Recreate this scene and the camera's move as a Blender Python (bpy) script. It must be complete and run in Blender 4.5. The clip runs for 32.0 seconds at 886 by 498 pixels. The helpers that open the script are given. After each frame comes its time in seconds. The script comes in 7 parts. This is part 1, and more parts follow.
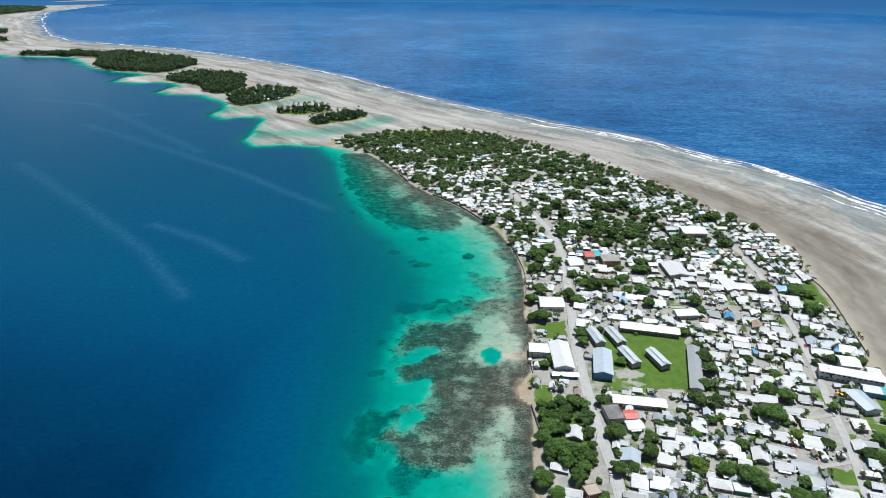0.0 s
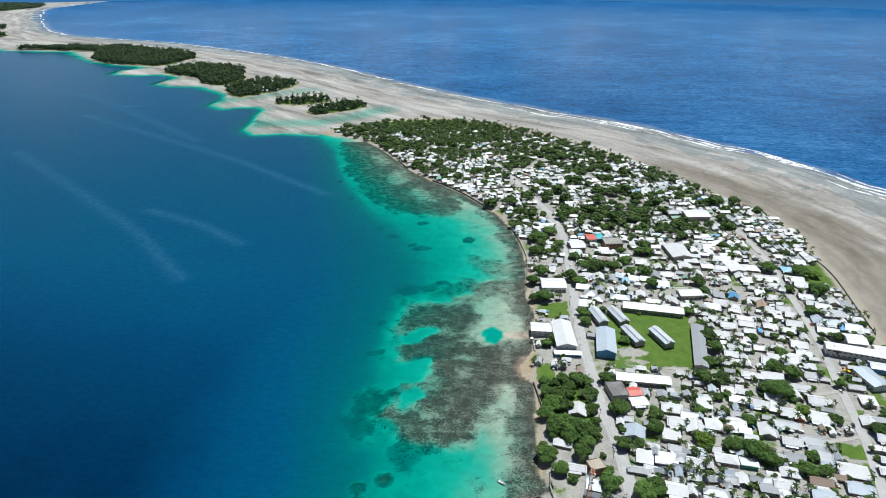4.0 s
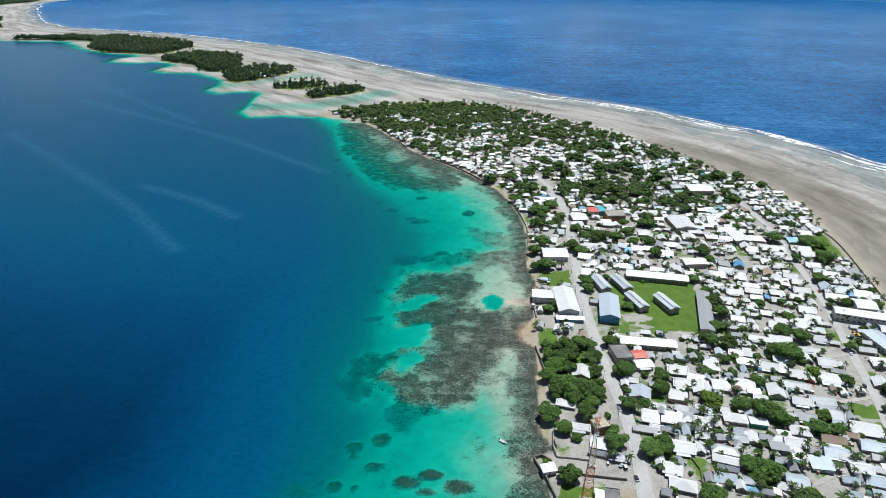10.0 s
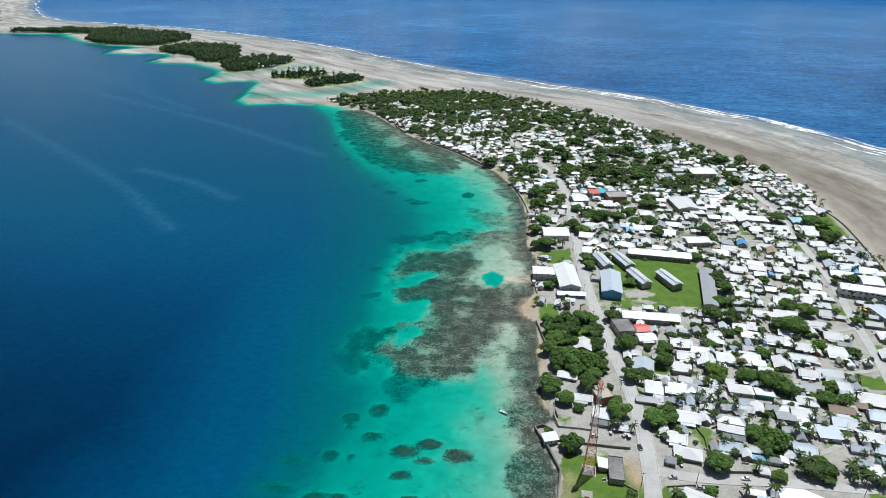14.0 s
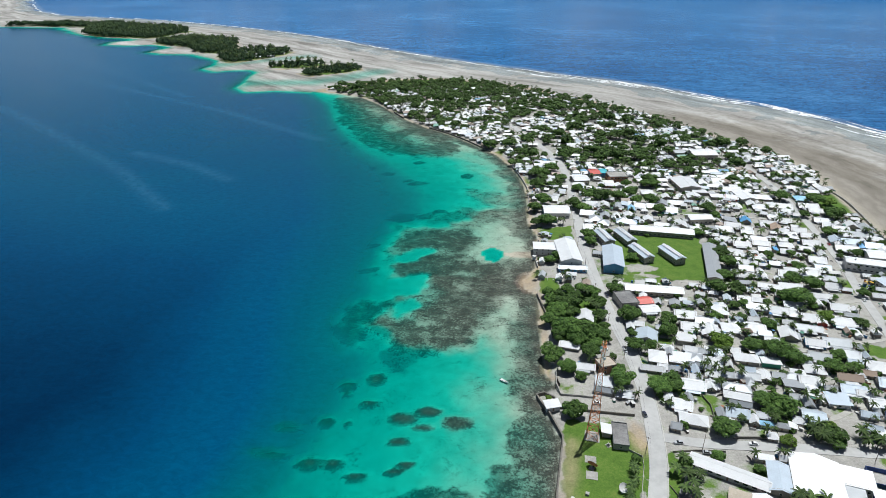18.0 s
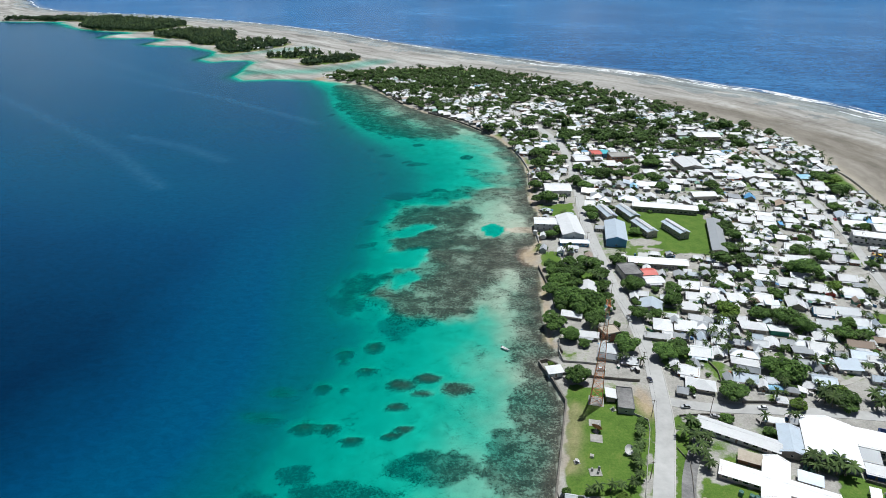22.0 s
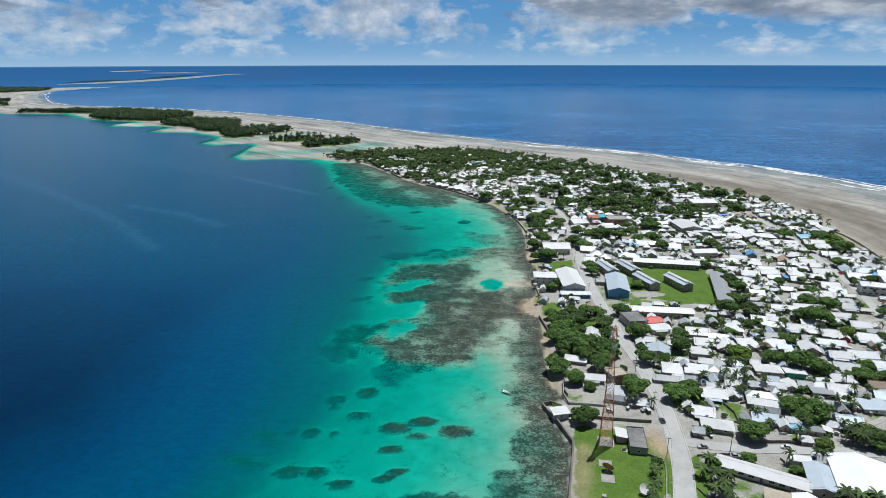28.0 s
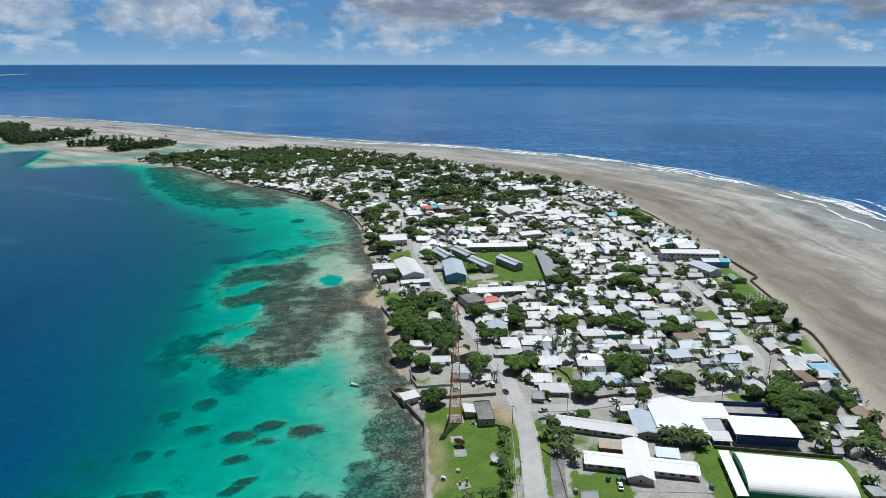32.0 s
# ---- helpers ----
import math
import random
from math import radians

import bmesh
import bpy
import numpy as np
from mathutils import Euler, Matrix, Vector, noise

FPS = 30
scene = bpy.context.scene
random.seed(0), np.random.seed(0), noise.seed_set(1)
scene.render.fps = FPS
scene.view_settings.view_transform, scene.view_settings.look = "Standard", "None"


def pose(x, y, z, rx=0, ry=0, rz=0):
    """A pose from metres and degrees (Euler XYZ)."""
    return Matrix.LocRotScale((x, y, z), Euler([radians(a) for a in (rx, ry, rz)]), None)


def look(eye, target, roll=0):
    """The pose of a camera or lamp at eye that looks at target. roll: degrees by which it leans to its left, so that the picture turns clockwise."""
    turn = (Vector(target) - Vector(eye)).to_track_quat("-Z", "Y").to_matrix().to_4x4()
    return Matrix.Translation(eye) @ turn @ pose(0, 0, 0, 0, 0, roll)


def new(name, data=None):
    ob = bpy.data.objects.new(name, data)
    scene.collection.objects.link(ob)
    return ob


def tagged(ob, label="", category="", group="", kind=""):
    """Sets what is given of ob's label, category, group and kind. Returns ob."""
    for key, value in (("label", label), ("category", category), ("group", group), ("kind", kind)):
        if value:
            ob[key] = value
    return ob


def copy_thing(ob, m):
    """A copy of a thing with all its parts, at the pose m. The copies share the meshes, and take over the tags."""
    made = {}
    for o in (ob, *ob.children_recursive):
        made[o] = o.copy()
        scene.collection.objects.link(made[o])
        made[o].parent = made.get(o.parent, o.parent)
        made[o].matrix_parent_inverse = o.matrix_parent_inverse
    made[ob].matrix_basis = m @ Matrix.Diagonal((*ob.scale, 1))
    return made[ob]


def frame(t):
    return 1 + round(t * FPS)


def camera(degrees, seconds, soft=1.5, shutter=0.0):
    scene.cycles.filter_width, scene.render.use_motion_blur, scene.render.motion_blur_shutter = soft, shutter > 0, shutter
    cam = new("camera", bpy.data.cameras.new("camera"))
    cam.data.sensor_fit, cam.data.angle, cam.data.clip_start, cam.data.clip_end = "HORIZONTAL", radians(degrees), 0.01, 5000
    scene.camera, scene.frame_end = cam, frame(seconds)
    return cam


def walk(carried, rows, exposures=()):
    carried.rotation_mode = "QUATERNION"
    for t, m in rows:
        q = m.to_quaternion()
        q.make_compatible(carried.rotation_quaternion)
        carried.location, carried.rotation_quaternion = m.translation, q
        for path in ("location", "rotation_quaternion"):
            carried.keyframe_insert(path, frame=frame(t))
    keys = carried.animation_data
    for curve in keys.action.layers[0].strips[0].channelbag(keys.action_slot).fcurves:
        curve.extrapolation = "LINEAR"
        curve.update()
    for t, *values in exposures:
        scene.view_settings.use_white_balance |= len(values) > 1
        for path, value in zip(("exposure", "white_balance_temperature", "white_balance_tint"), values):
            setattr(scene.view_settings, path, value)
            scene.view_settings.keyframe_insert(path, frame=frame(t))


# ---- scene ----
cam = camera(70.5, 32.0, 0.65)
PATH = [
    (0, (-1.668, 28.72, 304.558), (-1.762, 30.527, 303.708), 0.6),
    (2, (-2.203, 28.169, 295.655), (-2.297, 29.976, 294.802), 0.5),
    (3.5, (-1.543, 28.055, 288.377), (-1.638, 29.862, 287.524), 0.4),
    (5.5, (-1.641, 28.219, 278.021), (-1.735, 30.025, 277.167), 0.4),
    (7, (-1.038, 28.066, 270.726), (-1.134, 29.872, 269.871), 0.3),
    (9, (-1.141, 27.603, 260.619), (-1.234, 29.408, 259.764), 0.3),
    (11, (-0.44, 27.536, 250.55), (-0.535, 29.341, 249.694), 0.2),
    (13, (-0.475, 26.983, 240.022), (-0.568, 28.788, 239.166), 0.3),
    (14.5, (-0.495, 26.565, 232.287), (-0.586, 28.371, 231.431), 0.3),
    (16.5, (-0.491, 26.403, 221.612), (-0.579, 28.209, 220.757), 0.3),
    (18, (-0.181, 26.082, 213.871), (-0.27, 27.887, 213.015), 0.2),
    (20, (-0.057, 26.005, 202.974), (-0.146, 27.811, 202.119), 0.1),
    (22, (0.135, 25.736, 192.178), (0.047, 27.543, 191.325), 0.1),
    (23, (0.245, 25.634, 186.767), (0.156, 27.442, 185.917), 0.0),
    (23.5, (0.411, 25.853, 184.576), (0.319, 27.694, 183.799), -0.0),
    (24, (0.459, 26.007, 182.043), (0.364, 27.897, 181.398), 0.0),
    (24.5, (0.434, 25.633, 179.192), (0.338, 27.545, 178.615), 0.1),
    (25, (0.527, 25.48, 176.537), (0.431, 27.393, 175.96), -0.0),
    (25.5, (0.905, 25.126, 173.868), (0.807, 27.039, 173.291), -0.1),
    (27.5, (0.94, 25.146, 163.151), (0.841, 27.058, 162.575), -0.2),
    (28, (1.102, 25.045, 160.875), (1.013, 26.958, 160.299), -0.1),
    (28.5, (1.575, 24.891, 159.791), (1.587, 26.806, 159.215), -0.2),
    (29, (0.966, 25.574, 158.14), (1.072, 27.487, 157.565), -0.0),
    (29.5, (0.812, 25.279, 157.666), (0.939, 27.191, 157.09), -0.0),
    (30, (0.881, 25.518, 157.007), (1.092, 27.421, 156.431), 0.0),
    (30.5, (0.705, 26.027, 156.471), (1.003, 27.919, 155.894), 0.1),
    (31, (0.73, 25.973, 155.77), (1.052, 27.861, 155.194), 0.1),
    (31.5, (0.559, 26.017, 155.334), (0.939, 27.894, 154.759), 0.1),
    (32, (0.565, 26.492, 154.722), (0.99, 28.36, 154.147), 0.1),
]
walk(cam, [(t, look(eye, target, roll)) for t, eye, target, roll in PATH], exposures=[(0.0, 0.05), (22.0, 0.02), (25.0, -0.06), (28.0, -0.08), (32.0, -0.18)])
# ---- world and sun ----
SUN_EL, SUN_AZ = radians(73), radians(34)          # azimuth clockwise from +y
world = bpy.data.worlds.new("world")
scene.world = world
world.use_nodes = True
wt = world.node_tree
sky = wt.nodes.new("ShaderNodeTexSky")
sky.sky_type, sky.sun_disc = "NISHITA", False
sky.sun_elevation, sky.sun_rotation = SUN_EL, SUN_AZ
wt.links.new(sky.outputs[0], wt.nodes["Background"].inputs[0])
wt.nodes["Background"].inputs[1].default_value = 0.041
sun = new("sun", bpy.data.lights.new("sun", "SUN"))
sun.data.energy, sun.data.angle, sun.data.color = 4.5, radians(0.5), (0.965, 0.99, 0.985)
sd = Vector((math.sin(SUN_AZ) * math.cos(SUN_EL), math.cos(SUN_AZ) * math.cos(SUN_EL), math.sin(SUN_EL)))
sun.matrix_world = look(sd * 900 + Vector((100, 400, 0)), (100, 400, 0))
scene.view_settings.exposure = 0.0


# ---- node helpers ----
class Nodes:
    def __init__(self, name):
        self.mat = bpy.data.materials.new(name)
        self.mat.use_nodes = True
        self.t = self.mat.node_tree
        self.b = self.t.nodes["Principled BSDF"]
        self.out = self.t.nodes["Material Output"]
        self.tc = None

    def node(self, kind, **kw):
        n = self.t.nodes.new("ShaderNode" + kind)
        for k, v in kw.items():
            n.inputs[k].default_value = v
        return n

    def link(self, a, b):
        self.t.links.new(a, b)

    def coords(self, scale=(1, 1, 1)):
        if self.tc is None:
            self.tc = self.node("NewGeometry")
        m = self.node("Mapping")
        m.inputs["Scale"].default_value = scale
        self.link(self.tc.outputs["Position"], m.inputs["Vector"])
        return m.outputs[0]

    def noise(self, scale, detail=4, rough=0.6, stretch=(1, 1, 1), dist=0.0):
        n = self.node("TexNoise", Scale=scale, Detail=detail, Roughness=rough, Distortion=dist)
        self.link(self.coords(stretch), n.inputs["Vector"])
        return n.outputs["Fac"]

    def ramp(self, fac, stops, hard=False):
        n = self.node("ValToRGB")
        e = n.color_ramp.elements
        while len(e) < len(stops):
            e.new(0.5)
        for el, (p, c) in zip(e, stops):
            el.position = p
            el.color = (c, c, c, 1) if isinstance(c, (int, float)) else (*c, 1)
        if hard:
            n.color_ramp.interpolation = "CONSTANT"
        self.link(fac, n.inputs[0])
        return n.outputs[0]

    def attr(self, name):
        n = self.node("Attribute")
        n.attribute_name = name
        return n.outputs["Fac"]

    def maths(self, op, a, b=None):
        n = self.node("Math")
        n.operation = op
        for k, v in enumerate((a, b)):
            if v is None:
                continue
            if isinstance(v, (int, float)):
                n.inputs[k].default_value = v
            else:
                self.link(v, n.inputs[k])
        return n.outputs[0]

    def mix(self, fac, a, b, how="MIX"):
        n = self.node("MixRGB")
        n.blend_type = how
        for k, v in enumerate((fac, a, b)):
            if isinstance(v, (int, float)):
                n.inputs[k].default_value = v if k == 0 else (v, v, v, 1)
            elif isinstance(v, tuple):
                n.inputs[k].default_value = (*v, 1)
            else:
                self.link(v, n.inputs[k])
        return n.outputs[0]

    def bump(self, h, strength=0.3, dist=0.1):
        n = self.node("Bump", Strength=strength, Distance=dist)
        self.link(h, n.inputs["Height"])
        self.link(n.outputs[0], self.b.inputs["Normal"])
        return n.outputs[0]

    def done(self, color=None, rough=0.8, metal=0.0, spec=None):
        if color is not None:
            if isinstance(color, tuple):
                self.b.inputs["Base Color"].default_value = (*color, 1)
            else:
                self.link(color, self.b.inputs["Base Color"])
        if isinstance(rough, (int, float)):
            self.b.inputs["Roughness"].default_value = rough
        else:
            self.link(rough, self.b.inputs["Roughness"])
        self.b.inputs["Metallic"].default_value = metal
        if spec is not None:
            self.b.inputs["Specular IOR Level"].default_value = spec
        return self.mat


def painted(name, color, rough=0.6, wear=0.25, metal=0.0, ridges=0.0, vary=0.12):
    """Paint or sheet metal: a tint that differs from thing to thing, with fine and broad wear."""
    n = Nodes(name)
    rnd = n.node("ObjectInfo").outputs["Random"]
    tone = n.ramp(rnd, [(0, 1 - vary), (1, 1.0)])
    base = n.mix(1.0, color, tone, "MULTIPLY")
    fine = n.noise(1.7, 5, 0.7)
    broad = n.noise(0.23, 3, 0.6)
    dirt = n.ramp(n.mix(0.5, fine, broad), [(0.42, 0.0), (0.68, 1.0)])
    dull = tuple(c * 0.55 + 0.016 for c in color)
    n.link(n.maths("MULTIPLY", dirt, wear), (m := n.node("MixRGB")).inputs[0])
    n.link(base, m.inputs[1])
    m.inputs[2].default_value = (*dull, 1)
    if ridges:
        w = n.node("TexWave", Scale=ridges, Distortion=0.0, Detail=0.0)
        tex = n.node("TexCoord")
        n.link(tex.outputs["Object"], w.inputs["Vector"])
        n.bump(w.outputs["Fac"], 0.35, 0.03)
    else:
        n.bump(fine, 0.15, 0.02)
    return n.done(m.outputs[0], rough, metal)


# ---- shapes of the coast (metres) ----
SHORE_LAGOON = [(-262, 1085), (-228, 1074), (-183, 1044), (-148, 996), (-118, 941), (-87, 886), (-60, 853), (-39, 832),
                (-15, 803), (7, 769), (28, 735), (43, 691), (51, 648), (54, 608), (52, 566), (50, 534), (56, 506),
                (50, 475), (49, 447), (37, 425), (40, 414), (47, 405), (46, 375), (44, 343), (44, 318), (49, 304), (37, 297),
                (46.5, 265.5), (42.6, 243.5), (37.2, 215.6), (31, 184), (25, 140), (5, 40), (-20, -200)]
SHORE_OCEAN = [(150, -200), (190, 40), (215, 120), (238, 190), (248, 222), (255, 241), (268, 267), (280, 291),
               (292, 316), (303, 346), (312, 375), (326, 423), (332, 475), (342, 520), (352, 580), (361, 650),
               (364, 700), (358, 745), (338, 785), (286, 881), (235, 979), (159, 1064), (97, 1128), (17, 1185),
               (-71, 1215), (-150, 1195), (-203, 1150), (-262, 1100)]
ISLETS = [
    [(-438, 1342), (-412, 1304), (-375, 1296), (-340, 1321), (-304, 1350), (-330, 1385), (-366, 1395), (-393, 1368), (-418, 1337)],
    [(-347, 1256), (-325, 1227), (-308, 1224), (-282, 1245), (-248, 1269), (-225, 1302), (-230, 1328), (-261, 1343), (-288, 1329), (-318, 1290)],
    [(-573, 1432), (-536, 1377), (-507, 1373), (-481, 1407), (-445, 1456), (-428, 1529), (-431, 1547), (-481, 1588), (-523, 1584), (-566, 1548), (-585, 1480)],
    [(-819, 1651), (-768, 1620), (-695, 1585), (-667, 1524), (-631, 1497), (-596, 1493), (-570, 1569), (-602, 1660), (-622, 1717), (-673, 1763),
     (-742, 1778), (-798, 1762), (-836, 1719)],
    [(-1113, 1833), (-1052, 1785), (-988, 1770), (-889, 1748), (-851, 1791), (-831, 1914), (-850, 1942), (-925, 2013), (-989, 2034), (-1093, 2096),
     (-1205, 2131), (-1228, 2069), (-1151, 1914)],
    [(-1505, 2016), (-1435, 2009), (-1366, 2016), (-1271, 2011), (-1184, 1993), (-1218, 2079), (-1324, 2104), (-1395, 2077), (-1450, 2050)],
    [(-2900, 3400), (-2850, 3800), (-2498, 3786), (-2433, 3595), (-2474, 3337)],
    [(-2100, 2600), (-2050, 2700), (-1929, 2630), (-1896, 2573), (-1909, 2552)],
    [(-1900, 2330), (-1880, 2420), (-1757, 2389), (-1728, 2342), (-1745, 2323)],
]
SURF = [(430, -400), (500, 100), (540, 380), (569, 523), (587, 589), (592, 643), (575, 721), (545, 836), (500, 930),
        (448, 1017), (384, 1080), (315, 1166), (253, 1221), (174, 1270), (65, 1353), (-58, 1452), (-204, 1587),
        (-385, 1784), (-595, 1959), (-825, 2108), (-1081, 2255), (-1325, 2330), (-1518, 2404), (-1729, 2597),
        (-2038, 3016), (-2237, 3343), (-2346, 3611), (-2313, 4582), (-2200, 5200)]
FLAT_LAGOON = [(-4500, 5200), (-3600, 3600), (-2700, 2600), (-1900, 2150), (-1504, 2003), (-1384, 1988), (-1284, 1997), (-1170, 1873), (-1087, 1803),
               (-998, 1759), (-897, 1738), (-943, 1686), (-939, 1623), (-867, 1612), (-811, 1634), (-755, 1596), (-767, 1508), (-720, 1483), (-652, 1481),
               (-610, 1449), (-557, 1401), (-541, 1352), (-547, 1294), (-509, 1264), (-487, 1282), (-444, 1285), (-422, 1260), (-423, 1215), (-412, 1150),
               (-410, 1108), (-384, 1077), (-338, 1089), (-277, 1081), (-262, 1085)]
# lines of growing depth off the lagoon shore: turquoise shelf edge, teal slope, blue basin
SHELF = [(-277, 1085), (-227, 995), (-198, 899), (-162, 806), (-124, 741), (-92, 699), (-65, 654), (-46, 600), (-43, 539), (-57, 522), (-70, 481), (-73, 434),
         (-67, 405), (-75, 371), (-68, 343), (-57, 328), (-55, 307), (-62, 287), (-69, 265), (-74, 244), (-82, 200), (-105, 120), (-135, -200)]
SLOPE = [(-285, 1069), (-240, 987), (-198, 847), (-154, 739), (-114, 654), (-95, 584), (-91, 525), (-93, 475), (-94, 433), (-95, 396), (-95, 364), (-92, 330),
         (-87, 301), (-90, 276), (-95, 255), (-98, 243), (-106, 200), (-130, 120), (-165, -200)]
BASIN = [(-305, 1045), (-272, 950), (-245, 845), (-215, 737), (-190, 651), (-172, 581), (-158, 523), (-146, 430), (-132, 357), (-122, 310), (-118, 275),
         (-120, 242), (-128, 200), (-150, 120), (-190, -200)]
ROAD_LAGOON = [(20, 960), (44, 894), (61, 838), (82, 769), (96, 709), (98, 642), (94, 557), (90, 489), (90, 434), (91, 385),
               (94.3, 350), (95, 326), (95, 303), (92.7, 278), (88.5, 250), (82, 226), (76, 205), (66, 170), (55, 120), (35, 40), (0, -180)]
ROAD_OCEAN = [(91, 268), (109, 264.4), (125, 263.4), (141, 263.4), (157, 263), (174, 262.3), (191.5, 261.3), (207, 263.5), (220, 271.2), (229, 281), (234.5, 290),
              (243, 312.7), (258, 363), (270, 420), (283, 477), (293, 550), (301, 618), (301, 686), (294, 750)]
MAIN = SHORE_LAGOON[::-1] + SHORE_OCEAN[::-1]
GRASS = [
    [(118, 512), (187, 507), (176, 425), (110, 428)],
    [(49, 278), (66, 275), (81, 270), (83, 257), (75, 225), (67, 206), (40, 207)],
    [(54, 346), (57, 411), (86, 409), (84, 384), (83, 346)],
    [(50, 430), (63, 431), (62, 410), (49, 407)],
    [(62, 521), (84, 526), (83, 500), (61, 496)],
    [(326, 615), (354, 622), (351, 573), (322, 570)],
    [(330, 447), (327, 406), (316, 394), (302, 403), (312, 440)],
    [(286, 309), (268, 278), (259, 282), (276, 306)],
    [(95, 218), (118, 214), (110, 196), (90, 200)],
    [(151, 226), (206, 205), (196, 160), (132, 165), (146, 210)],
    [(84, 262), (89, 262), (77, 214), (66, 170), (60, 150), (66, 170)],
    [(97, 262), (100, 250), (92, 222), (84, 195), (80, 196), (90, 240)],
    [(232, 356), (252, 352), (250, 340), (232, 343)],
]


def inside(poly, x, y):
    r = np.zeros(x.shape, bool)
    p = np.array(poly, float)
    for (x0, y0), (x1, y1) in zip(p, np.roll(p, -1, 0)):
        if y0 != y1:
            c = ((y0 > y) != (y1 > y)) & (x < (x1 - x0) * (y - y0) / (y1 - y0) + x0)
            r ^= c
    return r


def line_dist(line, x, y, closed=False):
    p = np.array(line, float)
    q = np.roll(p, -1, 0) if closed else p[1:]
    best = np.full(x.shape, 1e9)
    for (x0, y0), (x1, y1) in zip(p, q):
        dx, dy = x1 - x0, y1 - y0
        k = np.clip(((x - x0) * dx + (y - y0) * dy) / max(dx * dx + dy * dy, 1e-9), 0, 1)
        best = np.minimum(best, np.hypot(x - x0 - k * dx, y - y0 - k * dy))
    return best


def wobble(x, y, scale, seed=0.0):
    """Smooth sum of sines, about -1 to 1."""
    a, b = x / scale + seed, y / scale - 1.7 * seed
    v = np.sin(a * 1.9 + 1.3 * np.sin(b * 1.1 + seed)) + np.sin(b * 2.3 + 1.7 * np.sin(a * 0.9)) + 0.7 * np.sin(a * 4.1 + b * 3.3) + 0.5 * np.sin(7.3 * a - 5.9 * b + 2 * np.sin(3 * b))
    return v / 3.2


def smooth(a, b, v):
    k = np.clip((v - a) / (b - a), 0, 1)
    return k * k * (3 - 2 * k)
# ---- ground sheet and water ----
REEF_DARK = [
    ([(-229, 1040), (-193, 1053), (-133, 957), (-88, 893), (-53, 857), (-31, 799), (-14, 769), (-28, 734), (-68, 724), (-97, 739), (-140, 788), (-169, 849),
      (-190, 900), (-210, 973)], 0.60, 0.45),
    ([(-68, 527), (-19, 524), (12, 566), (51, 557), (53, 475), (44, 411), (45, 373), (27, 366), (21, 338), (7, 350), (-15, 338), (-48, 347), (-67, 363), (-55, 398), (-65, 443)], 0.38, 0.72),
    ([(-63, 489), (-54, 515), (-24, 517), (1, 512), (6, 486), (-3, 472), (-26, 477), (-36, 483), (-55, 476)], 0.76, 0.35),
    ([(-64, 441), (-48, 460), (-26, 473), (6, 471), (11, 456), (31, 461), (30, 439), (11, 430), (-7, 437), (-24, 432), (-41, 431), (-59, 433)], 0.76, 0.45),
    ([(-28, 431), (6, 437), (30, 439), (28, 384), (10, 377), (7, 358), (3, 344), (-15, 339), (-33, 341), (-49, 351), (-68, 364), (-56, 377), (-43, 373),
      (-39, 389), (-28, 397), (-22, 407), (-28, 418)], 0.68, 0.85),
    ([(-88, 361), (-77, 385), (-70, 394), (-53, 399), (-45, 391), (-56, 381), (-67, 371), (-65, 357), (-69, 342), (-80, 345)], 0.76, 0.3),
    ([(-50, 336), (-37, 342), (-25, 337), (-31, 324), (-40, 317), (-49, 323)], 0.5, 0.0),
    ([(29, 448), (43, 457), (44, 441), (34, 427), (33, 404), (42, 394), (43, 372), (34, 378), (28, 404)], 0.8, 0.4),
    ([(-10, 565), (47, 571), (48, 551), (22, 532), (1, 540), (-40, 528), (-39, 551)], 0.46, 0.3),
    ([(-6, 631), (43, 606), (47, 571), (12, 576), (-11, 603)], 0.36, 0.2),
    ([(25, 371), (43, 372), (44, 339), (42, 284), (26, 283), (20, 318), (18, 348)], 0.47, 0.35),
]
# turquoise tongues of deeper sand that reach in between the reef lobes
TONGUES = [[(-66, 451), (-45, 474), (-29, 476), (-31, 467), (-52, 452)], [(-75, 399), (-58, 425), (-32, 434), (-30, 418), (-39, 405), (-59, 398)], [(-53, 387), (-40, 396), (-35, 388), (-46, 376)]]
# pale sand showing between the reef patches
SAND_POOLS = [
    [(-127, 872), (-117, 897), (-103, 895), (-92, 854), (-105, 836), (-118, 845)], [(-86, 811), (-78, 831), (-61, 808), (-50, 777), (-63, 765), (-77, 785)],
    [(-167, 967), (-150, 968), (-129, 939), (-128, 921), (-149, 937)], [(-35, 372), (-26, 374), (-24, 365), (-31, 362)],
    [(6, 521), (22, 532), (31, 512), (42, 488), (52, 479), (45, 462), (24, 455), (6, 457), (-11, 461), (1, 472), (7, 483)],
    [(8, 359), (20, 364), (25, 346), (22, 318), (10, 317), (5, 339)], [(13, 401), (27, 403), (28, 378), (15, 377)], [(-12, 421), (-4, 423), (-2, 409), (-9, 408)],
]
CORAL_HEADS = [(-51, 308, 6, 6), (-66, 302, 6, 4), (-65, 294, 3, 3), (-52, 287, 5, 3), (-71, 272, 5, 4), (-60, 271, 3, 2),
               (-90, 266, 7, 4), (-94, 248, 11, 4), (-33, 276, 8, 5), (-20, 282, 7, 4), (-5, 274, 8, 5), (-22, 270, 6, 2),
               (-33, 259, 6, 3), (-73, 243, 7, 4), (-62, 243, 5, 4), (-28, 244, 5, 2), (-50, 236, 5, 3), (-33, 240, 4, 2)]
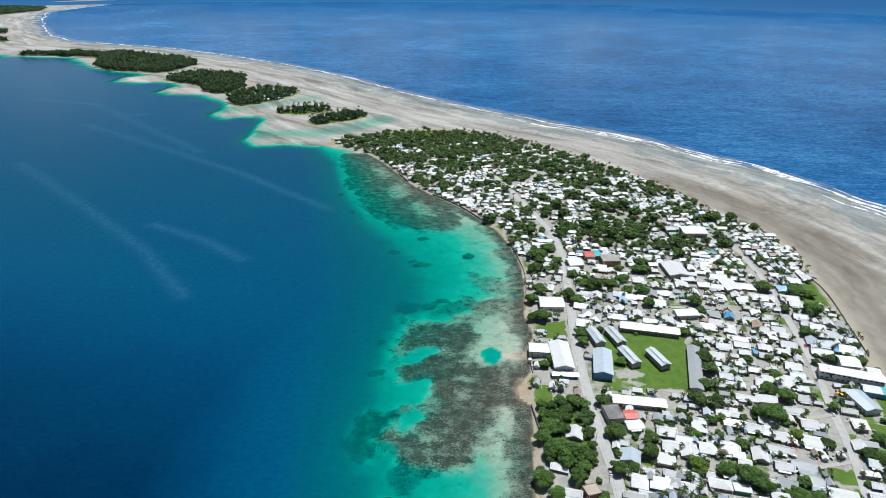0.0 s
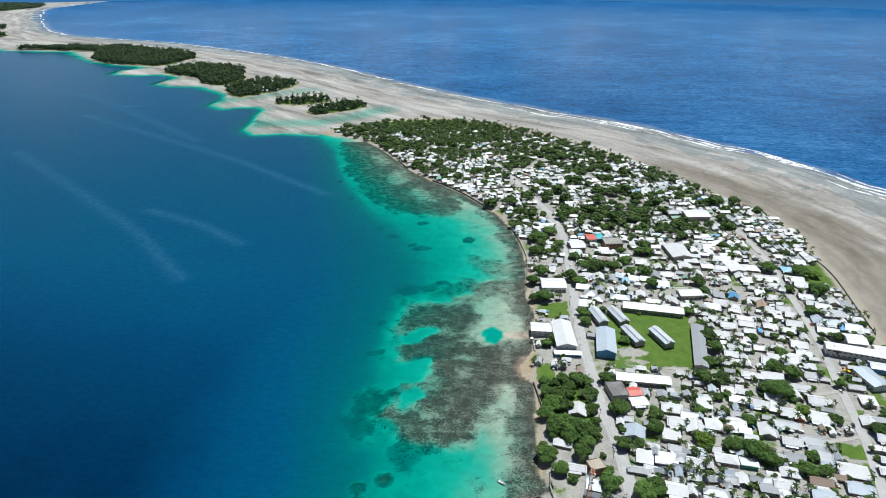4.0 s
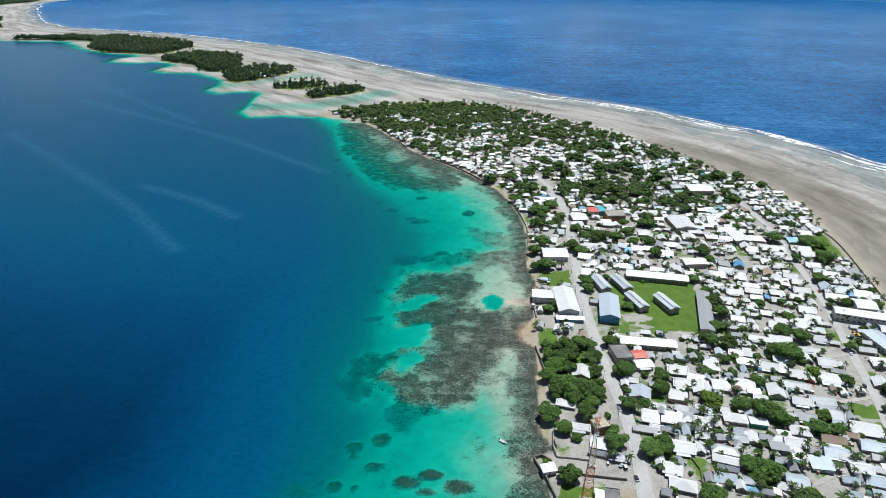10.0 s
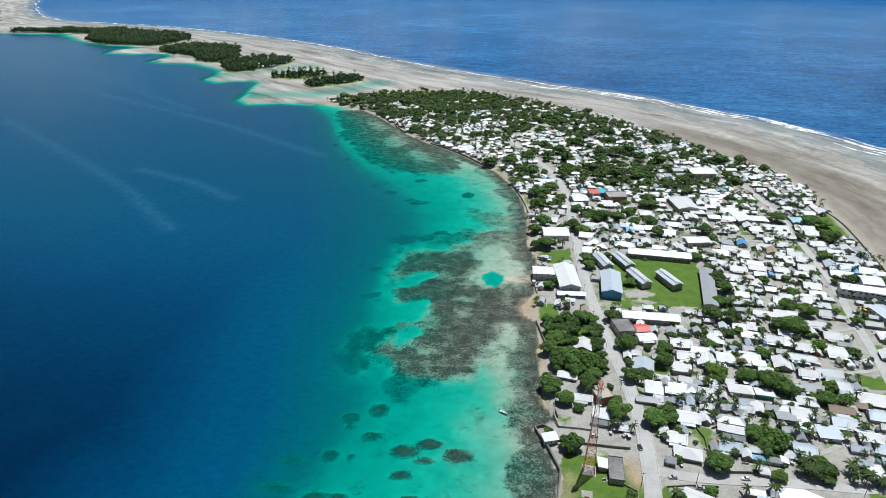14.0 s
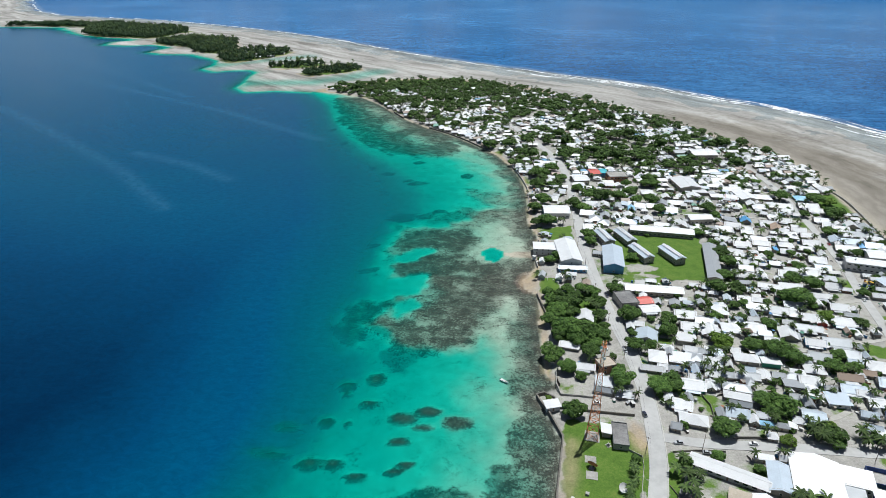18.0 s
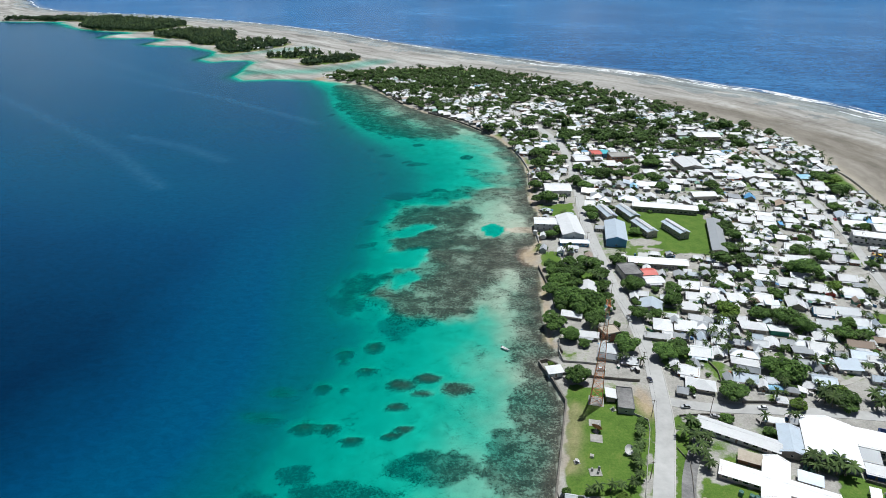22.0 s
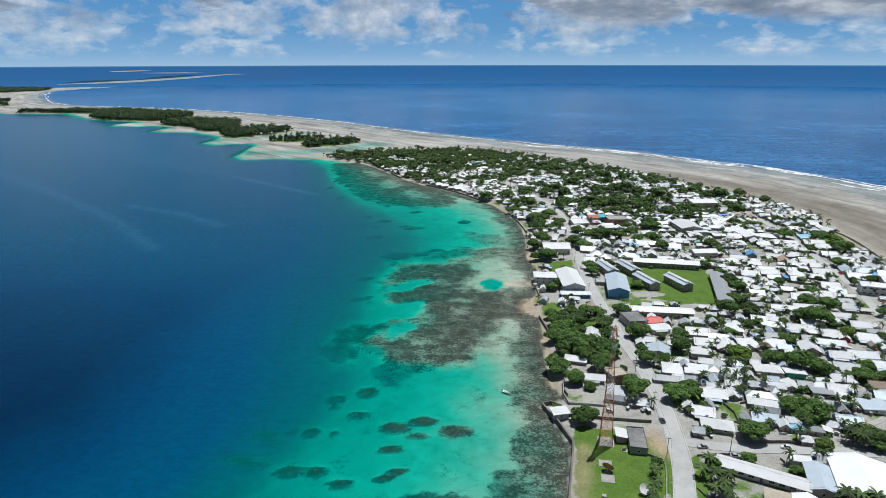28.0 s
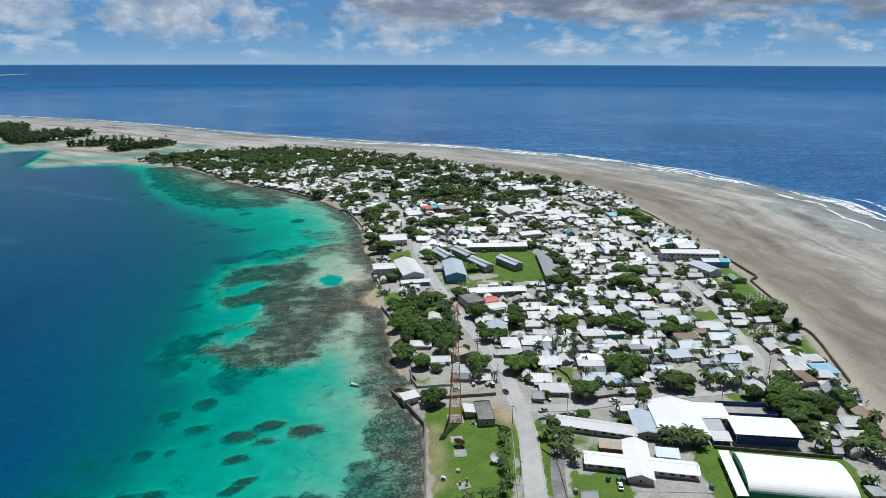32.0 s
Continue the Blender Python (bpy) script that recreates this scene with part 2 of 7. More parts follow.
CORAL_BEDS = [(-13, 222, 22, 10), (-49, 205, 22, 8), (-70, 216, 9, 6), (-84, 202, 10, 5), (16, 244, 6, 4), (20, 225, 14, 18),
              (28, 260, 9, 20), (-80, 276, 5, 2), (-84, 286, 4, 2), (-92, 670, 8, 6), (-114, 660, 5, 4), (-112, 690, 4, 4), (-68, 646, 6, 4),
              (-57, 638, 11, 7), (-93, 612, 10, 7), (-61, 706, 8, 6), (-64, 548, 16, 11), (-6, 661, 8, 8), (-162, 788, 6, 7), (-191, 852, 6, 7),
              (-42, 548, 10, 6), (-30, 560, 8, 5), (-82, 488, 8, 6), (-76, 442, 9, 5)]
SLICKS = [[(-757, 1190), (-555, 1056), (-360, 926), (-269, 850), (-193, 790)], [(-714, 939), (-521, 778), (-377, 652), (-284, 551)],
          [(-1070, 1417), (-844, 1369), (-607, 1156), (-465, 1028)], [(-394, 719), (-316, 680), (-254, 633)], [(-732, 1266), (-700, 1274), (-675, 1282)]]


def axis(lo, a, b, hi, step, g0, g1):
    v = list(np.arange(a, b, step))
    s = step
    while v[-1] < hi:
        s *= g1
        v.append(min(v[-1] + s, hi))
    w, s = [a], step
    while w[-1] > lo:
        s *= g0
        w.append(max(w[-1] - s, lo))
    return np.array(w[:0:-1] + v)


FAR = 4920
gx = axis(-FAR, -260, 400, FAR, 2.7, 1.03, 1.05)
gy = axis(-FAR, 180, 900, FAR, 2.7, 1.3, 1.022)
X, Y = np.meshgrid(gx, gy)
LAND = inside(MAIN, X, Y)
d_main = line_dist(MAIN, X, Y, True)
d_land = np.where(LAND, -d_main, d_main)
for poly in ISLETS:
    ins = inside(poly, X, Y)
    d = line_dist(poly, X, Y, True)
    d_land = np.minimum(d_land, np.where(ins, -d, d))
d_land = d_land + wobble(X, Y, 9) * 1.2 + wobble(X, Y, 40, 3) * np.clip((Y - 1100) / 60, 0, 8)
flat_poly = FLAT_LAGOON + SHORE_LAGOON + SURF
in_flat = inside(flat_poly, X, Y)
d_surf = line_dist(SURF, X, Y)
ocean_poly = SURF + [(6000, 6000), (6000, -500)]
in_ocean = inside(ocean_poly, X, Y)
s_surf = np.where(in_ocean, d_surf, -d_surf) + wobble(X, Y, 30, 5) * 7
d_flatlag = line_dist(FLAT_LAGOON + SHORE_LAGOON, X, Y)
seaward = [(-6000, -400), (-6000, 5200), (-4500, 5200)] + FLAT_LAGOON[1:-1]
in_deep, in_slope, in_basin = (inside(q + seaward, X, Y) for q in (SHELF, SLOPE, BASIN))
drift = 1 + 0.10 * wobble(X, Y, 33, 2) + 0.08 * wobble(X, Y, 80, 4)
d_shelf, d_slope, d_basin = (line_dist(q, X, Y) * drift for q in (SHELF, SLOPE, BASIN))
d_flat = line_dist(FLAT_LAGOON, X, Y) * (1 + 0.25 * wobble(X, Y, 45, 2))
d_shore = np.maximum(line_dist(SHORE_LAGOON, X, Y), 0.01)
shelf_depth = 0.25 + 2.05 * (d_shore / (d_shore + d_shelf + 1)) ** 1.35 + 0.16 * wobble(X, Y, 14)
deep_depth = np.where(in_basin, 11.0 + 13 * smooth(0, 110, d_basin), np.where(in_slope, 5.4 + 5.6 * d_slope / (d_slope + d_basin + 0.1), 2.3 + 3.1 * d_shelf / (d_shelf + d_slope + 0.1)))
deep_depth = np.minimum(deep_depth, np.interp(d_flat, [0, 5, 12, 26, 60, 130], [0.12, 0.8, 3.6, 8, 15, 24]))
reef_in = np.zeros(X.shape)
tongue = np.zeros(X.shape)
for poly in TONGUES:
    d = np.where(inside(poly, X, Y), 1, -1) * line_dist(poly, X, Y, True)
    tongue = np.maximum(tongue, smooth(-5, 4, d + 4 * wobble(X, Y, 8, 6)))
for poly, amt, rise in REEF_DARK:
    d = np.where(inside(poly, X, Y), 1, -1) * line_dist(poly, X, Y, True)
    reef_in = np.maximum(reef_in, rise * smooth(-12, 8, d + 6 * wobble(X, Y, 10, 2) + 5 * wobble(X, Y, 28, 5)))
reef_in = reef_in * (1 - 0.9 * tongue)
shelf_depth = shelf_depth * (1 - 0.9 * reef_in)
deep_depth = deep_depth * (1 - 0.8 * reef_in)
# Basin depth is capped northwards: the paler colour stands in for sky reflection.
depth = np.where(in_deep, np.minimum(np.maximum(deep_depth, 0.3), 24 - 13.5 * smooth(190, 520, Y + 0.2 * X)), np.clip(shelf_depth, 0.1, 4))
# reef flat towards the ocean: sand and pavement that dries in patches
flat_h = 0.09 + 0.05 * wobble(X, Y, 70, 1) + 0.06 * wobble(X, Y, 17, 6) - 0.22 * smooth(-120, 0, s_surf) * (1 + wobble(X, Y, 22, 8))
channel = np.exp(-(line_dist([(-190, 1290), (-240, 1215), (-300, 1165), (-420, 1150)], X, Y) / 28) ** 2) + 0.8 * np.exp(-(line_dist([(-380, 1480), (-470, 1400), (-540, 1330)], X, Y) / 25) ** 2)
flat_h = flat_h - 0.45 * channel * in_flat - 0.35 * np.exp(-d_flatlag / 14) * (Y > 1060) * (1 + 0.6 * wobble(X, Y, 35, 2))
depth = np.where(in_flat | in_ocean, -flat_h, depth)
depth = np.where(s_surf > 0, np.clip(0.25 + s_surf * 0.12 + 0.004 * np.maximum(s_surf, 0) ** 2, 0, 30), depth)
pool = np.hypot((X - 17.5) / 8, (Y - 470) / 11.5) ** 4 + 0.35 * wobble(X, Y, 5, 3) < 1
depth = np.where(pool, 1.7, depth)
land_h = 1.25 * smooth(0, -9, d_land) + 0.12 * wobble(X, Y, 12) * smooth(-6, -14, d_land)
on_land = d_land < 0
Z = np.where(on_land, np.maximum(land_h, 0.05), -depth)
near = smooth(9, 0, d_land) * ~on_land
Z = np.where(~on_land, Z * (1 - near * 0.8), Z)
depth = -Z
coral = np.zeros(X.shape)
bommie = np.zeros(X.shape)
for poly, amt, rise in REEF_DARK:
    d = np.where(inside(poly, X, Y), line_dist(poly, X, Y, True), -line_dist(poly, X, Y, True))
    coral = np.maximum(coral, amt * smooth(-12, 8, d + 6 * wobble(X, Y, 9, 2) + 5 * wobble(X, Y, 28, 5)))
pale = np.zeros(X.shape)
for poly in SAND_POOLS:
    d = np.where(inside(poly, X, Y), line_dist(poly, X, Y, True), -line_dist(poly, X, Y, True))
    pale = np.maximum(pale, smooth(-8, 5, d + 5 * wobble(X, Y, 7, 1) + 4 * wobble(X, Y, 17, 3)))
for cx, cy, rx, ry in CORAL_BEDS:
    coral = np.maximum(coral, 0.60 * smooth(1.25, 0.7, np.hypot((X - cx) / rx, (Y - cy) / ry) + 0.25 * wobble(X, Y, 6)))
for cx, cy, rx, ry in CORAL_HEADS:
    head = smooth(1.5, 0.35, np.hypot((X - cx) / rx, (Y - cy) / ry) + 0.16 * wobble(X, Y, 3.1, cx))
    coral = np.maximum(coral, 0.95 * head)
    bommie = np.maximum(bommie, head)
coral = np.maximum(coral, (0.50 + 0.22 * smooth(14, 2, d_shore)) * smooth(32, 6, d_shore + 9 * wobble(X, Y, 19, 7)))
coral = np.maximum(coral, 0.17 + 0.10 * wobble(X, Y, 16, 4))
coral *= (1 - 0.42 * pale) * (1 - 0.75 * tongue)
coral *= ~on_land & ~pool & (Y < 1045)
depth = depth * (1 - 0.6 * bommie)
Z = np.where(on_land, Z, -depth)
LAWN = [(287, 401), (313, 396), (299, 352), (285, 372)]
grass = np.zeros(X.shape)
for poly in GRASS:
    d = np.where(inside(poly, X, Y), line_dist(poly, X, Y, True), -line_dist(poly, X, Y, True))
    grass = np.maximum(grass, smooth(-2, 2, d + 1.5 * wobble(X, Y, 4)))
grass = np.maximum(grass, smooth(-2, 2, np.where(inside(LAWN, X, Y), 1, -1) * line_dist(LAWN, X, Y, True)))
for cx, cy, rx, ry in ((127, 450, 15, 8), (124, 436, 12, 6), (160, 428, 16, 5), (172, 420, 10, 8), (116, 440, 6, 6)):
    grass *= 1 - 0.95 * smooth(1.2, 0.6, np.hypot((X - cx) / rx, (Y - cy) / ry) + 0.4 * wobble(X, Y, 5))
grass = np.maximum(grass, (0.3 + 0.3 * smooth(0.1, 0.6, wobble(X, Y, 23, 9))) * on_land)
grass = np.where(Y > 1150, np.maximum(grass, 0.8 * on_land), grass)
beach = 0.8 * smooth(-4.5, -2, d_land) * smooth(2.2, 0.0, d_land)
beach *= (Y > 310)
beach = np.maximum(beach, smooth(-9, -3, d_land) * smooth(14, 2, d_land) * (line_dist(SHORE_OCEAN, X, Y) < 20))
beach = np.maximum(beach, np.exp(-(np.hypot((X - 42) / 7, (Y - 424) / 13)) ** 4))
beach = np.maximum(beach, 0.9 * smooth(1.2, 0.6, np.hypot((X - 83.5) / 5, (Y - 266) / 12) + 0.2 * wobble(X, Y, 5)))
beach = np.maximum(beach, 0.5 * smooth(6, 1, line_dist([(50, 262), (47.5, 243), (43.5, 222)], X, Y) + 2 * wobble(X, Y, 6)))
silt = smooth(175, 25, line_dist(SHORE_OCEAN, X, Y) + 40 * wobble(X, Y, 40, 3)) * (in_flat | on_land) * smooth(1050, 900, Y) * (line_dist(SHORE_OCEAN, X, Y) < d_shore + 200 * in_flat)
dock = (np.hypot((X - 40) / 16, (Y - 470) / 5) < 1) & (X < 52)
beach = np.maximum(beach, 0.35 * dock)
Z = np.where(dock & ~on_land, 0.1, Z)
mound = np.exp(-(np.hypot((X - 42) / 8, (Y - 424) / 13)) ** 4)
Z = np.where(mound > 0.05, np.maximum(Z, 0.55 * mound - 0.02), Z)
depth = -Z


def sheet(name, z, masks, keep=None):
    ny, nx = X.shape
    idx = np.arange(nx * ny).reshape(ny, nx)
    q = np.stack([idx[:-1, :-1], idx[:-1, 1:], idx[1:, 1:], idx[1:, :-1]], -1).reshape(-1, 4)
    if keep is not None:
        q = q[keep.ravel()[q].any(1)]
    used = np.unique(q)
    re = np.zeros(nx * ny, int)
    re[used] = np.arange(len(used))
    q = re[q]
    me = bpy.data.meshes.new(name)
    me.vertices.add(len(used))
    co = np.stack([X, Y, z], -1).reshape(-1, 3)[used]
    me.vertices.foreach_set("co", co.astype(np.float32).ravel())
    me.loops.add(q.size)
    me.loops.foreach_set("vertex_index", q.astype(np.int32).ravel())
    me.polygons.add(len(q))
    me.polygons.foreach_set("loop_start", np.arange(0, q.size, 4, dtype=np.int32))
    for key, v in masks.items():
        me.attributes.new(key, "FLOAT", "POINT").data.foreach_set("value", v.ravel()[used].astype(np.float32))
    me.update(calc_edges=True)
    me.polygons.foreach_set("use_smooth", np.ones(len(q), bool))
    return new(name, me)


def ground_material():
    n = Nodes("ground_surface")
    fine, mid, broad = n.noise(0.9, 6, 0.7), n.noise(0.12, 5, 0.65), n.noise(0.016, 4, 0.6)
    gravel = n.ramp(n.mix(0.5, fine, mid), [(0.3, (0.20, 0.195, 0.18)), (0.5, (0.34, 0.33, 0.305)), (0.72, (0.52, 0.505, 0.47))])
    turf = n.ramp(n.mix(0.45, fine, mid), [(0.3, (0.040, 0.085, 0.014)), (0.52, (0.088, 0.165, 0.026)), (0.75, (0.19, 0.20, 0.06))])
    warm = n.ramp(n.mix(0.4, fine, mid), [(0.3, (0.25, 0.185, 0.12)), (0.7, (0.50, 0.40, 0.27))])
    sand = n.mix(n.attr("silt"), warm, n.ramp(fine, [(0.3, (0.27, 0.24, 0.19)), (0.7, (0.47, 0.43, 0.36))]))
    comb = n.node("CombineXYZ")
    n.link(n.maths("MULTIPLY", n.attr("surfd"), 0.035), comb.inputs[0])
    n.link(n.maths("MULTIPLY", n.attr("along"), 0.0055), comb.inputs[1])
    band = n.node("TexNoise", Scale=1.0, Detail=6, Roughness=0.6, Distortion=0.5)
    n.link(comb.outputs[0], band.inputs["Vector"])
    streak = band.outputs["Fac"]
    flat = n.ramp(n.mix(0.25, streak, n.noise(0.15, 5, 0.7)), [(0.36, (0.16, 0.152, 0.137)), (0.45, (0.275, 0.264, 0.245)), (0.54, (0.37, 0.36, 0.337)), (0.64, (0.49, 0.48, 0.46))])
    silt = n.ramp(n.mix(0.3, n.mix(0.5, streak, n.noise(0.03, 6, 0.7, (1, 0.5, 1))), fine), [(0.36, (0.085, 0.075, 0.06)), (0.48, (0.19, 0.17, 0.14)), (0.62, (0.33, 0.305, 0.265))])
    seabed = n.ramp(n.mix(0.4, mid, broad), [(0.3, (0.34, 0.32, 0.27)), (0.5, (0.44, 0.42, 0.36)), (0.7, (0.54, 0.52, 0.45))])
    rock = n.ramp(n.mix(0.5, fine, mid), [(0.33, (0.016, 0.014, 0.013)), (0.52, (0.070, 0.058, 0.050)), (0.70, (0.20, 0.172, 0.15))])
    reefy = n.maths("ADD", n.attr("coral"), n.maths("MULTIPLY", n.maths("SUBTRACT", n.mix(0.42, n.noise(0.8, 6, 0.85), n.noise(0.13, 6, 0.75, (0.8, 1.1, 1))), 0.5), 4.8))
    reefy = n.ramp(reefy, [(0.36, 0.0), (0.64, 1.0)])
    gate = n.ramp(n.attr("coral"), [(0.05, 0.0), (0.3, 1.0)])
    rubble = n.mix(n.ramp(broad, [(0.38, 0.45), (0.62, 0.8)]), seabed, rock)
    bed = n.mix(gate, seabed, n.mix(reefy, n.mix(n.ramp(n.attr("coral"), [(0.27, 0.0), (0.42, 0.75), (0.6, 0.95)]), seabed, rubble), rock))
    drying = n.mix(n.ramp(n.maths("ADD", n.attr("silt"), n.maths("MULTIPLY", n.maths("SUBTRACT", mid, 0.5), 0.9)), [(0.25, 0.0), (0.8, 0.9)]), flat, silt)
    wet = n.mix(n.attr("flat"), bed, drying)
    green = n.ramp(n.maths("ADD", n.attr("grass"), n.maths("MULTIPLY", n.maths("SUBTRACT", mid, 0.5), 1.3)), [(0.4, 0.0), (0.62, 1.0)])
    dry = n.mix(green, gravel, turf)
    c = n.mix(n.attr("land"), wet, dry)
    c = n.mix(n.maths("MULTIPLY", n.attr("beach"), n.ramp(mid, [(0.25, 0.55), (0.6, 1.0)])), c, sand)
    n.bump(n.mix(0.5, fine, mid), 0.5, 0.25)
    return n.done(c, 0.9, spec=0.2)


def water_material():
    n = Nodes("sea_water")
    dep = n.maths("DIVIDE", n.attr("depth"), 30.0)
    patch = n.noise(0.012, 5, 0.6)
    dep = n.maths("MULTIPLY", dep, n.ramp(patch, [(0.3, 0.94), (0.7, 1.06)]))
    col = n.ramp(dep, [(0.0, (0.08, 0.15, 0.13)), (0.03, (0.0, 0.28, 0.25)), (0.07, (0.0, 0.20, 0.20)), (0.12, (0.0, 0.145, 0.165)), (0.17, (0.0, 0.115, 0.155)), (0.25, (0.0, 0.084, 0.136)),
                       (0.35, (0.0, 0.064, 0.138)), (0.5, (0.0, 0.044, 0.112)), (0.8, (0.0, 0.017, 0.052))])
    # Wave shading and broad pale cloud reflections are painted into the ocean colour.
    swell_shade = n.mix(0.45, n.noise(0.16, 6, 0.8, (0.55, 1.3, 1), 0.8), n.mix(0.5, n.noise(0.022, 5, 0.7, (0.6, 1.5, 1), 0.6), n.noise(0.0028, 4, 0.55)))
    blue = n.ramp(swell_shade, [(0.40, (0.0, 0.038, 0.13)), (0.5, (0.005, 0.096, 0.265)), (0.60, (0.05, 0.195, 0.41))])
    wash = n.ramp(n.noise(0.06, 5, 0.7), [(0.35, (0.24, 0.28, 0.30)), (0.65, (0.38, 0.42, 0.43))])
    ocean = n.mix(n.ramp(n.attr("depth"), [(0.0, 0.0), (0.5, 0.25), (1.0, 0.55)]), wash, blue)
    ocean = n.mix(n.ramp(dep, [(0.03, 0.0), (0.22, 1.0)]), ocean, blue)
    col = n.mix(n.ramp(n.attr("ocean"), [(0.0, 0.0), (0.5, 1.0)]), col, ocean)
    # Light and dark of small waves, multiplied into the water colour.
    ripple_shade = n.ramp(n.noise(0.2, 6, 0.8, (0.8, 1.3, 1), 0.6), [(0.36, 0.86), (0.64, 1.14)])
    col = n.mix(1.0, col, ripple_shade, "MULTIPLY")
    slick = n.maths("MULTIPLY", n.attr("slick"), n.ramp(n.noise(0.12, 6, 0.8), [(0.36, 0.02), (0.66, 0.22)]))
    col = n.mix(slick, col, (0.07, 0.23, 0.38))
    n.link(col, n.b.inputs["Base Color"])
    chop = n.mix(0.45, n.noise(0.22, 5, 0.65, (1, 1.6, 1), 0.4), n.noise(0.035, 4, 0.6, (0.6, 1.7, 1)))
    n.bump(chop, 0.3, 0.9)
    n.b.inputs["Roughness"].default_value = 0.22
    n.b.inputs["Specular Tint"].default_value = (0.15, 0.60, 1.0, 1.0)
    n.b.inputs["IOR"].default_value = 1.33
    n.b.inputs["Specular IOR Level"].default_value = 0.19
    clear = n.node("BsdfTransparent")
    tint = n.ramp(dep, [(0.0, (0.95, 0.98, 0.96)), (0.012, (0.66, 0.94, 0.88)), (0.035, (0.12, 0.92, 0.84)), (0.065, (0.0, 0.86, 0.80)), (0.12, (0.0, 0.66, 0.68)), (0.3, (0.0, 0.2, 0.4))])
    n.link(n.mix(n.ramp(n.attr("ocean"), [(0.0, 0.0), (0.4, 1.0)]), tint, (0.88, 0.93, 0.95)), clear.inputs[0])
    body = n.ramp(dep, [(0.0, 0.04), (0.025, 0.10), (0.06, 0.27), (0.10, 0.52), (0.17, 0.76), (0.28, 0.95), (0.36, 1.0)])
    body = n.mix(n.ramp(n.attr("ocean"), [(0.3, 0.0), (0.8, 1.0)]), body, n.ramp(n.attr("depth"), [(0.1, 0.1), (0.9, 1.0)]))
    m = n.node("MixShader")
    n.link(body, m.inputs[0])
    n.link(clear.outputs[0], m.inputs[1])
    n.link(n.b.outputs[0], m.inputs[2])
    n.link(m.outputs[0], n.out.inputs["Surface"])
    return n.mat


ground = sheet("ground", Z, {"coral": coral, "grass": grass, "beach": beach, "silt": silt, "flat": (in_flat | in_ocean).astype(float), "surfd": s_surf, "along": 0.86 * Y - 0.5 * X, "land": smooth(1, -3, d_land)})
ground.data.materials.append(ground_material())
tagged(ground, "coral island ground with gravel yards, grass, sand and reef flat", "ground", kind="structure")
slickness = np.zeros(X.shape)
for line in SLICKS:
    slickness = np.maximum(slickness, np.exp(-(line_dist(line, X, Y) / 8) ** 2))
water = sheet("water", np.zeros(X.shape), {"depth": np.maximum(depth, 0), "slick": slickness, "ocean": smooth(-230, -60, s_surf) * (in_flat | in_ocean) * smooth(3, 30, d_flatlag)}, keep=(Z < 0.02))
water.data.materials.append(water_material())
tagged(water, "clear turquoise lagoon water deepening to dark blue sea", "water", kind="structure")


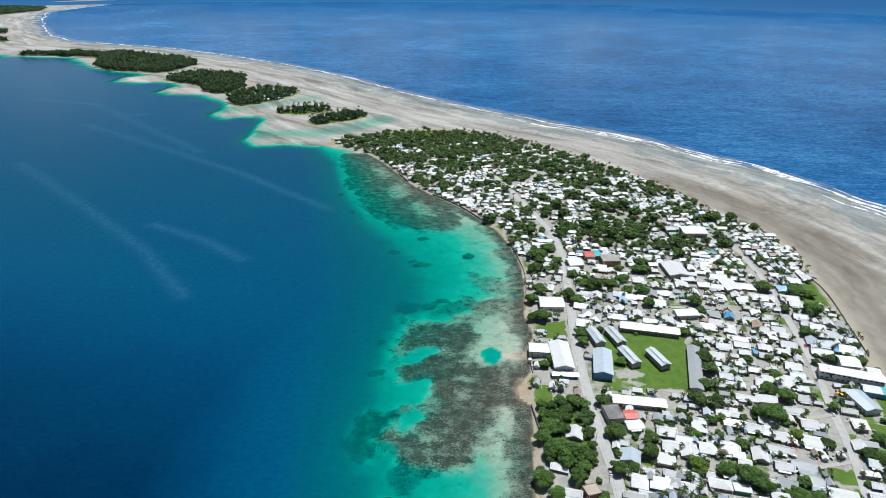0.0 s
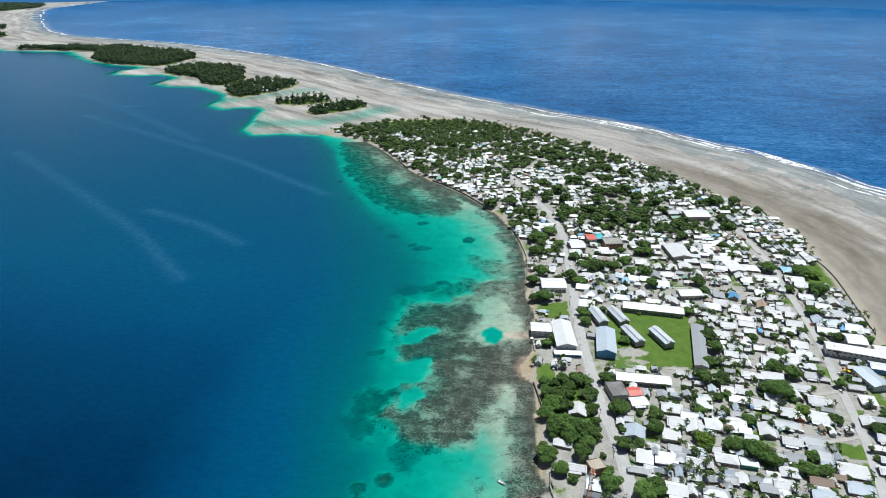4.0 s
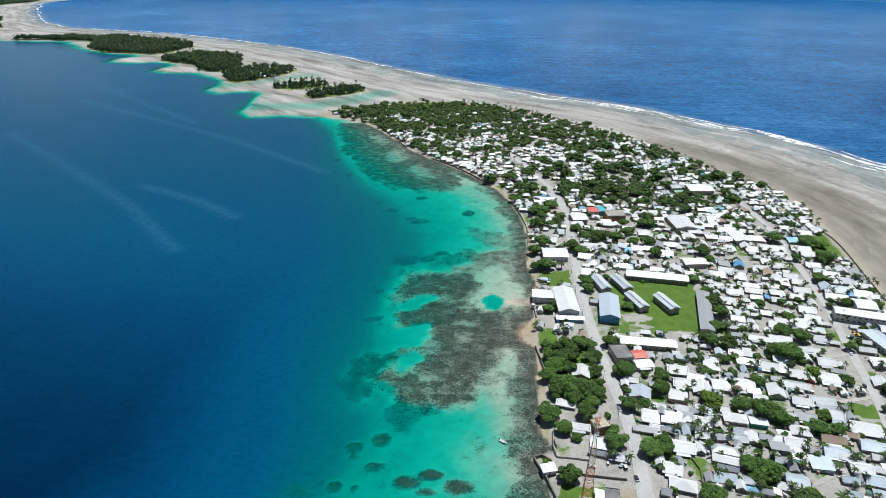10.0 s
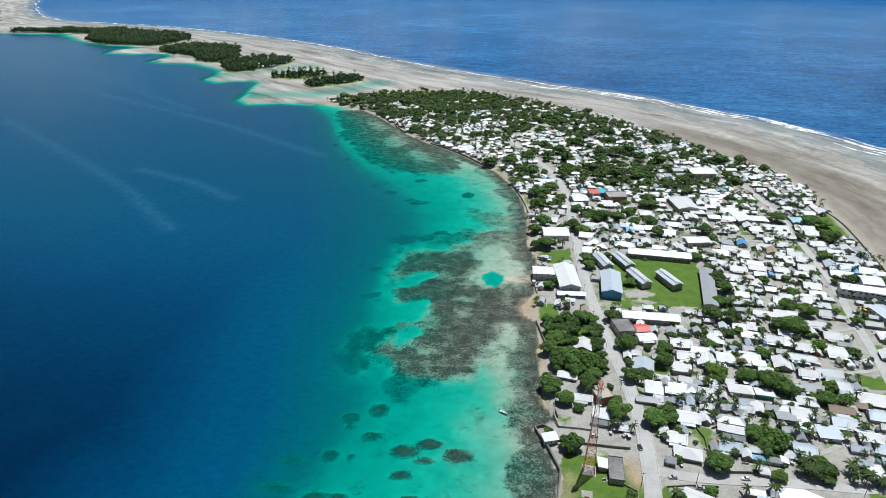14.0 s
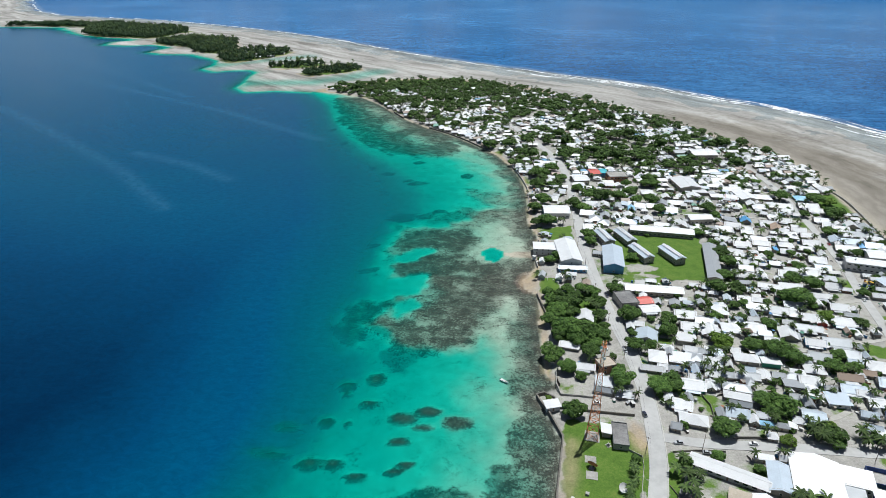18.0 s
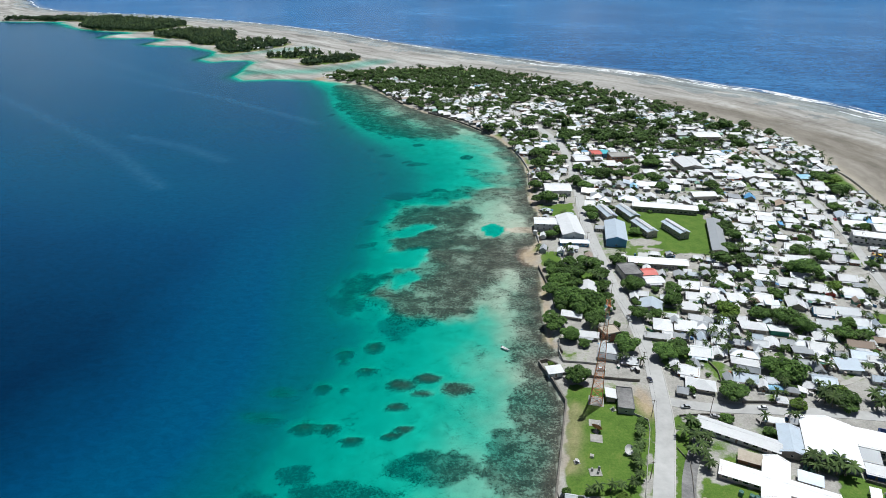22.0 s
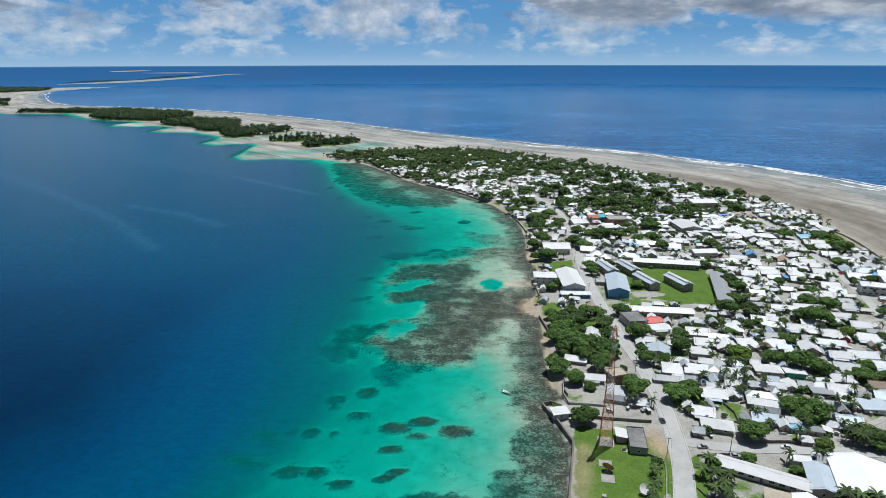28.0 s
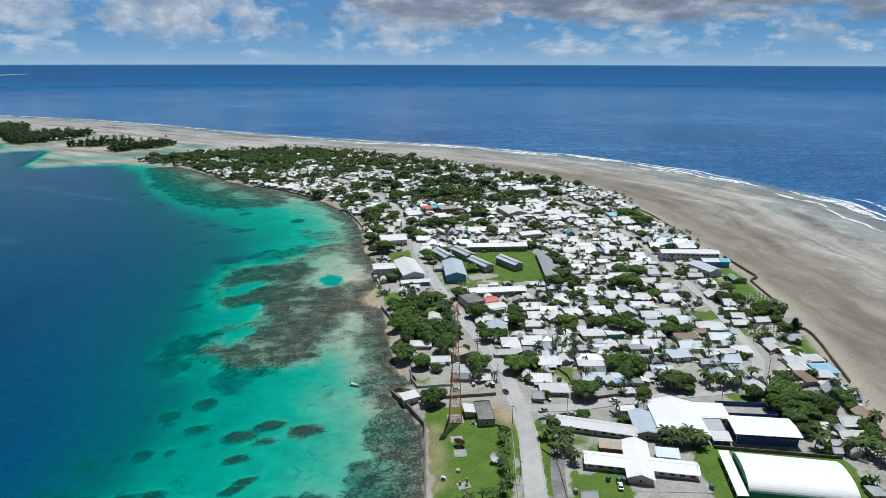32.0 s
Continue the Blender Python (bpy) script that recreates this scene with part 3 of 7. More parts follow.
# ---- far sky and sea ----
def backdrop():
    r, z0, zh, z1, n = 4752.0, -30.0, 128.0, 690.0, 160
    vs, fs = [], []
    for k in range(n):
        a = 2 * math.pi * k / n
        for z in (z0, zh, z1):
            q = r + 0.312 * z                  # leans outwards, so that it throws no shade on the sea
            vs.append((q * math.cos(a), 26 + q * math.sin(a), z))
    for k in range(n):
        a, b = 3 * k, 3 * ((k + 1) % n)
        fs += [(b, a, a + 1, b + 1), (b + 1, a + 1, a + 2, b + 2)]
    me = bpy.data.meshes.new("backdrop")
    me.from_pydata(vs, [], fs)
    m = Nodes("far_sky_and_sea")
    geo = m.node("NewGeometry")
    sep = m.node("SeparateXYZ")
    m.link(geo.outputs["Position"], sep.inputs[0])
    h = m.maths("DIVIDE", m.maths("SUBTRACT", sep.outputs["Z"], 128.0), 600.0)
    blue = m.ramp(h, [(0.0, (0.34, 0.53, 0.74)), (0.14, (0.22, 0.43, 0.69)), (0.4, (0.13, 0.34, 0.63)), (1.0, (0.08, 0.27, 0.58))])
    # a row of small far cumulus low over the horizon
    small = m.mix(0.35, m.noise(0.0042, 7, 0.58, (1, 1, 2.2)), m.noise(0.0011, 3, 0.5, (1, 1, 2.5)))
    low = m.ramp(h, [(0.06, 0.0), (0.16, 1.0), (0.42, 1.0), (0.6, 0.0)])
    row = m.maths("MULTIPLY", m.ramp(small, [(0.49, 0.0), (0.55, 0.5), (0.63, 0.8)]), low)
    skyc = m.mix(row, blue, m.ramp(m.noise(0.006, 6, 0.6, (1, 1, 2.6)), [(0.36, (0.32, 0.48, 0.67)), (0.52, (0.50, 0.63, 0.77)), (0.66, (0.74, 0.80, 0.87))]))
    # larger broken cumulus above
    bulk = m.mix(0.3, m.noise(0.0017, 7, 0.56, (1, 1, 1.9), 0.15), m.noise(0.006, 6, 0.6, (1, 1, 1.4)))
    high = m.ramp(h, [(0.2, 0.0), (0.42, 0.05), (0.8, 0.10), (1.0, 0.14)])
    cover = m.maths("MULTIPLY", m.ramp(m.maths("ADD", bulk, high), [(0.53, 0.0), (0.59, 0.55), (0.69, 0.95)]), m.ramp(h, [(0.22, 0.0), (0.4, 1.0)]))
    tone = m.ramp(m.mix(0.5, m.noise(0.0030, 6, 0.55, (1, 1, 2.8)), m.noise(0.009, 5, 0.6)), [(0.36, (0.27, 0.36, 0.49)), (0.5, (0.43, 0.52, 0.64)), (0.66, (0.76, 0.80, 0.85))])
    skyc = m.mix(cover, skyc, tone)
    # grey sheet of cloud over the ocean side
    east = m.ramp(m.maths("DIVIDE", sep.outputs["X"], 4860.0), [(0.02, 0.0), (0.2, 0.16)])
    slab = m.maths("ADD", m.maths("ADD", m.noise(0.0014, 6, 0.55, (1, 1, 4.5), 0.2), east), m.ramp(h, [(0.3, -0.0), (0.52, 0.10), (0.75, 0.2), (1.0, 0.25)]))
    dim = m.maths("MULTIPLY", m.ramp(slab, [(0.70, 0.0), (0.76, 0.9), (0.82, 1.0)]), m.ramp(h, [(0.40, 0.0), (0.55, 1.0)]))
    skyc = m.mix(dim, skyc, m.ramp(m.noise(0.0025, 6, 0.6, (1, 1, 3.0)), [(0.36, (0.17, 0.22, 0.31)), (0.52, (0.27, 0.33, 0.43)), (0.66, (0.50, 0.56, 0.64))]))
    # The far sea band glows by itself; its top stop paints the horizon haze.
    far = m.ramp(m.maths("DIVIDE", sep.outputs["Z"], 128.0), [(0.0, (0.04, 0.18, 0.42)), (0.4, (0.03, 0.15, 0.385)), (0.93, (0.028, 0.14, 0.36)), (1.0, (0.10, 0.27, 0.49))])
    sea_glow = m.mix(m.ramp(m.noise(0.0012, 3, 0.5, (1, 1, 12)), [(0.4, 0.0), (0.7, 0.4)]), far, (0.055, 0.13, 0.31))
    c = m.mix(m.maths("GREATER_THAN", sep.outputs["Z"], 128.0), sea_glow, skyc)
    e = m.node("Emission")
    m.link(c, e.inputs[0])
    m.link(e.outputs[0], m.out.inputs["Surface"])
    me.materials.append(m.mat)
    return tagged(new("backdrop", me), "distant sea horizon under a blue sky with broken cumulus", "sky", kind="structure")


backdrop()


def far_strip(name, pts, low, high, mat, label, ragged=0.0):
    """A low strip of coast far out at the horizon: angles from +y and heights on the far ring."""
    rr = random.Random(len(pts))
    vs, fs = [], []
    line = []
    for (a0, z0), (a1, z1) in zip(pts, pts[1:]):
        n = max(2, int(abs(a1 - a0) / 0.12))
        line += [(a0 + (a1 - a0) * k / n, z0 + (z1 - z0) * k / n) for k in range(n)]
    line.append(pts[-1])
    m = len(line)
    for k, (a, z) in enumerate(line):
        taper = min(1.0, 3 * k / m + 0.1, 3 * (m - 1 - k) / m + 0.1)
        x, y = 4742 * math.sin(radians(a)), 26 + 4742 * math.cos(radians(a))
        top = high * taper * (1 + rr.uniform(-ragged, ragged))
        vs += [(x, y, z - low * taper), (x, y, z + top), (x * 1.001, y * 1.001, z + top), (x * 1.001, y * 1.001, z - low * taper)]
        if k:
            i = 4 * k
            fs += [(i - 4 + j, i - 4 + (j + 1) % 4, i + (j + 1) % 4, i + j) for j in range(4)]
    me = bpy.data.meshes.new(name)
    me.from_pydata(vs, [], fs)
    me.materials.append(mat)
    return tagged(new(name, me), label, "distant coast", kind="structure")


# Glowing material for the far strips, distance haze already mixed into both colours.
def far_glow(name, a, b):
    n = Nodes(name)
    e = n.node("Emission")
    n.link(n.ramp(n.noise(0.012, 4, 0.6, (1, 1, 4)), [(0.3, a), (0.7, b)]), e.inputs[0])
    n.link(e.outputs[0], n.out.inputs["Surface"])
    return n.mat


FAR_SAND = far_glow("hazy_far_sand", (0.30, 0.36, 0.42), (0.45, 0.47, 0.48))
FAR_WOOD = far_glow("hazy_far_woods", (0.025, 0.07, 0.11), (0.045, 0.10, 0.13))
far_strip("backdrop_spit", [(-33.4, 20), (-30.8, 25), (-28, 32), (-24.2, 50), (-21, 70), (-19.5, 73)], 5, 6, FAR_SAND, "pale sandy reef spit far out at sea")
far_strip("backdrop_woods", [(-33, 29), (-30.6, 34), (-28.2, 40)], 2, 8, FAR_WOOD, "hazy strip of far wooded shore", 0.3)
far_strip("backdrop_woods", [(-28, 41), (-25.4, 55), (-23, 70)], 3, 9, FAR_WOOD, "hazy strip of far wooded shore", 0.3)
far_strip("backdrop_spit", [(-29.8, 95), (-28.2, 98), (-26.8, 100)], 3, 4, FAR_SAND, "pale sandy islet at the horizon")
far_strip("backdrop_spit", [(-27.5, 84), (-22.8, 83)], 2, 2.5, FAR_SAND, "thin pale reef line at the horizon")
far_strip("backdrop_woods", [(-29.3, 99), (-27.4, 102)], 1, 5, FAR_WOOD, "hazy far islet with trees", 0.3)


# ---- materials of things ----
def leaf_material(name, dark, light):
    n = Nodes(name)
    rnd = n.node("ObjectInfo").outputs["Random"]
    isl = n.node("NewGeometry").outputs["Random Per Island"]
    tone = n.ramp(n.mix(0.5, isl, n.noise(0.35, 4, 0.6)), [(0.15, dark), (0.6, tuple((a + b) / 2 for a, b in zip(dark, light))), (0.9, light)])
    tone = n.mix(1.0, tone, n.ramp(rnd, [(0, 0.62), (1, 1.25)]), "MULTIPLY")
    n.b.inputs["Subsurface Weight"].default_value = 0.0
    return n.done(tone, 0.7, spec=0.2)


def plain_rough(name, stops, scale=1.2, rough=0.85, strength=0.3, dist=0.05):
    n = Nodes(name)
    v = n.mix(0.5, n.noise(scale, 6, 0.7), n.noise(scale * 0.13, 4, 0.6))
    n.bump(n.noise(scale * 2, 5, 0.7), strength, dist)
    return n.done(n.ramp(v, stops), rough)


LEAF = leaf_material("broad_leaves", (0.018, 0.050, 0.010), (0.135, 0.245, 0.048))
LEAF_DARK = leaf_material("islet_leaves", (0.011, 0.032, 0.012), (0.056, 0.105, 0.042))
LEAF_LIGHT = leaf_material("light_shrub_leaves", (0.05, 0.10, 0.012), (0.15, 0.24, 0.035))
FROND = leaf_material("palm_fronds", (0.018, 0.046, 0.012), (0.13, 0.19, 0.055))
NEEDLE = leaf_material("dark_needles", (0.012, 0.026, 0.010), (0.036, 0.060, 0.022))
BARK = plain_rough("grey_bark", [(0.35, (0.10, 0.08, 0.06)), (0.7, (0.24, 0.20, 0.16))], 2.0)
WHITE_ROOF = painted("white_metal_roof", (0.74, 0.755, 0.77), 0.5, 0.45, ridges=6.0, vary=0.18)
BRIGHT_ROOF = painted("bright_white_metal_roof", (0.84, 0.85, 0.86), 0.45, 0.15, ridges=6.0, vary=0.04)
GREY_ROOF = painted("galvanised_metal_roof", (0.50, 0.53, 0.56), 0.45, 0.5, 0.25, ridges=6.0, vary=0.35)
BLUE_ROOF = painted("blue_painted_roof", (0.10, 0.34, 0.62), 0.5, 0.3, ridges=6.0)
SKY_ROOF = painted("pale_blue_painted_roof", (0.30, 0.58, 0.78), 0.5, 0.3, ridges=6.0)
CYAN_ROOF = painted("turquoise_painted_roof", (0.05, 0.48, 0.55), 0.5, 0.25, ridges=6.0)
RED_ROOF = painted("red_painted_roof", (0.62, 0.11, 0.085), 0.5, 0.3, ridges=6.0)
RUST_ROOF = painted("rusty_metal_roof", (0.40, 0.30, 0.23), 0.7, 0.7, ridges=6.0, vary=0.4)
STEEL_BLUE = painted("blue_grey_metal_roof", (0.52, 0.60, 0.68), 0.45, 0.35, 0.2, ridges=6.0, vary=0.1)
FLAT_DARK = plain_rough("weathered_flat_roof", [(0.35, (0.09, 0.09, 0.092)), (0.7, (0.30, 0.295, 0.29))], 0.55)
FLAT_TAN = plain_rough("concrete_flat_roof", [(0.35, (0.33, 0.28, 0.22)), (0.7, (0.52, 0.46, 0.38))], 0.8)
WALL_CREAM = painted("cream_wall_paint", (0.46, 0.42, 0.36), 0.8, 0.4, vary=0.4)
WALL_WHITE = painted("white_wall_paint", (0.64, 0.64, 0.62), 0.8, 0.3, vary=0.2)
WALL_GREEN = painted("green_wall_paint", (0.06, 0.34, 0.24), 0.8, 0.3)
WALL_BLUE = painted("blue_wall_paint", (0.10, 0.30, 0.52), 0.8, 0.3)
WALL_BROWN = painted("brown_wall_paint", (0.36, 0.18, 0.11), 0.8, 0.3)
WALL_RED = painted("red_wall_paint", (0.50, 0.07, 0.05), 0.8, 0.3)
WALL_NAVY = painted("navy_wall_paint", (0.025, 0.07, 0.24), 0.7, 0.3)
WALL_PINK = painted("pink_wall_paint", (0.62, 0.46, 0.42), 0.8, 0.3)
GREEN_GABLE = painted("dark_green_cladding", (0.01, 0.20, 0.12), 0.5, 0.2, ridges=6.0)
TRIM = painted("white_trim_paint", (0.76, 0.76, 0.74), 0.6, 0.2)
CONCRETE = plain_rough("weathered_concrete", [(0.35, (0.22, 0.215, 0.20)), (0.7, (0.47, 0.46, 0.43))], 0.6)
DARK_CONCRETE = plain_rough("stained_sea_concrete", [(0.35, (0.085, 0.08, 0.07)), (0.7, (0.24, 0.22, 0.19))], 0.8)
ASPHALT = plain_rough("dusty_road_surface", [(0.35, (0.34, 0.34, 0.335)), (0.7, (0.50, 0.50, 0.49))], 0.25, 0.9, 0.2, 0.03)
LANE = plain_rough("coral_gravel_lane", [(0.35, (0.32, 0.31, 0.285)), (0.7, (0.50, 0.485, 0.45))], 0.5, 0.95)
KERB = plain_rough("kerb_concrete", [(0.35, (0.40, 0.39, 0.37)), (0.7, (0.56, 0.55, 0.52))], 1.0)
PAINTED_LINE = painted("worn_road_paint", (0.60, 0.58, 0.48), 0.8, 0.8)
WOOD = plain_rough("weathered_boards", [(0.35, (0.14, 0.105, 0.08)), (0.7, (0.30, 0.24, 0.19))], 1.5)
TOWER_RED = painted("orange_red_tower_paint", (0.80, 0.30, 0.15), 0.6, 0.2)
TOWER_WHITE = painted("white_tower_paint", (0.64, 0.58, 0.54), 0.6, 0.5)
RUST = painted("rusty_steel", (0.42, 0.17, 0.07), 0.8, 0.5)
POLE = plain_rough("timber_pole", [(0.35, (0.12, 0.09, 0.07)), (0.7, (0.22, 0.18, 0.14))], 2.0)
WIRE = painted("dark_cable", (0.04, 0.04, 0.04), 0.6, 0.1)
TYRE = painted("black_rubber", (0.02, 0.02, 0.02), 0.8, 0.2)
RIM = painted("grey_metal_rim", (0.4, 0.4, 0.4), 0.4, 0.2, 0.8)
TANK_GREEN = painted("green_plastic_tank", (0.05, 0.16, 0.13), 0.5, 0.2)
GRAVE = painted("white_limewash", (0.78, 0.77, 0.73), 0.8, 0.4, vary=0.3)
HULL = painted("white_boat_paint", (0.75, 0.76, 0.76), 0.4, 0.2)
DISH = painted("white_dish_paint", (0.72, 0.72, 0.70), 0.5, 0.3)


def glass_material():
    n = Nodes("window_glass")
    return n.done((0.02, 0.026, 0.03), 0.08, spec=0.6)


GLASS = glass_material()


def car_paint(name, c):
    n = Nodes(name)
    n.b.inputs["Coat Weight"].default_value = 0.6
    return n.done(c, 0.3, 0.1)


CAR_PAINTS = [car_paint("white_car_paint", (0.75, 0.76, 0.76)), car_paint("silver_car_paint", (0.42, 0.44, 0.46)),
              car_paint("dark_blue_car_paint", (0.02, 0.025, 0.05)), car_paint("red_car_paint", (0.45, 0.03, 0.03)), car_paint("yellow_bus_paint", (0.80, 0.48, 0.02))]


# ---- building helpers ----
def mesh_of(name, vs, fs, mat):
    me = bpy.data.meshes.new(name)
    me.from_pydata([tuple(v) for v in vs], [], fs)
    me.materials.append(mat)
    me.polygons.foreach_set("use_smooth", np.zeros(len(me.polygons), bool))
    me.update()
    return me


class Shape:
    """Vertices and faces gathered from simple solids."""

    def __init__(self):
        self.v, self.f = [], []

    def add(self, vs, fs):
        k = len(self.v)
        self.v += [tuple(p) for p in vs]
        self.f += [tuple(i + k for i in f) for f in fs]
        return self

    def box(self, x0, y0, z0, x1, y1, z1, turn=None):
        vs = [Vector(p) for p in ((x0, y0, z0), (x1, y0, z0), (x1, y1, z0), (x0, y1, z0), (x0, y0, z1), (x1, y0, z1), (x1, y1, z1), (x0, y1, z1))]
        if turn:
            vs = [turn @ p for p in vs]
        return self.add(vs, [(0, 3, 2, 1), (4, 5, 6, 7), (0, 1, 5, 4), (1, 2, 6, 5), (2, 3, 7, 6), (3, 0, 4, 7)])

    def tube(self, a, b, r0, r1=None, n=6):
        a, b = Vector(a), Vector(b)
        r1 = r0 if r1 is None else r1
        d = (b - a).normalized()
        s = d.orthogonal().normalized()
        u = d.cross(s)
        vs = []
        for p, r in ((a, r0), (b, r1)):
            vs += [p + r * (math.cos(6.2832 * k / n) * s + math.sin(6.2832 * k / n) * u) for k in range(n)]
        fs = [(k, (k + 1) % n, n + (k + 1) % n, n + k) for k in range(n)] + [tuple(range(n))[::-1], tuple(range(n, 2 * n))]
        return self.add(vs, fs)

    def slab(self, quad, thick):
        """A roof sheet: four corners, and its thickness downwards."""
        q = [Vector(p) for p in quad]
        n = (q[1] - q[0]).cross(q[3] - q[0]).normalized()
        if n.z < 0:
            q, n = q[::-1], -n
        return self.add(q + [p - n * thick for p in q], [(0, 1, 2, 3), (7, 6, 5, 4), (0, 4, 5, 1), (1, 5, 6, 2), (2, 6, 7, 3), (3, 7, 4, 0)])

    def mesh(self, name, mat):
        return mesh_of(name, self.v, self.f, mat)


def part(name, shape, mat, parent, label=""):
    ob = new(name, shape if isinstance(shape, bpy.types.Mesh) else shape.mesh(name, mat))
    ob.parent = parent
    if label:
        ob["label"] = label
    return ob


def thing(name, x, y, z, turn, label, category, group=""):
    ob = new(name)
    ob.empty_display_size = 0.5
    ob.matrix_basis = pose(x, y, z, 0, 0, turn)
    return tagged(ob, label, category, group)


LAND_Z = 1.2
PANES = {}


def window_mesh(w, h):
    key = (round(w, 1), round(h, 1))
    if key not in PANES:
        fr = Shape()
        t = 0.1
        fr.box(-w / 2, -0.05, 0, w / 2, 0.05, t).box(-w / 2, -0.05, h - t, w / 2, 0.05, h)
        fr.box(-w / 2, -0.05, t, -w / 2 + t, 0.05, h - t).box(w / 2 - t, -0.05, t, w / 2, 0.05, h - t)
        PANES[key] = (mesh_of("window", *_fv(fr), TRIM), Shape().box(-w / 2 + t, -0.02, t, w / 2 - t, 0.02, h - t).mesh("pane", GLASS))
    return PANES[key]


def _fv(s):
    return s.v, s.f


def add_window(parent, x, y, z, turn, w=1.3, h=1.1, pane=True):
    frame_me, pane_me = window_mesh(w, h)
    ob = part("window", frame_me, None, parent)
    ob.matrix_basis = pose(x, y, z, 0, 0, turn)
    if pane:
        part("pane", pane_me, None, ob)
    return ob


def gable_roof(L, W, h, rise, over=0.8, thick=0.1):
    s = Shape()
    a, b, t = L / 2 + over, W / 2 + over, h + rise
    lo = h - rise * over / (W / 2)
    s.slab([(-a, -b, lo), (a, -b, lo), (a, 0, t), (-a, 0, t)], thick)
    s.slab([(a, b, lo), (-a, b, lo), (-a, 0, t), (a, 0, t)], thick)
    s.box(-a, -0.14, t - 0.05, a, 0.14, t + 0.05)
    return s


def hip_roof(L, W, h, rise, over=0.8):
    a, b, lo = L / 2 + over, W / 2 + over, h - 0.2
    r = max(L / 2 - W / 2, 0.2)
    t = h + rise
    vs = [(-a, -b, lo), (a, -b, lo), (a, b, lo), (-a, b, lo), (-r, 0, t), (r, 0, t)]
    vs += [(x, y, z - 0.15) for x, y, z in vs[:4]]
    return Shape().add(vs, [(0, 1, 5, 4), (1, 2, 5), (2, 3, 4, 5), (3, 0, 4), (0, 6, 7, 1), (1, 7, 8, 2), (2, 8, 9, 3), (3, 9, 6, 0), (9, 8, 7, 6)])


def shed_roof(L, W, h, rise, over=0.7, thick=0.1):
    a, b = L / 2 + over, W / 2 + over
    return Shape().slab([(-a, -b, h - 0.1), (a, -b, h - 0.1), (a, b, h + rise), (-a, b, h + rise)], thick)


def walls(L, W, h, rise=0.0, along=True, thick=0.2, base=-0.5):
    """Four walls of real thickness; with rise the two end walls are gables."""
    s = Shape()
    a, b = L / 2, W / 2
    s.box(-a, -b, base, a, -b + thick, h).box(-a, b - thick, base, a, b, h)
    for x0, x1 in ((-a, -a + thick), (a - thick, a)):
        s.box(x0, -b + thick, base, x1, b - thick, h)
        if rise:
            s.add([(x0, -b, h), (x1, -b, h), (x1, b, h), (x0, b, h), (x0, 0, h + rise), (x1, 0, h + rise)], [(0, 1, 2, 3), (0, 4, 5, 1), (2, 5, 4, 3), (0, 3, 4), (1, 5, 2)])
    return s


ROOF_WORDS = {WHITE_ROOF: "white metal-roofed", GREY_ROOF: "galvanised metal-roofed", BLUE_ROOF: "blue-roofed", SKY_ROOF: "pale blue-roofed", CYAN_ROOF: "turquoise-roofed", RED_ROOF: "red-roofed",
              RUST_ROOF: "rusty metal-roofed", STEEL_BLUE: "blue-grey metal-roofed", FLAT_DARK: "dark flat-roofed", FLAT_TAN: "tan flat-roofed"}
WALL_WORDS = {WALL_CREAM: "cream", WALL_WHITE: "white", WALL_GREEN: "green", WALL_BLUE: "blue", WALL_BROWN: "brown", WALL_RED: "red", WALL_NAVY: "navy blue", WALL_PINK: "pale pink", CONCRETE: "grey concrete", GREEN_GABLE: "dark green"}


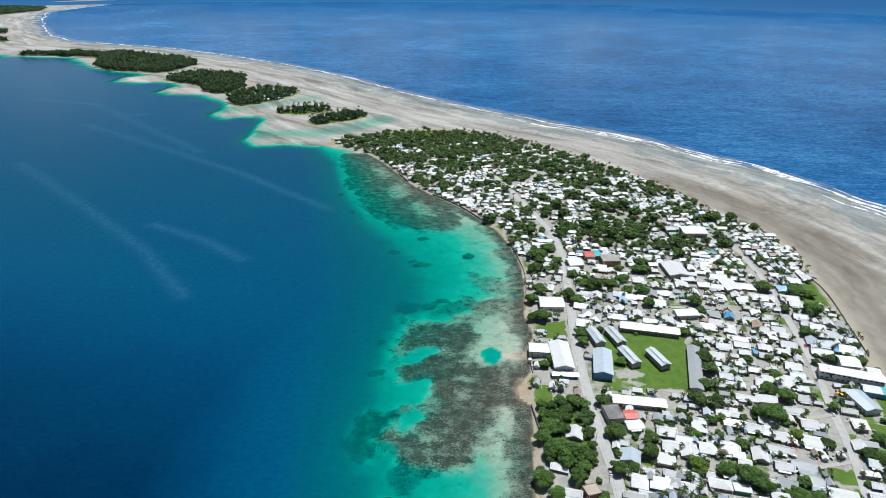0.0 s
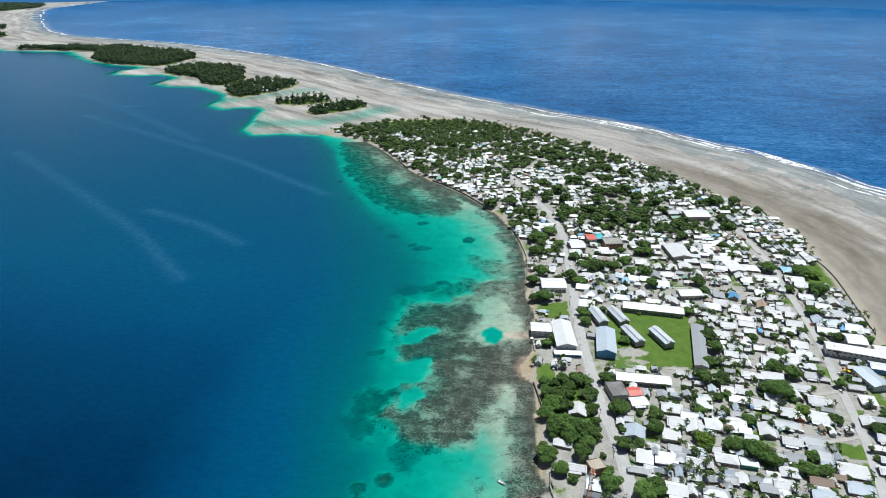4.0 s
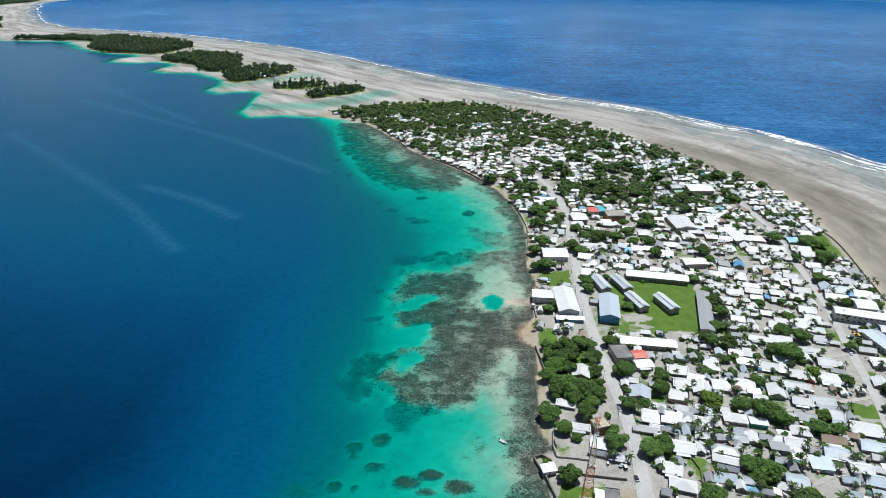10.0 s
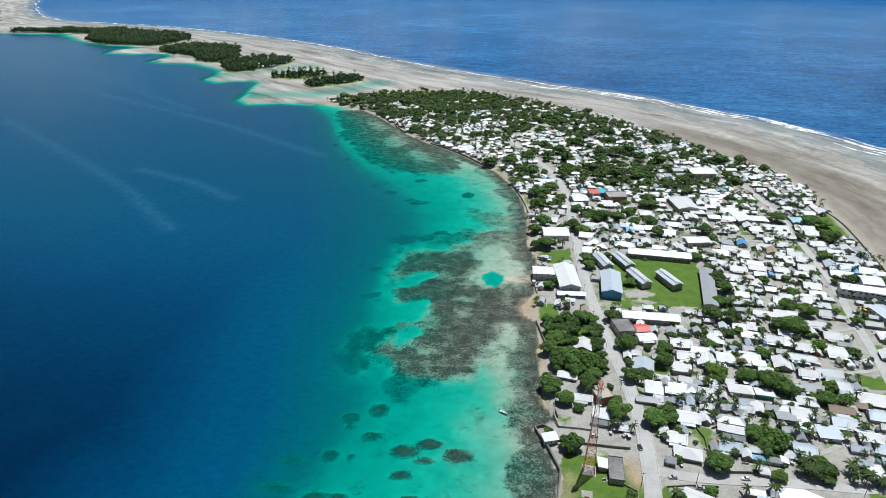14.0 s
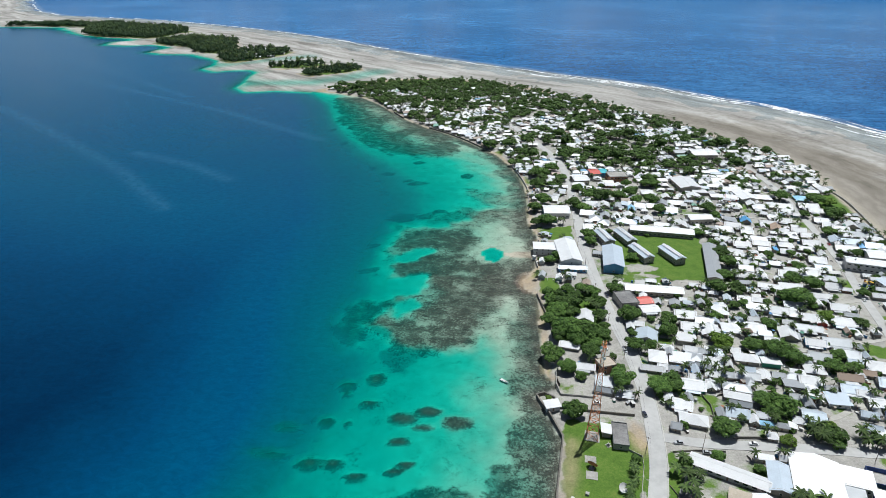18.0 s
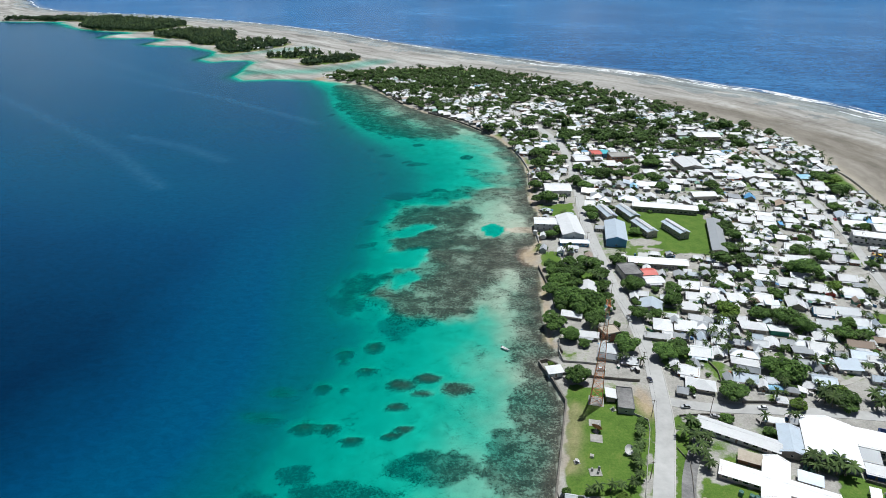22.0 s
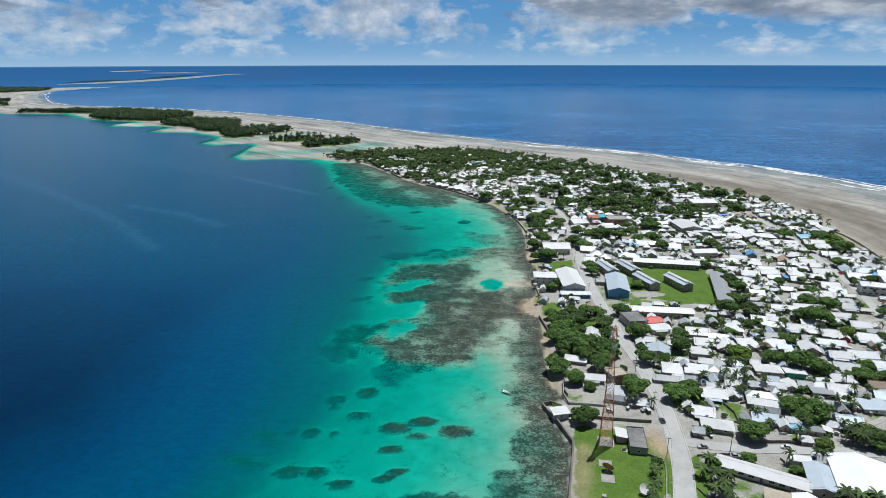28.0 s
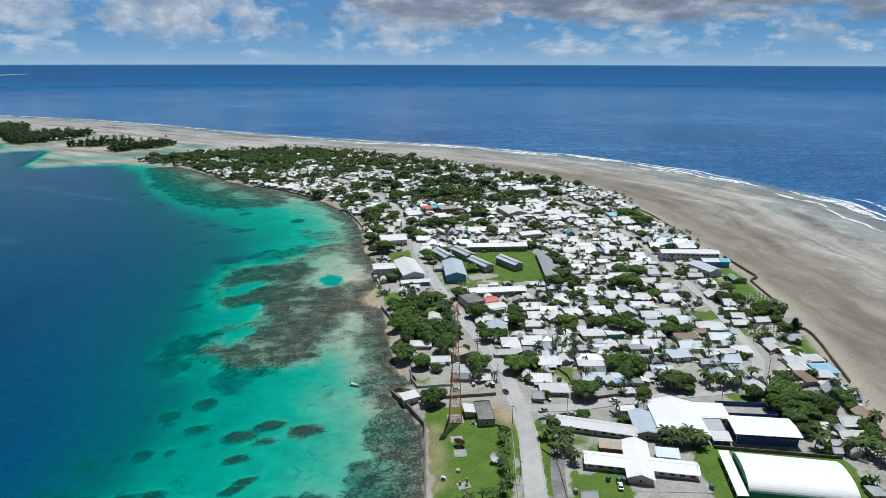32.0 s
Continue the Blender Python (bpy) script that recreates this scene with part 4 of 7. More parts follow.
def building(name, x, y, turn, L, W, h, roof, roof_mat, wall_mat, rise=1.4, rows=1, label="", category="house", group="", detail=2, panes=True):
    """A building with walls, roof, door and windows. detail: 0 few openings, 2 all."""
    label = label or f"{ROOF_WORDS[roof_mat]} house with {WALL_WORDS[wall_mat]} painted walls"
    ob = thing(name, x, y, LAND_Z, turn, label, category, group)
    gab = roof == "gable"
    part("wall", walls(L, W, h, rise if gab else 0.0), wall_mat, ob)
    if roof == "gable":
        s = gable_roof(L, W, h, rise)
    elif roof == "hip":
        s = hip_roof(L, W, h, rise)
    elif roof == "shed":
        s = shed_roof(L, W, h, 0.7)
    else:
        s = Shape().box(-L / 2 - 0.2, -W / 2 - 0.2, h, L / 2 + 0.2, W / 2 + 0.2, h + 0.25)
        for q in ((-L / 2 - 0.2, -W / 2 - 0.2, L / 2 + 0.2, -W / 2), (-L / 2 - 0.2, W / 2, L / 2 + 0.2, W / 2 + 0.2), (-L / 2 - 0.2, -W / 2, -L / 2, W / 2), (L / 2, -W / 2, L / 2 + 0.2, W / 2)):
            s.box(q[0], q[1], h + 0.25, q[2], q[3], h + 0.7)
    part("roof", s, roof_mat, ob)
    if name == "house" and gab and L >= 10:
        lo = h - rise * 0.8 / (W / 2)
        part("veranda_roof", Shape().slab([(-L * 0.42, -W / 2 - 2.6, lo - 0.45), (L * 0.3, -W / 2 - 2.6, lo - 0.45), (L * 0.3, -W / 2, lo - 0.12), (-L * 0.42, -W / 2, lo - 0.12)], 0.08), GREY_ROOF if wall_mat is not WALL_GREEN else STEEL_BLUE, ob, "low grey sheet roof over a veranda")
        for px in (-L * 0.4, -L * 0.06, L * 0.28):
            part("post", Shape().box(px - 0.06, -W / 2 - 2.5, -0.5, px + 0.06, -W / 2 - 2.38, lo - 0.5), TRIM, ob)
    per = h / rows
    for k in range(rows):
        z = k * per + 1.0
        step = 3.4 if detail > 1 else 5.5
        n = max(1, int((L - 1.5) / step))
        for i in range(n):
            px = -L / 2 + L * (i + 0.5) / n
            for side, tn in ((-1, 0), (1, 180)):
                if detail < 2 and side > 0:
                    continue
                if k == 0 and side < 0 and i == n // 2:
                    d = part("door", Shape().box(px - 0.45, -W / 2 - 0.06, 0, px + 0.45, -W / 2 - 0.005, 2.05), WOOD, ob)
                    continue
                add_window(ob, px, side * (W / 2 + 0.03), z, tn, 2.2 if L > 18 else 1.3, 1.2, panes)
        if detail > 1 and W > 4:
            for sx in (-1, 1):
                add_window(ob, sx * (L / 2 + 0.03), 0, z, 90 * sx, 1.2, 1.1, panes)
    return ob


# ---- trees ----
rng = np.random.default_rng(11)


def leaf_cloud(name, mat, blobs, count, size):
    """Many small leaf clumps over and inside a few uneven lobes."""
    vs, fs = [], []
    w = np.array([b[3] ** 2 for b in blobs])
    w = w / w.sum()
    for k in range(count):
        cx, cy, cz, r, flat = blobs[rng.choice(len(blobs), p=w)]
        d = rng.normal(size=3)
        d /= np.linalg.norm(d)
        if d[2] < -0.35:
            d[2] *= -0.5
        rad = r * (1.0 - 0.34 * rng.random() ** 2.2)
        p = np.array([cx + d[0] * rad, cy + d[1] * rad, cz + d[2] * rad * flat])
        n = d + np.array([0, 0, 0.45]) + rng.normal(size=3) * 0.26
        n /= np.linalg.norm(n)
        u = np.cross(n, rng.normal(size=3))
        u /= np.linalg.norm(u)
        v = np.cross(n, u)
        s = size * (0.6 + 0.8 * rng.random())
        i = len(vs)
        vs += [tuple(p + s * (a * u + b * v) + c * s * 0.35 * n) for a, b, c in ((-0.6, -0.35, 0), (0.1, -0.6, 0.6), (0.65, 0.0, -0.2), (0.15, 0.6, 0.5), (-0.6, 0.35, -0.1))]
        fs.append((i, i + 1, i + 2, i + 3, i + 4))
    return mesh_of(name, vs, fs, mat)


def broad_tree(seed, mat=LEAF, count=2300, size=0.05, limbs=5):
    """Unit tree: crown about 1 wide; scaled when placed."""
    r = random.Random(seed)
    blobs = [(0, 0, 0.40, 0.34, 0.9)]
    for k in range(9):
        a = 6.283 * k / 9 + r.uniform(-0.3, 0.3)
        q = r.uniform(0.18, 0.36)
        blobs.append((q * math.cos(a), q * math.sin(a), r.uniform(0.24, 0.54), r.uniform(0.13, 0.21), r.uniform(0.7, 0.95)))
    crown = leaf_cloud("crown", mat, blobs, count, size)
    s = Shape().tube((0, 0, -0.04), (0.01, 0, 0.2), 0.035, 0.026, 7)
    if limbs == 0:
        return Shape().tube((0, 0, -0.04), (0.01, 0, 0.3), 0.035, 0.02, 4).mesh("trunk", BARK), crown
    for k in range(limbs):
        a = 6.283 * k / limbs + r.uniform(-0.4, 0.4)
        m = Vector((0.14 * math.cos(a), 0.14 * math.sin(a), 0.36))
        s.tube((0.01, 0, 0.17), m, 0.02, 0.012, 5).tube(m, m + Vector((0.13 * math.cos(a), 0.13 * math.sin(a), 0.13)), 0.012, 0.005, 5)
    return s.mesh("trunk", BARK), crown


def palm_tree(seed, fronds=22, segs=12):
    """Palm of about 9 m with arching fronds, each a folded, toothed blade."""
    r = random.Random(seed)
    lean = Vector((r.uniform(-1.2, 1.2), r.uniform(-1.2, 1.2), 0))
    pts = [Vector((0, 0, -0.4)) + lean * (k / 6) ** 1.8 + Vector((0, 0, 6.2 * k / 6)) for k in range(7)]
    s = Shape()
    for k in range(6):
        s.tube(pts[k], pts[k + 1], 0.2 - 0.012 * k, 0.19 - 0.012 * k, 6)
    top = pts[-1]
    vs, fs = [], []
    for k in range(fronds):
        a = 6.283 * k * 0.382 + r.uniform(-0.2, 0.2)
        up = r.uniform(-0.5, 1.3)
        ln = r.uniform(2.7, 3.9)
        out = Vector((math.cos(a), math.sin(a), 0))
        side = Vector((-math.sin(a), math.cos(a), 0))
        p, d = top.copy(), (out + Vector((0, 0, up))).normalized()
        spine = []
        for j in range(segs + 1):
            spine.append(p.copy())
            p = p + d * ln / segs
            d = (d + Vector((0, 0, -1.7 / segs))).normalized()
        rib = [0.5 * math.sin(3.14159 * min((j + 0.6) / (segs + 0.9), 0.985)) ** 0.55 * (1.0 if j % 2 else 0.6) for j in range(segs + 1)]
        for sg in (-1, 1):
            i = len(vs)
            for j in range(segs + 1):
                vs += [spine[j], spine[j] + sg * side * rib[j] + out * 0.25 * rib[j] + Vector((0, 0, -0.42 * rib[j]))]
            for j in range(segs):
                q = i + 2 * j
                fs.append((q, q + 2, q + 3, q + 1) if sg > 0 else (q + 1, q + 3, q + 2, q))
    return s.mesh("trunk", BARK), mesh_of("crown", vs, fs, FROND)


def needle_tree(seed):
    blobs = [(0, 0, 0.25 + 0.13 * k, 0.34 - 0.035 * k, 0.7) for k in range(7)]
    crown = leaf_cloud("crown", NEEDLE, blobs, 1200, 0.06)
    return Shape().tube((0, 0, -0.04), (0, 0, 0.9), 0.03, 0.01, 7).mesh("trunk", BARK), crown


TREE_KINDS = {0: [broad_tree(k) for k in range(7)], 1: [palm_tree(k) for k in range(7)], 2: [broad_tree(40 + k, LEAF_LIGHT, 1200, 0.07) for k in range(2)], 3: [needle_tree(5)],
              4: [broad_tree(60 + k, LEAF, 260, 0.13) for k in range(4)]}
TREE_LABELS = {0: ("broadleaf_tree", "dense dark green broadleaf tree standing in a yard", "tree"), 1: ("palm_tree", "coconut palm with arching green fronds", "palm"),
               2: ("shrub", "bright yellow-green rounded shrub beside a house", "shrub"), 3: ("beach_tree", "dark feathery tree at the shore edge", "tree"), 4: ("broadleaf_tree", "dark green broadleaf tree among the houses", "tree")}


def plant(x, y, width, kind, z=None, tall=1.0):
    name, label, cat = TREE_LABELS[kind]
    trunk, crown = random.choice(TREE_KINDS[kind])
    ob = new(name)
    sc = width / 5.6 if kind == 1 else width
    if kind == 1:
        sc = min(max(sc, 0.7), 1.3)
    ob.matrix_basis = pose(x, y, LAND_Z if z is None else z, 0, 0, random.uniform(0, 360)) @ Matrix.Diagonal((sc, sc, sc * tall, 1))
    tagged(ob, label, cat, cat + "s of the island")
    for nm, me in (("trunk", trunk), ("crown", crown)):
        o = new(nm, me)
        o.parent = ob
    return ob


# ---- roads, kerbs and walls ----
def smooth_line(line, step=4.0):
    p = [Vector((x, y, 0)) for x, y in line]
    out = []
    for k in range(len(p) - 1):
        a, b, c, d = p[max(k - 1, 0)], p[k], p[k + 1], p[min(k + 2, len(p) - 1)]
        n = max(1, int((c - b).length / step))
        for j in range(n):
            t = j / n
            out.append(0.5 * ((2 * b) + (c - a) * t + (2 * a - 5 * b + 4 * c - d) * t * t + (3 * b - a - 3 * c + d) * t ** 3))
    return out + [p[-1]]


def ribbon(name, line, off, width, z, mat, thick=0.12, label="", category="road", step=4.0):
    """A strip with a top and two sides along a line, shifted sideways by off."""
    p = smooth_line(line, step)
    vs, fs = [], []
    for k, q in enumerate(p):
        d = (p[min(k + 1, len(p) - 1)] - p[max(k - 1, 0)]).normalized()
        s = Vector((d.y, -d.x, 0))
        for o, zz in ((off - width / 2, z - thick), (off - width / 2, z), (off + width / 2, z), (off + width / 2, z - thick)):
            w = q + s * o
            vs.append((w.x, w.y, zz))
        if k:
            i = 4 * k
            fs += [(i - 4 + j, i - 3 + j, i + 1 + j, i + j) for j in range(3)]
    i = 4 * (len(p) - 1)
    fs += [(0, 1, 2, 3), (i + 3, i + 2, i + 1, i)]
    ob = new(name, mesh_of(name, vs, fs, mat))
    return tagged(ob, label, category, kind="structure")


RZ = 1.48
ribbon("road", ROAD_LAGOON, 0, 8.0, RZ, ASPHALT, 0.5, "dusty pale grey two-lane road along the lagoon")
ribbon("road", ROAD_OCEAN, 0, 6.2, RZ - 0.008, ASPHALT, 0.5, "dusty pale grey two-lane road towards the ocean shore")
LANES = [[(93, 372), (120, 376), (150, 372)], [(150, 263), (146, 285), (133, 300), (120, 318)],
         [(233, 300), (205, 296), (186, 286), (170, 282)], [(98, 640), (160, 612), (215, 606), (270, 600)], [(97, 560), (150, 548), (200, 560), (290, 548)],
         [(150, 430), (200, 420), (240, 405), (268, 410)], [(60, 836), (110, 800), (180, 790), (260, 770)], [(232, 560), (236, 500), (230, 440), (225, 390), (215, 350)],
         [(160, 660), (168, 610), (164, 560)], [(258, 362), (220, 352), (190, 345), (150, 350)], [(44, 890), (80, 920), (110, 980), (90, 1040)], [(230, 268), (262, 300), (262, 330)]]
for line in LANES:
    ribbon("pavement", line, 0, 3.0, 1.42, LANE, 0.5, "pale coral gravel lane between yards", "lane")
for off in (-4.3,):
    ribbon("trim", ROAD_LAGOON[9:], off, 0.4, RZ + 0.1, KERB, 0.5, "low concrete kerb beside the road", "kerb")
ribbon("pavement", [(97, 234), (93.2, 226.4), (89.4, 217.1), (86.6, 207.7), (80, 185)], 0, 5.5, 1.40, FLAT_DARK, 0.5, "grey paved schoolyard lane", "lane")
ribbon("pavement", [(114, 206.5), (128, 203), (143, 199)], 0, 6.5, 1.44, CONCRETE, 0.5, "stained concrete apron before the school", "apron")


def wall_line(name, line, h, mat, label, thick=0.5, base=-0.8, category="wall"):
    return ribbon(name, line, 0, thick, h, mat, h - base, label, category, step=6)


SEA_LABEL = "stained grey concrete seawall at the water's edge"
wall_line("wall_seawall", [(50, 306), (49, 312)], 2.0, DARK_CONCRETE, SEA_LABEL)
wall_line("wall_seawall", [(46, 294), (40.8, 298), (36.5, 296), (38.5, 290), (42, 281.5), (45.2, 270), (46.6, 265), (42.6, 243.5), (39.8, 229), (37.2, 215.6), (31, 184), (25, 140)], 2.3, DARK_CONCRETE, SEA_LABEL, 0.8)
wall_line("wall_seawall", [(46, 406), (48, 392), (51, 368), (51, 352)], 2.2, DARK_CONCRETE, SEA_LABEL, 0.6)
wall_line("wall_seawall", [(51, 648), (54, 625), (54.5, 608), (53, 585), (52, 566)], 2.1, CONCRETE, SEA_LABEL, 0.7)
wall_line("wall_seawall", [(43, 691), (49, 660), (51, 648)], 2.1, CONCRETE, SEA_LABEL, 0.7)
wall_line("wall_seawall", [(-118, 941), (-100, 905)], 1.9, DARK_CONCRETE, SEA_LABEL, 0.8)
wall_line("wall_seawall", [(-60, 853), (-39, 832), (-15, 803), (7, 769), (20, 748)], 1.7, DARK_CONCRETE, SEA_LABEL, 0.7)
wall_line("wall_seawall", [(50, 447), (49, 470)], 2.0, CONCRETE, SEA_LABEL, 0.7)
wall_line("wall_seawall", [(335, 455), (329, 420), (326, 404), (317, 400), (300, 345), (296, 342)], 2.1, DARK_CONCRETE, SEA_LABEL, 0.7)
wall_line("wall_seawall", [(277, 318), (289, 316), (284, 300), (274, 280), (262, 256)], 2.1, DARK_CONCRETE, SEA_LABEL, 0.7)
wall_line("wall_seawall", [(352, 640), (355, 612), (352, 580), (343, 530), (336, 490)], 2.0, CONCRETE, SEA_LABEL, 0.7)
wall_line("wall_seawall", [(300, 850), (286, 876), (260, 920)], 2.0, CONCRETE, SEA_LABEL, 0.7)
YARD = "grey concrete yard wall"
wall_line("wall_yard", [(47, 286), (65.4, 283.6), (76.3, 282.5), (84.8, 281.8)], 2.8, DARK_CONCRETE, YARD, 0.3, 0.8)
wall_line("wall_yard", [(49.3, 297), (48, 305.3), (49.3, 316), (52, 326)], 2.6, CONCRETE, YARD, 0.3, 0.8)
wall_line("wall_yard", [(49.3, 296.8), (60, 296), (67, 295)], 2.4, CONCRETE, YARD, 0.3, 0.8)
wall_line("wall_yard", [(75.6, 258), (82, 253.2), (79, 239), (74, 222), (68, 200)], 2.2, CONCRETE, YARD, 0.25, 0.8, "fence")
wall_line("wall_yard", [(129, 268), (140, 268.5), (150, 267.5)], 2.7, DARK_CONCRETE, YARD, 0.25, 0.8)
wall_line("wall_yard", [(122, 270), (126, 292), (124, 300)], 2.5, DARK_CONCRETE, YARD, 0.25, 0.8)
wall_line("wall_yard", [(97, 257), (108, 258.5), (122, 258.5)], 2.2, DARK_CONCRETE, YARD, 0.3, 0.8)
wall_line("wall_yard", [(160, 221), (182, 212.5), (206, 203)], 2.6, DARK_CONCRETE, YARD, 0.3, 0.8)
wall_line("wall_yard", [(90, 236), (93, 228), (88, 205)], 2.0, DARK_CONCRETE, YARD, 0.25, 0.8, "fence")


# ---- large buildings ----
BIG = []


def big(x, y, turn, L, W, h, roof, roof_mat, wall_mat, rise=1.8, rows=1, label="", category="building", **kw):
    BIG.append((x, y, math.radians(turn), L, W))
    return building(category.replace(" ", "_"), x, y, turn, L, W, h, roof, roof_mat, wall_mat, rise, rows, label, category, **kw)


big(158, 514, -9, 50, 11, 4.5, "gable", WHITE_ROOF, WALL_CREAM, 1.6, 1, "long school block with a white metal roof and cream walls", "school building")
for x, y, t, L in ((108, 497, -76, 22), (125, 499, -72, 23), (131, 469, -71, 23), (154, 468, -70, 23)):
    b = big(x, y, t, L, 8, 5.4, "gable", STEEL_BLUE, WALL_CREAM, 1.2, 2, "two-storey classroom block with a blue-grey stepped roof", "school building", group="classroom blocks")
    part("clerestory_roof", gable_roof(L, 2.6, 7.0, 0.5, 0.3), WHITE_ROOF, b, "raised white ridge roof")
big(107, 457, 82, 34, 14, 6.2, "gable", STEEL_BLUE, WALL_BLUE, 2.2, 1, "blue-walled assembly hall with a blue-grey metal roof", "hall")
big(181, 458, 76, 60, 9, 4.2, "gable", GREY_ROOF, WALL_CREAM, 1.2, 1, "long covered walkway hall with a galvanised roof", "hall")
big(126, 411, -5, 38, 9, 4.2, "gable", WHITE_ROOF, WALL_CREAM, 1.3, 1, "long white metal-roofed building beside the playing field", "building")
big(104, 396, 10, 12, 16, 4.8, "flat", FLAT_DARK, CONCRETE, 0, 1, "dark flat-roofed concrete building beside the road", "building")
big(116, 396, 10, 9, 8, 3.4, "gable", RED_ROOF, WALL_WHITE, 1.2, 1, "red metal-roofed white-walled house", "house")
big(117, 385.5, 10, 11, 8, 3.2, "gable", WHITE_ROOF, WALL_WHITE, 1.1, 1, "white metal-roofed house beside a red-roofed one", "house")
big(58, 474, -2, 18, 12, 5.5, "gable", WHITE_ROOF, WALL_WHITE, 1.0, 2, "low white warehouse wing by the lagoon", "warehouse")
big(74, 463, 92, 36, 15, 7.2, "gable", WHITE_ROOF, WALL_WHITE, 2.4, 2, "tall white warehouse with a pale metal roof", "warehouse")
big(75, 443, 0, 20, 7, 3.2, "gable", GREY_ROOF, WALL_BLUE, 1.0, 1, "galvanised metal-roofed shed with a blue front", "shed")
big(75, 553, 2, 22, 18, 5.2, "gable", WHITE_ROOF, WALL_WHITE, 2.0, 1, "large white hall beside the lagoon road", "hall")
big(301, 454, -16, 45, 10, 7.0, "gable", WHITE_ROOF, WALL_WHITE, 1.2, 2, "long two-storey white building near the ocean shore", "building")
big(307, 470, -8, 14, 14, 7.0, "gable", WHITE_ROOF, WALL_WHITE, 1.8, 1, "white gabled hall behind a long building", "hall")
big(294, 422, 100, 22, 12, 5.0, "gable", STEEL_BLUE, WALL_WHITE, 1.6, 2, "white two-storey house with a blue-grey roof", "building")
big(312, 436, -14, 20, 9, 4.6, "gable", WHITE_ROOF, WALL_BLUE, 1.4, 1, "white and turquoise roofed clinic building", "building")
big(318, 434.5, -14, 6, 9.4, 4.66, "gable", CYAN_ROOF, WALL_BLUE, 1.4, 1, "turquoise metal-roofed annexe at a white building", "annexe")
big(263, 740, 4, 28, 22, 5.6, "gable", WHITE_ROOF, WALL_CREAM, 2.2, 1, "large white-roofed hall among trees", "hall")
big(240, 746, 4, 16, 12, 4.6, "gable", GREY_ROOF, WALL_CREAM, 1.6, 1, "grey-roofed hall wing among trees", "hall")
big(127, 663, 8, 10, 13, 5.0, "gable", RED_ROOF, WALL_WHITE, 1.4, 1, "red metal-roofed shop in the market block", "shop")
big(136, 665, 8, 6, 13, 5.4, "gable", CYAN_ROOF, WALL_BLUE, 1.2, 1, "turquoise-roofed shop in the market block", "shop")
big(109, 643, 10, 15, 17, 4.8, "gable", WHITE_ROOF, WALL_CREAM, 1.6, 1, "white-roofed store at the roadside", "shop")
big(148, 650, 5, 19, 16, 6.4, "flat", CONCRETE, WALL_BROWN, 0, 2, "two-storey brown-walled building with a flat roof", "building")
big(213, 634, 95, 30, 20, 4.8, "gable", WHITE_ROOF, WALL_CREAM, 2.0, 1, "large white-roofed church hall", "hall")
big(198, 543, 8, 20, 11, 5.0, "gable", WHITE_ROOF, WALL_CREAM, 1.6, 1, "white-roofed hall with a lilac end wall", "hall")
big(259, 602, 95, 22, 14, 4.5, "gable", WHITE_ROOF, WALL_CREAM, 1.6, 1, "white-roofed store near the ocean road", "building")
# near group beside the junction
big(118, 243.8, -28, 33, 7, 3.0, "gable", WHITE_ROOF, WALL_WHITE, 1.2, 1, "long pale metal-roofed classroom building", "school building")
big(138.5, 240.5, 73, 17, 8.2, 3.6, "gable", STEEL_BLUE, WALL_CREAM, 1.2, 1, "blue-grey metal-roofed hall beside a white hall", "hall")
big(154.5, 240, 73, 26, 19.5, 4.2, "gable", BRIGHT_ROOF, WALL_WHITE, 2.3, 1, "large white gabled hall with a white metal roof", "hall")
big(165.5, 224.5, -18, 6.5, 5, 2.6, "shed", WHITE_ROOF, WALL_NAVY, 0, 1, "small white lean-to between two halls", "annexe")
big(167.6, 232.5, -18, 6.5, 6.5, 2.8, "shed", GREY_ROOF, WALL_CREAM, 0, 1, "grey metal lean-to between two halls", "annexe")
big(172, 241.5, -17, 13, 10.5, 3.9, "shed", BRIGHT_ROOF, WALL_WHITE, 0, 1, "white low-roofed wing of a large hall", "annexe")


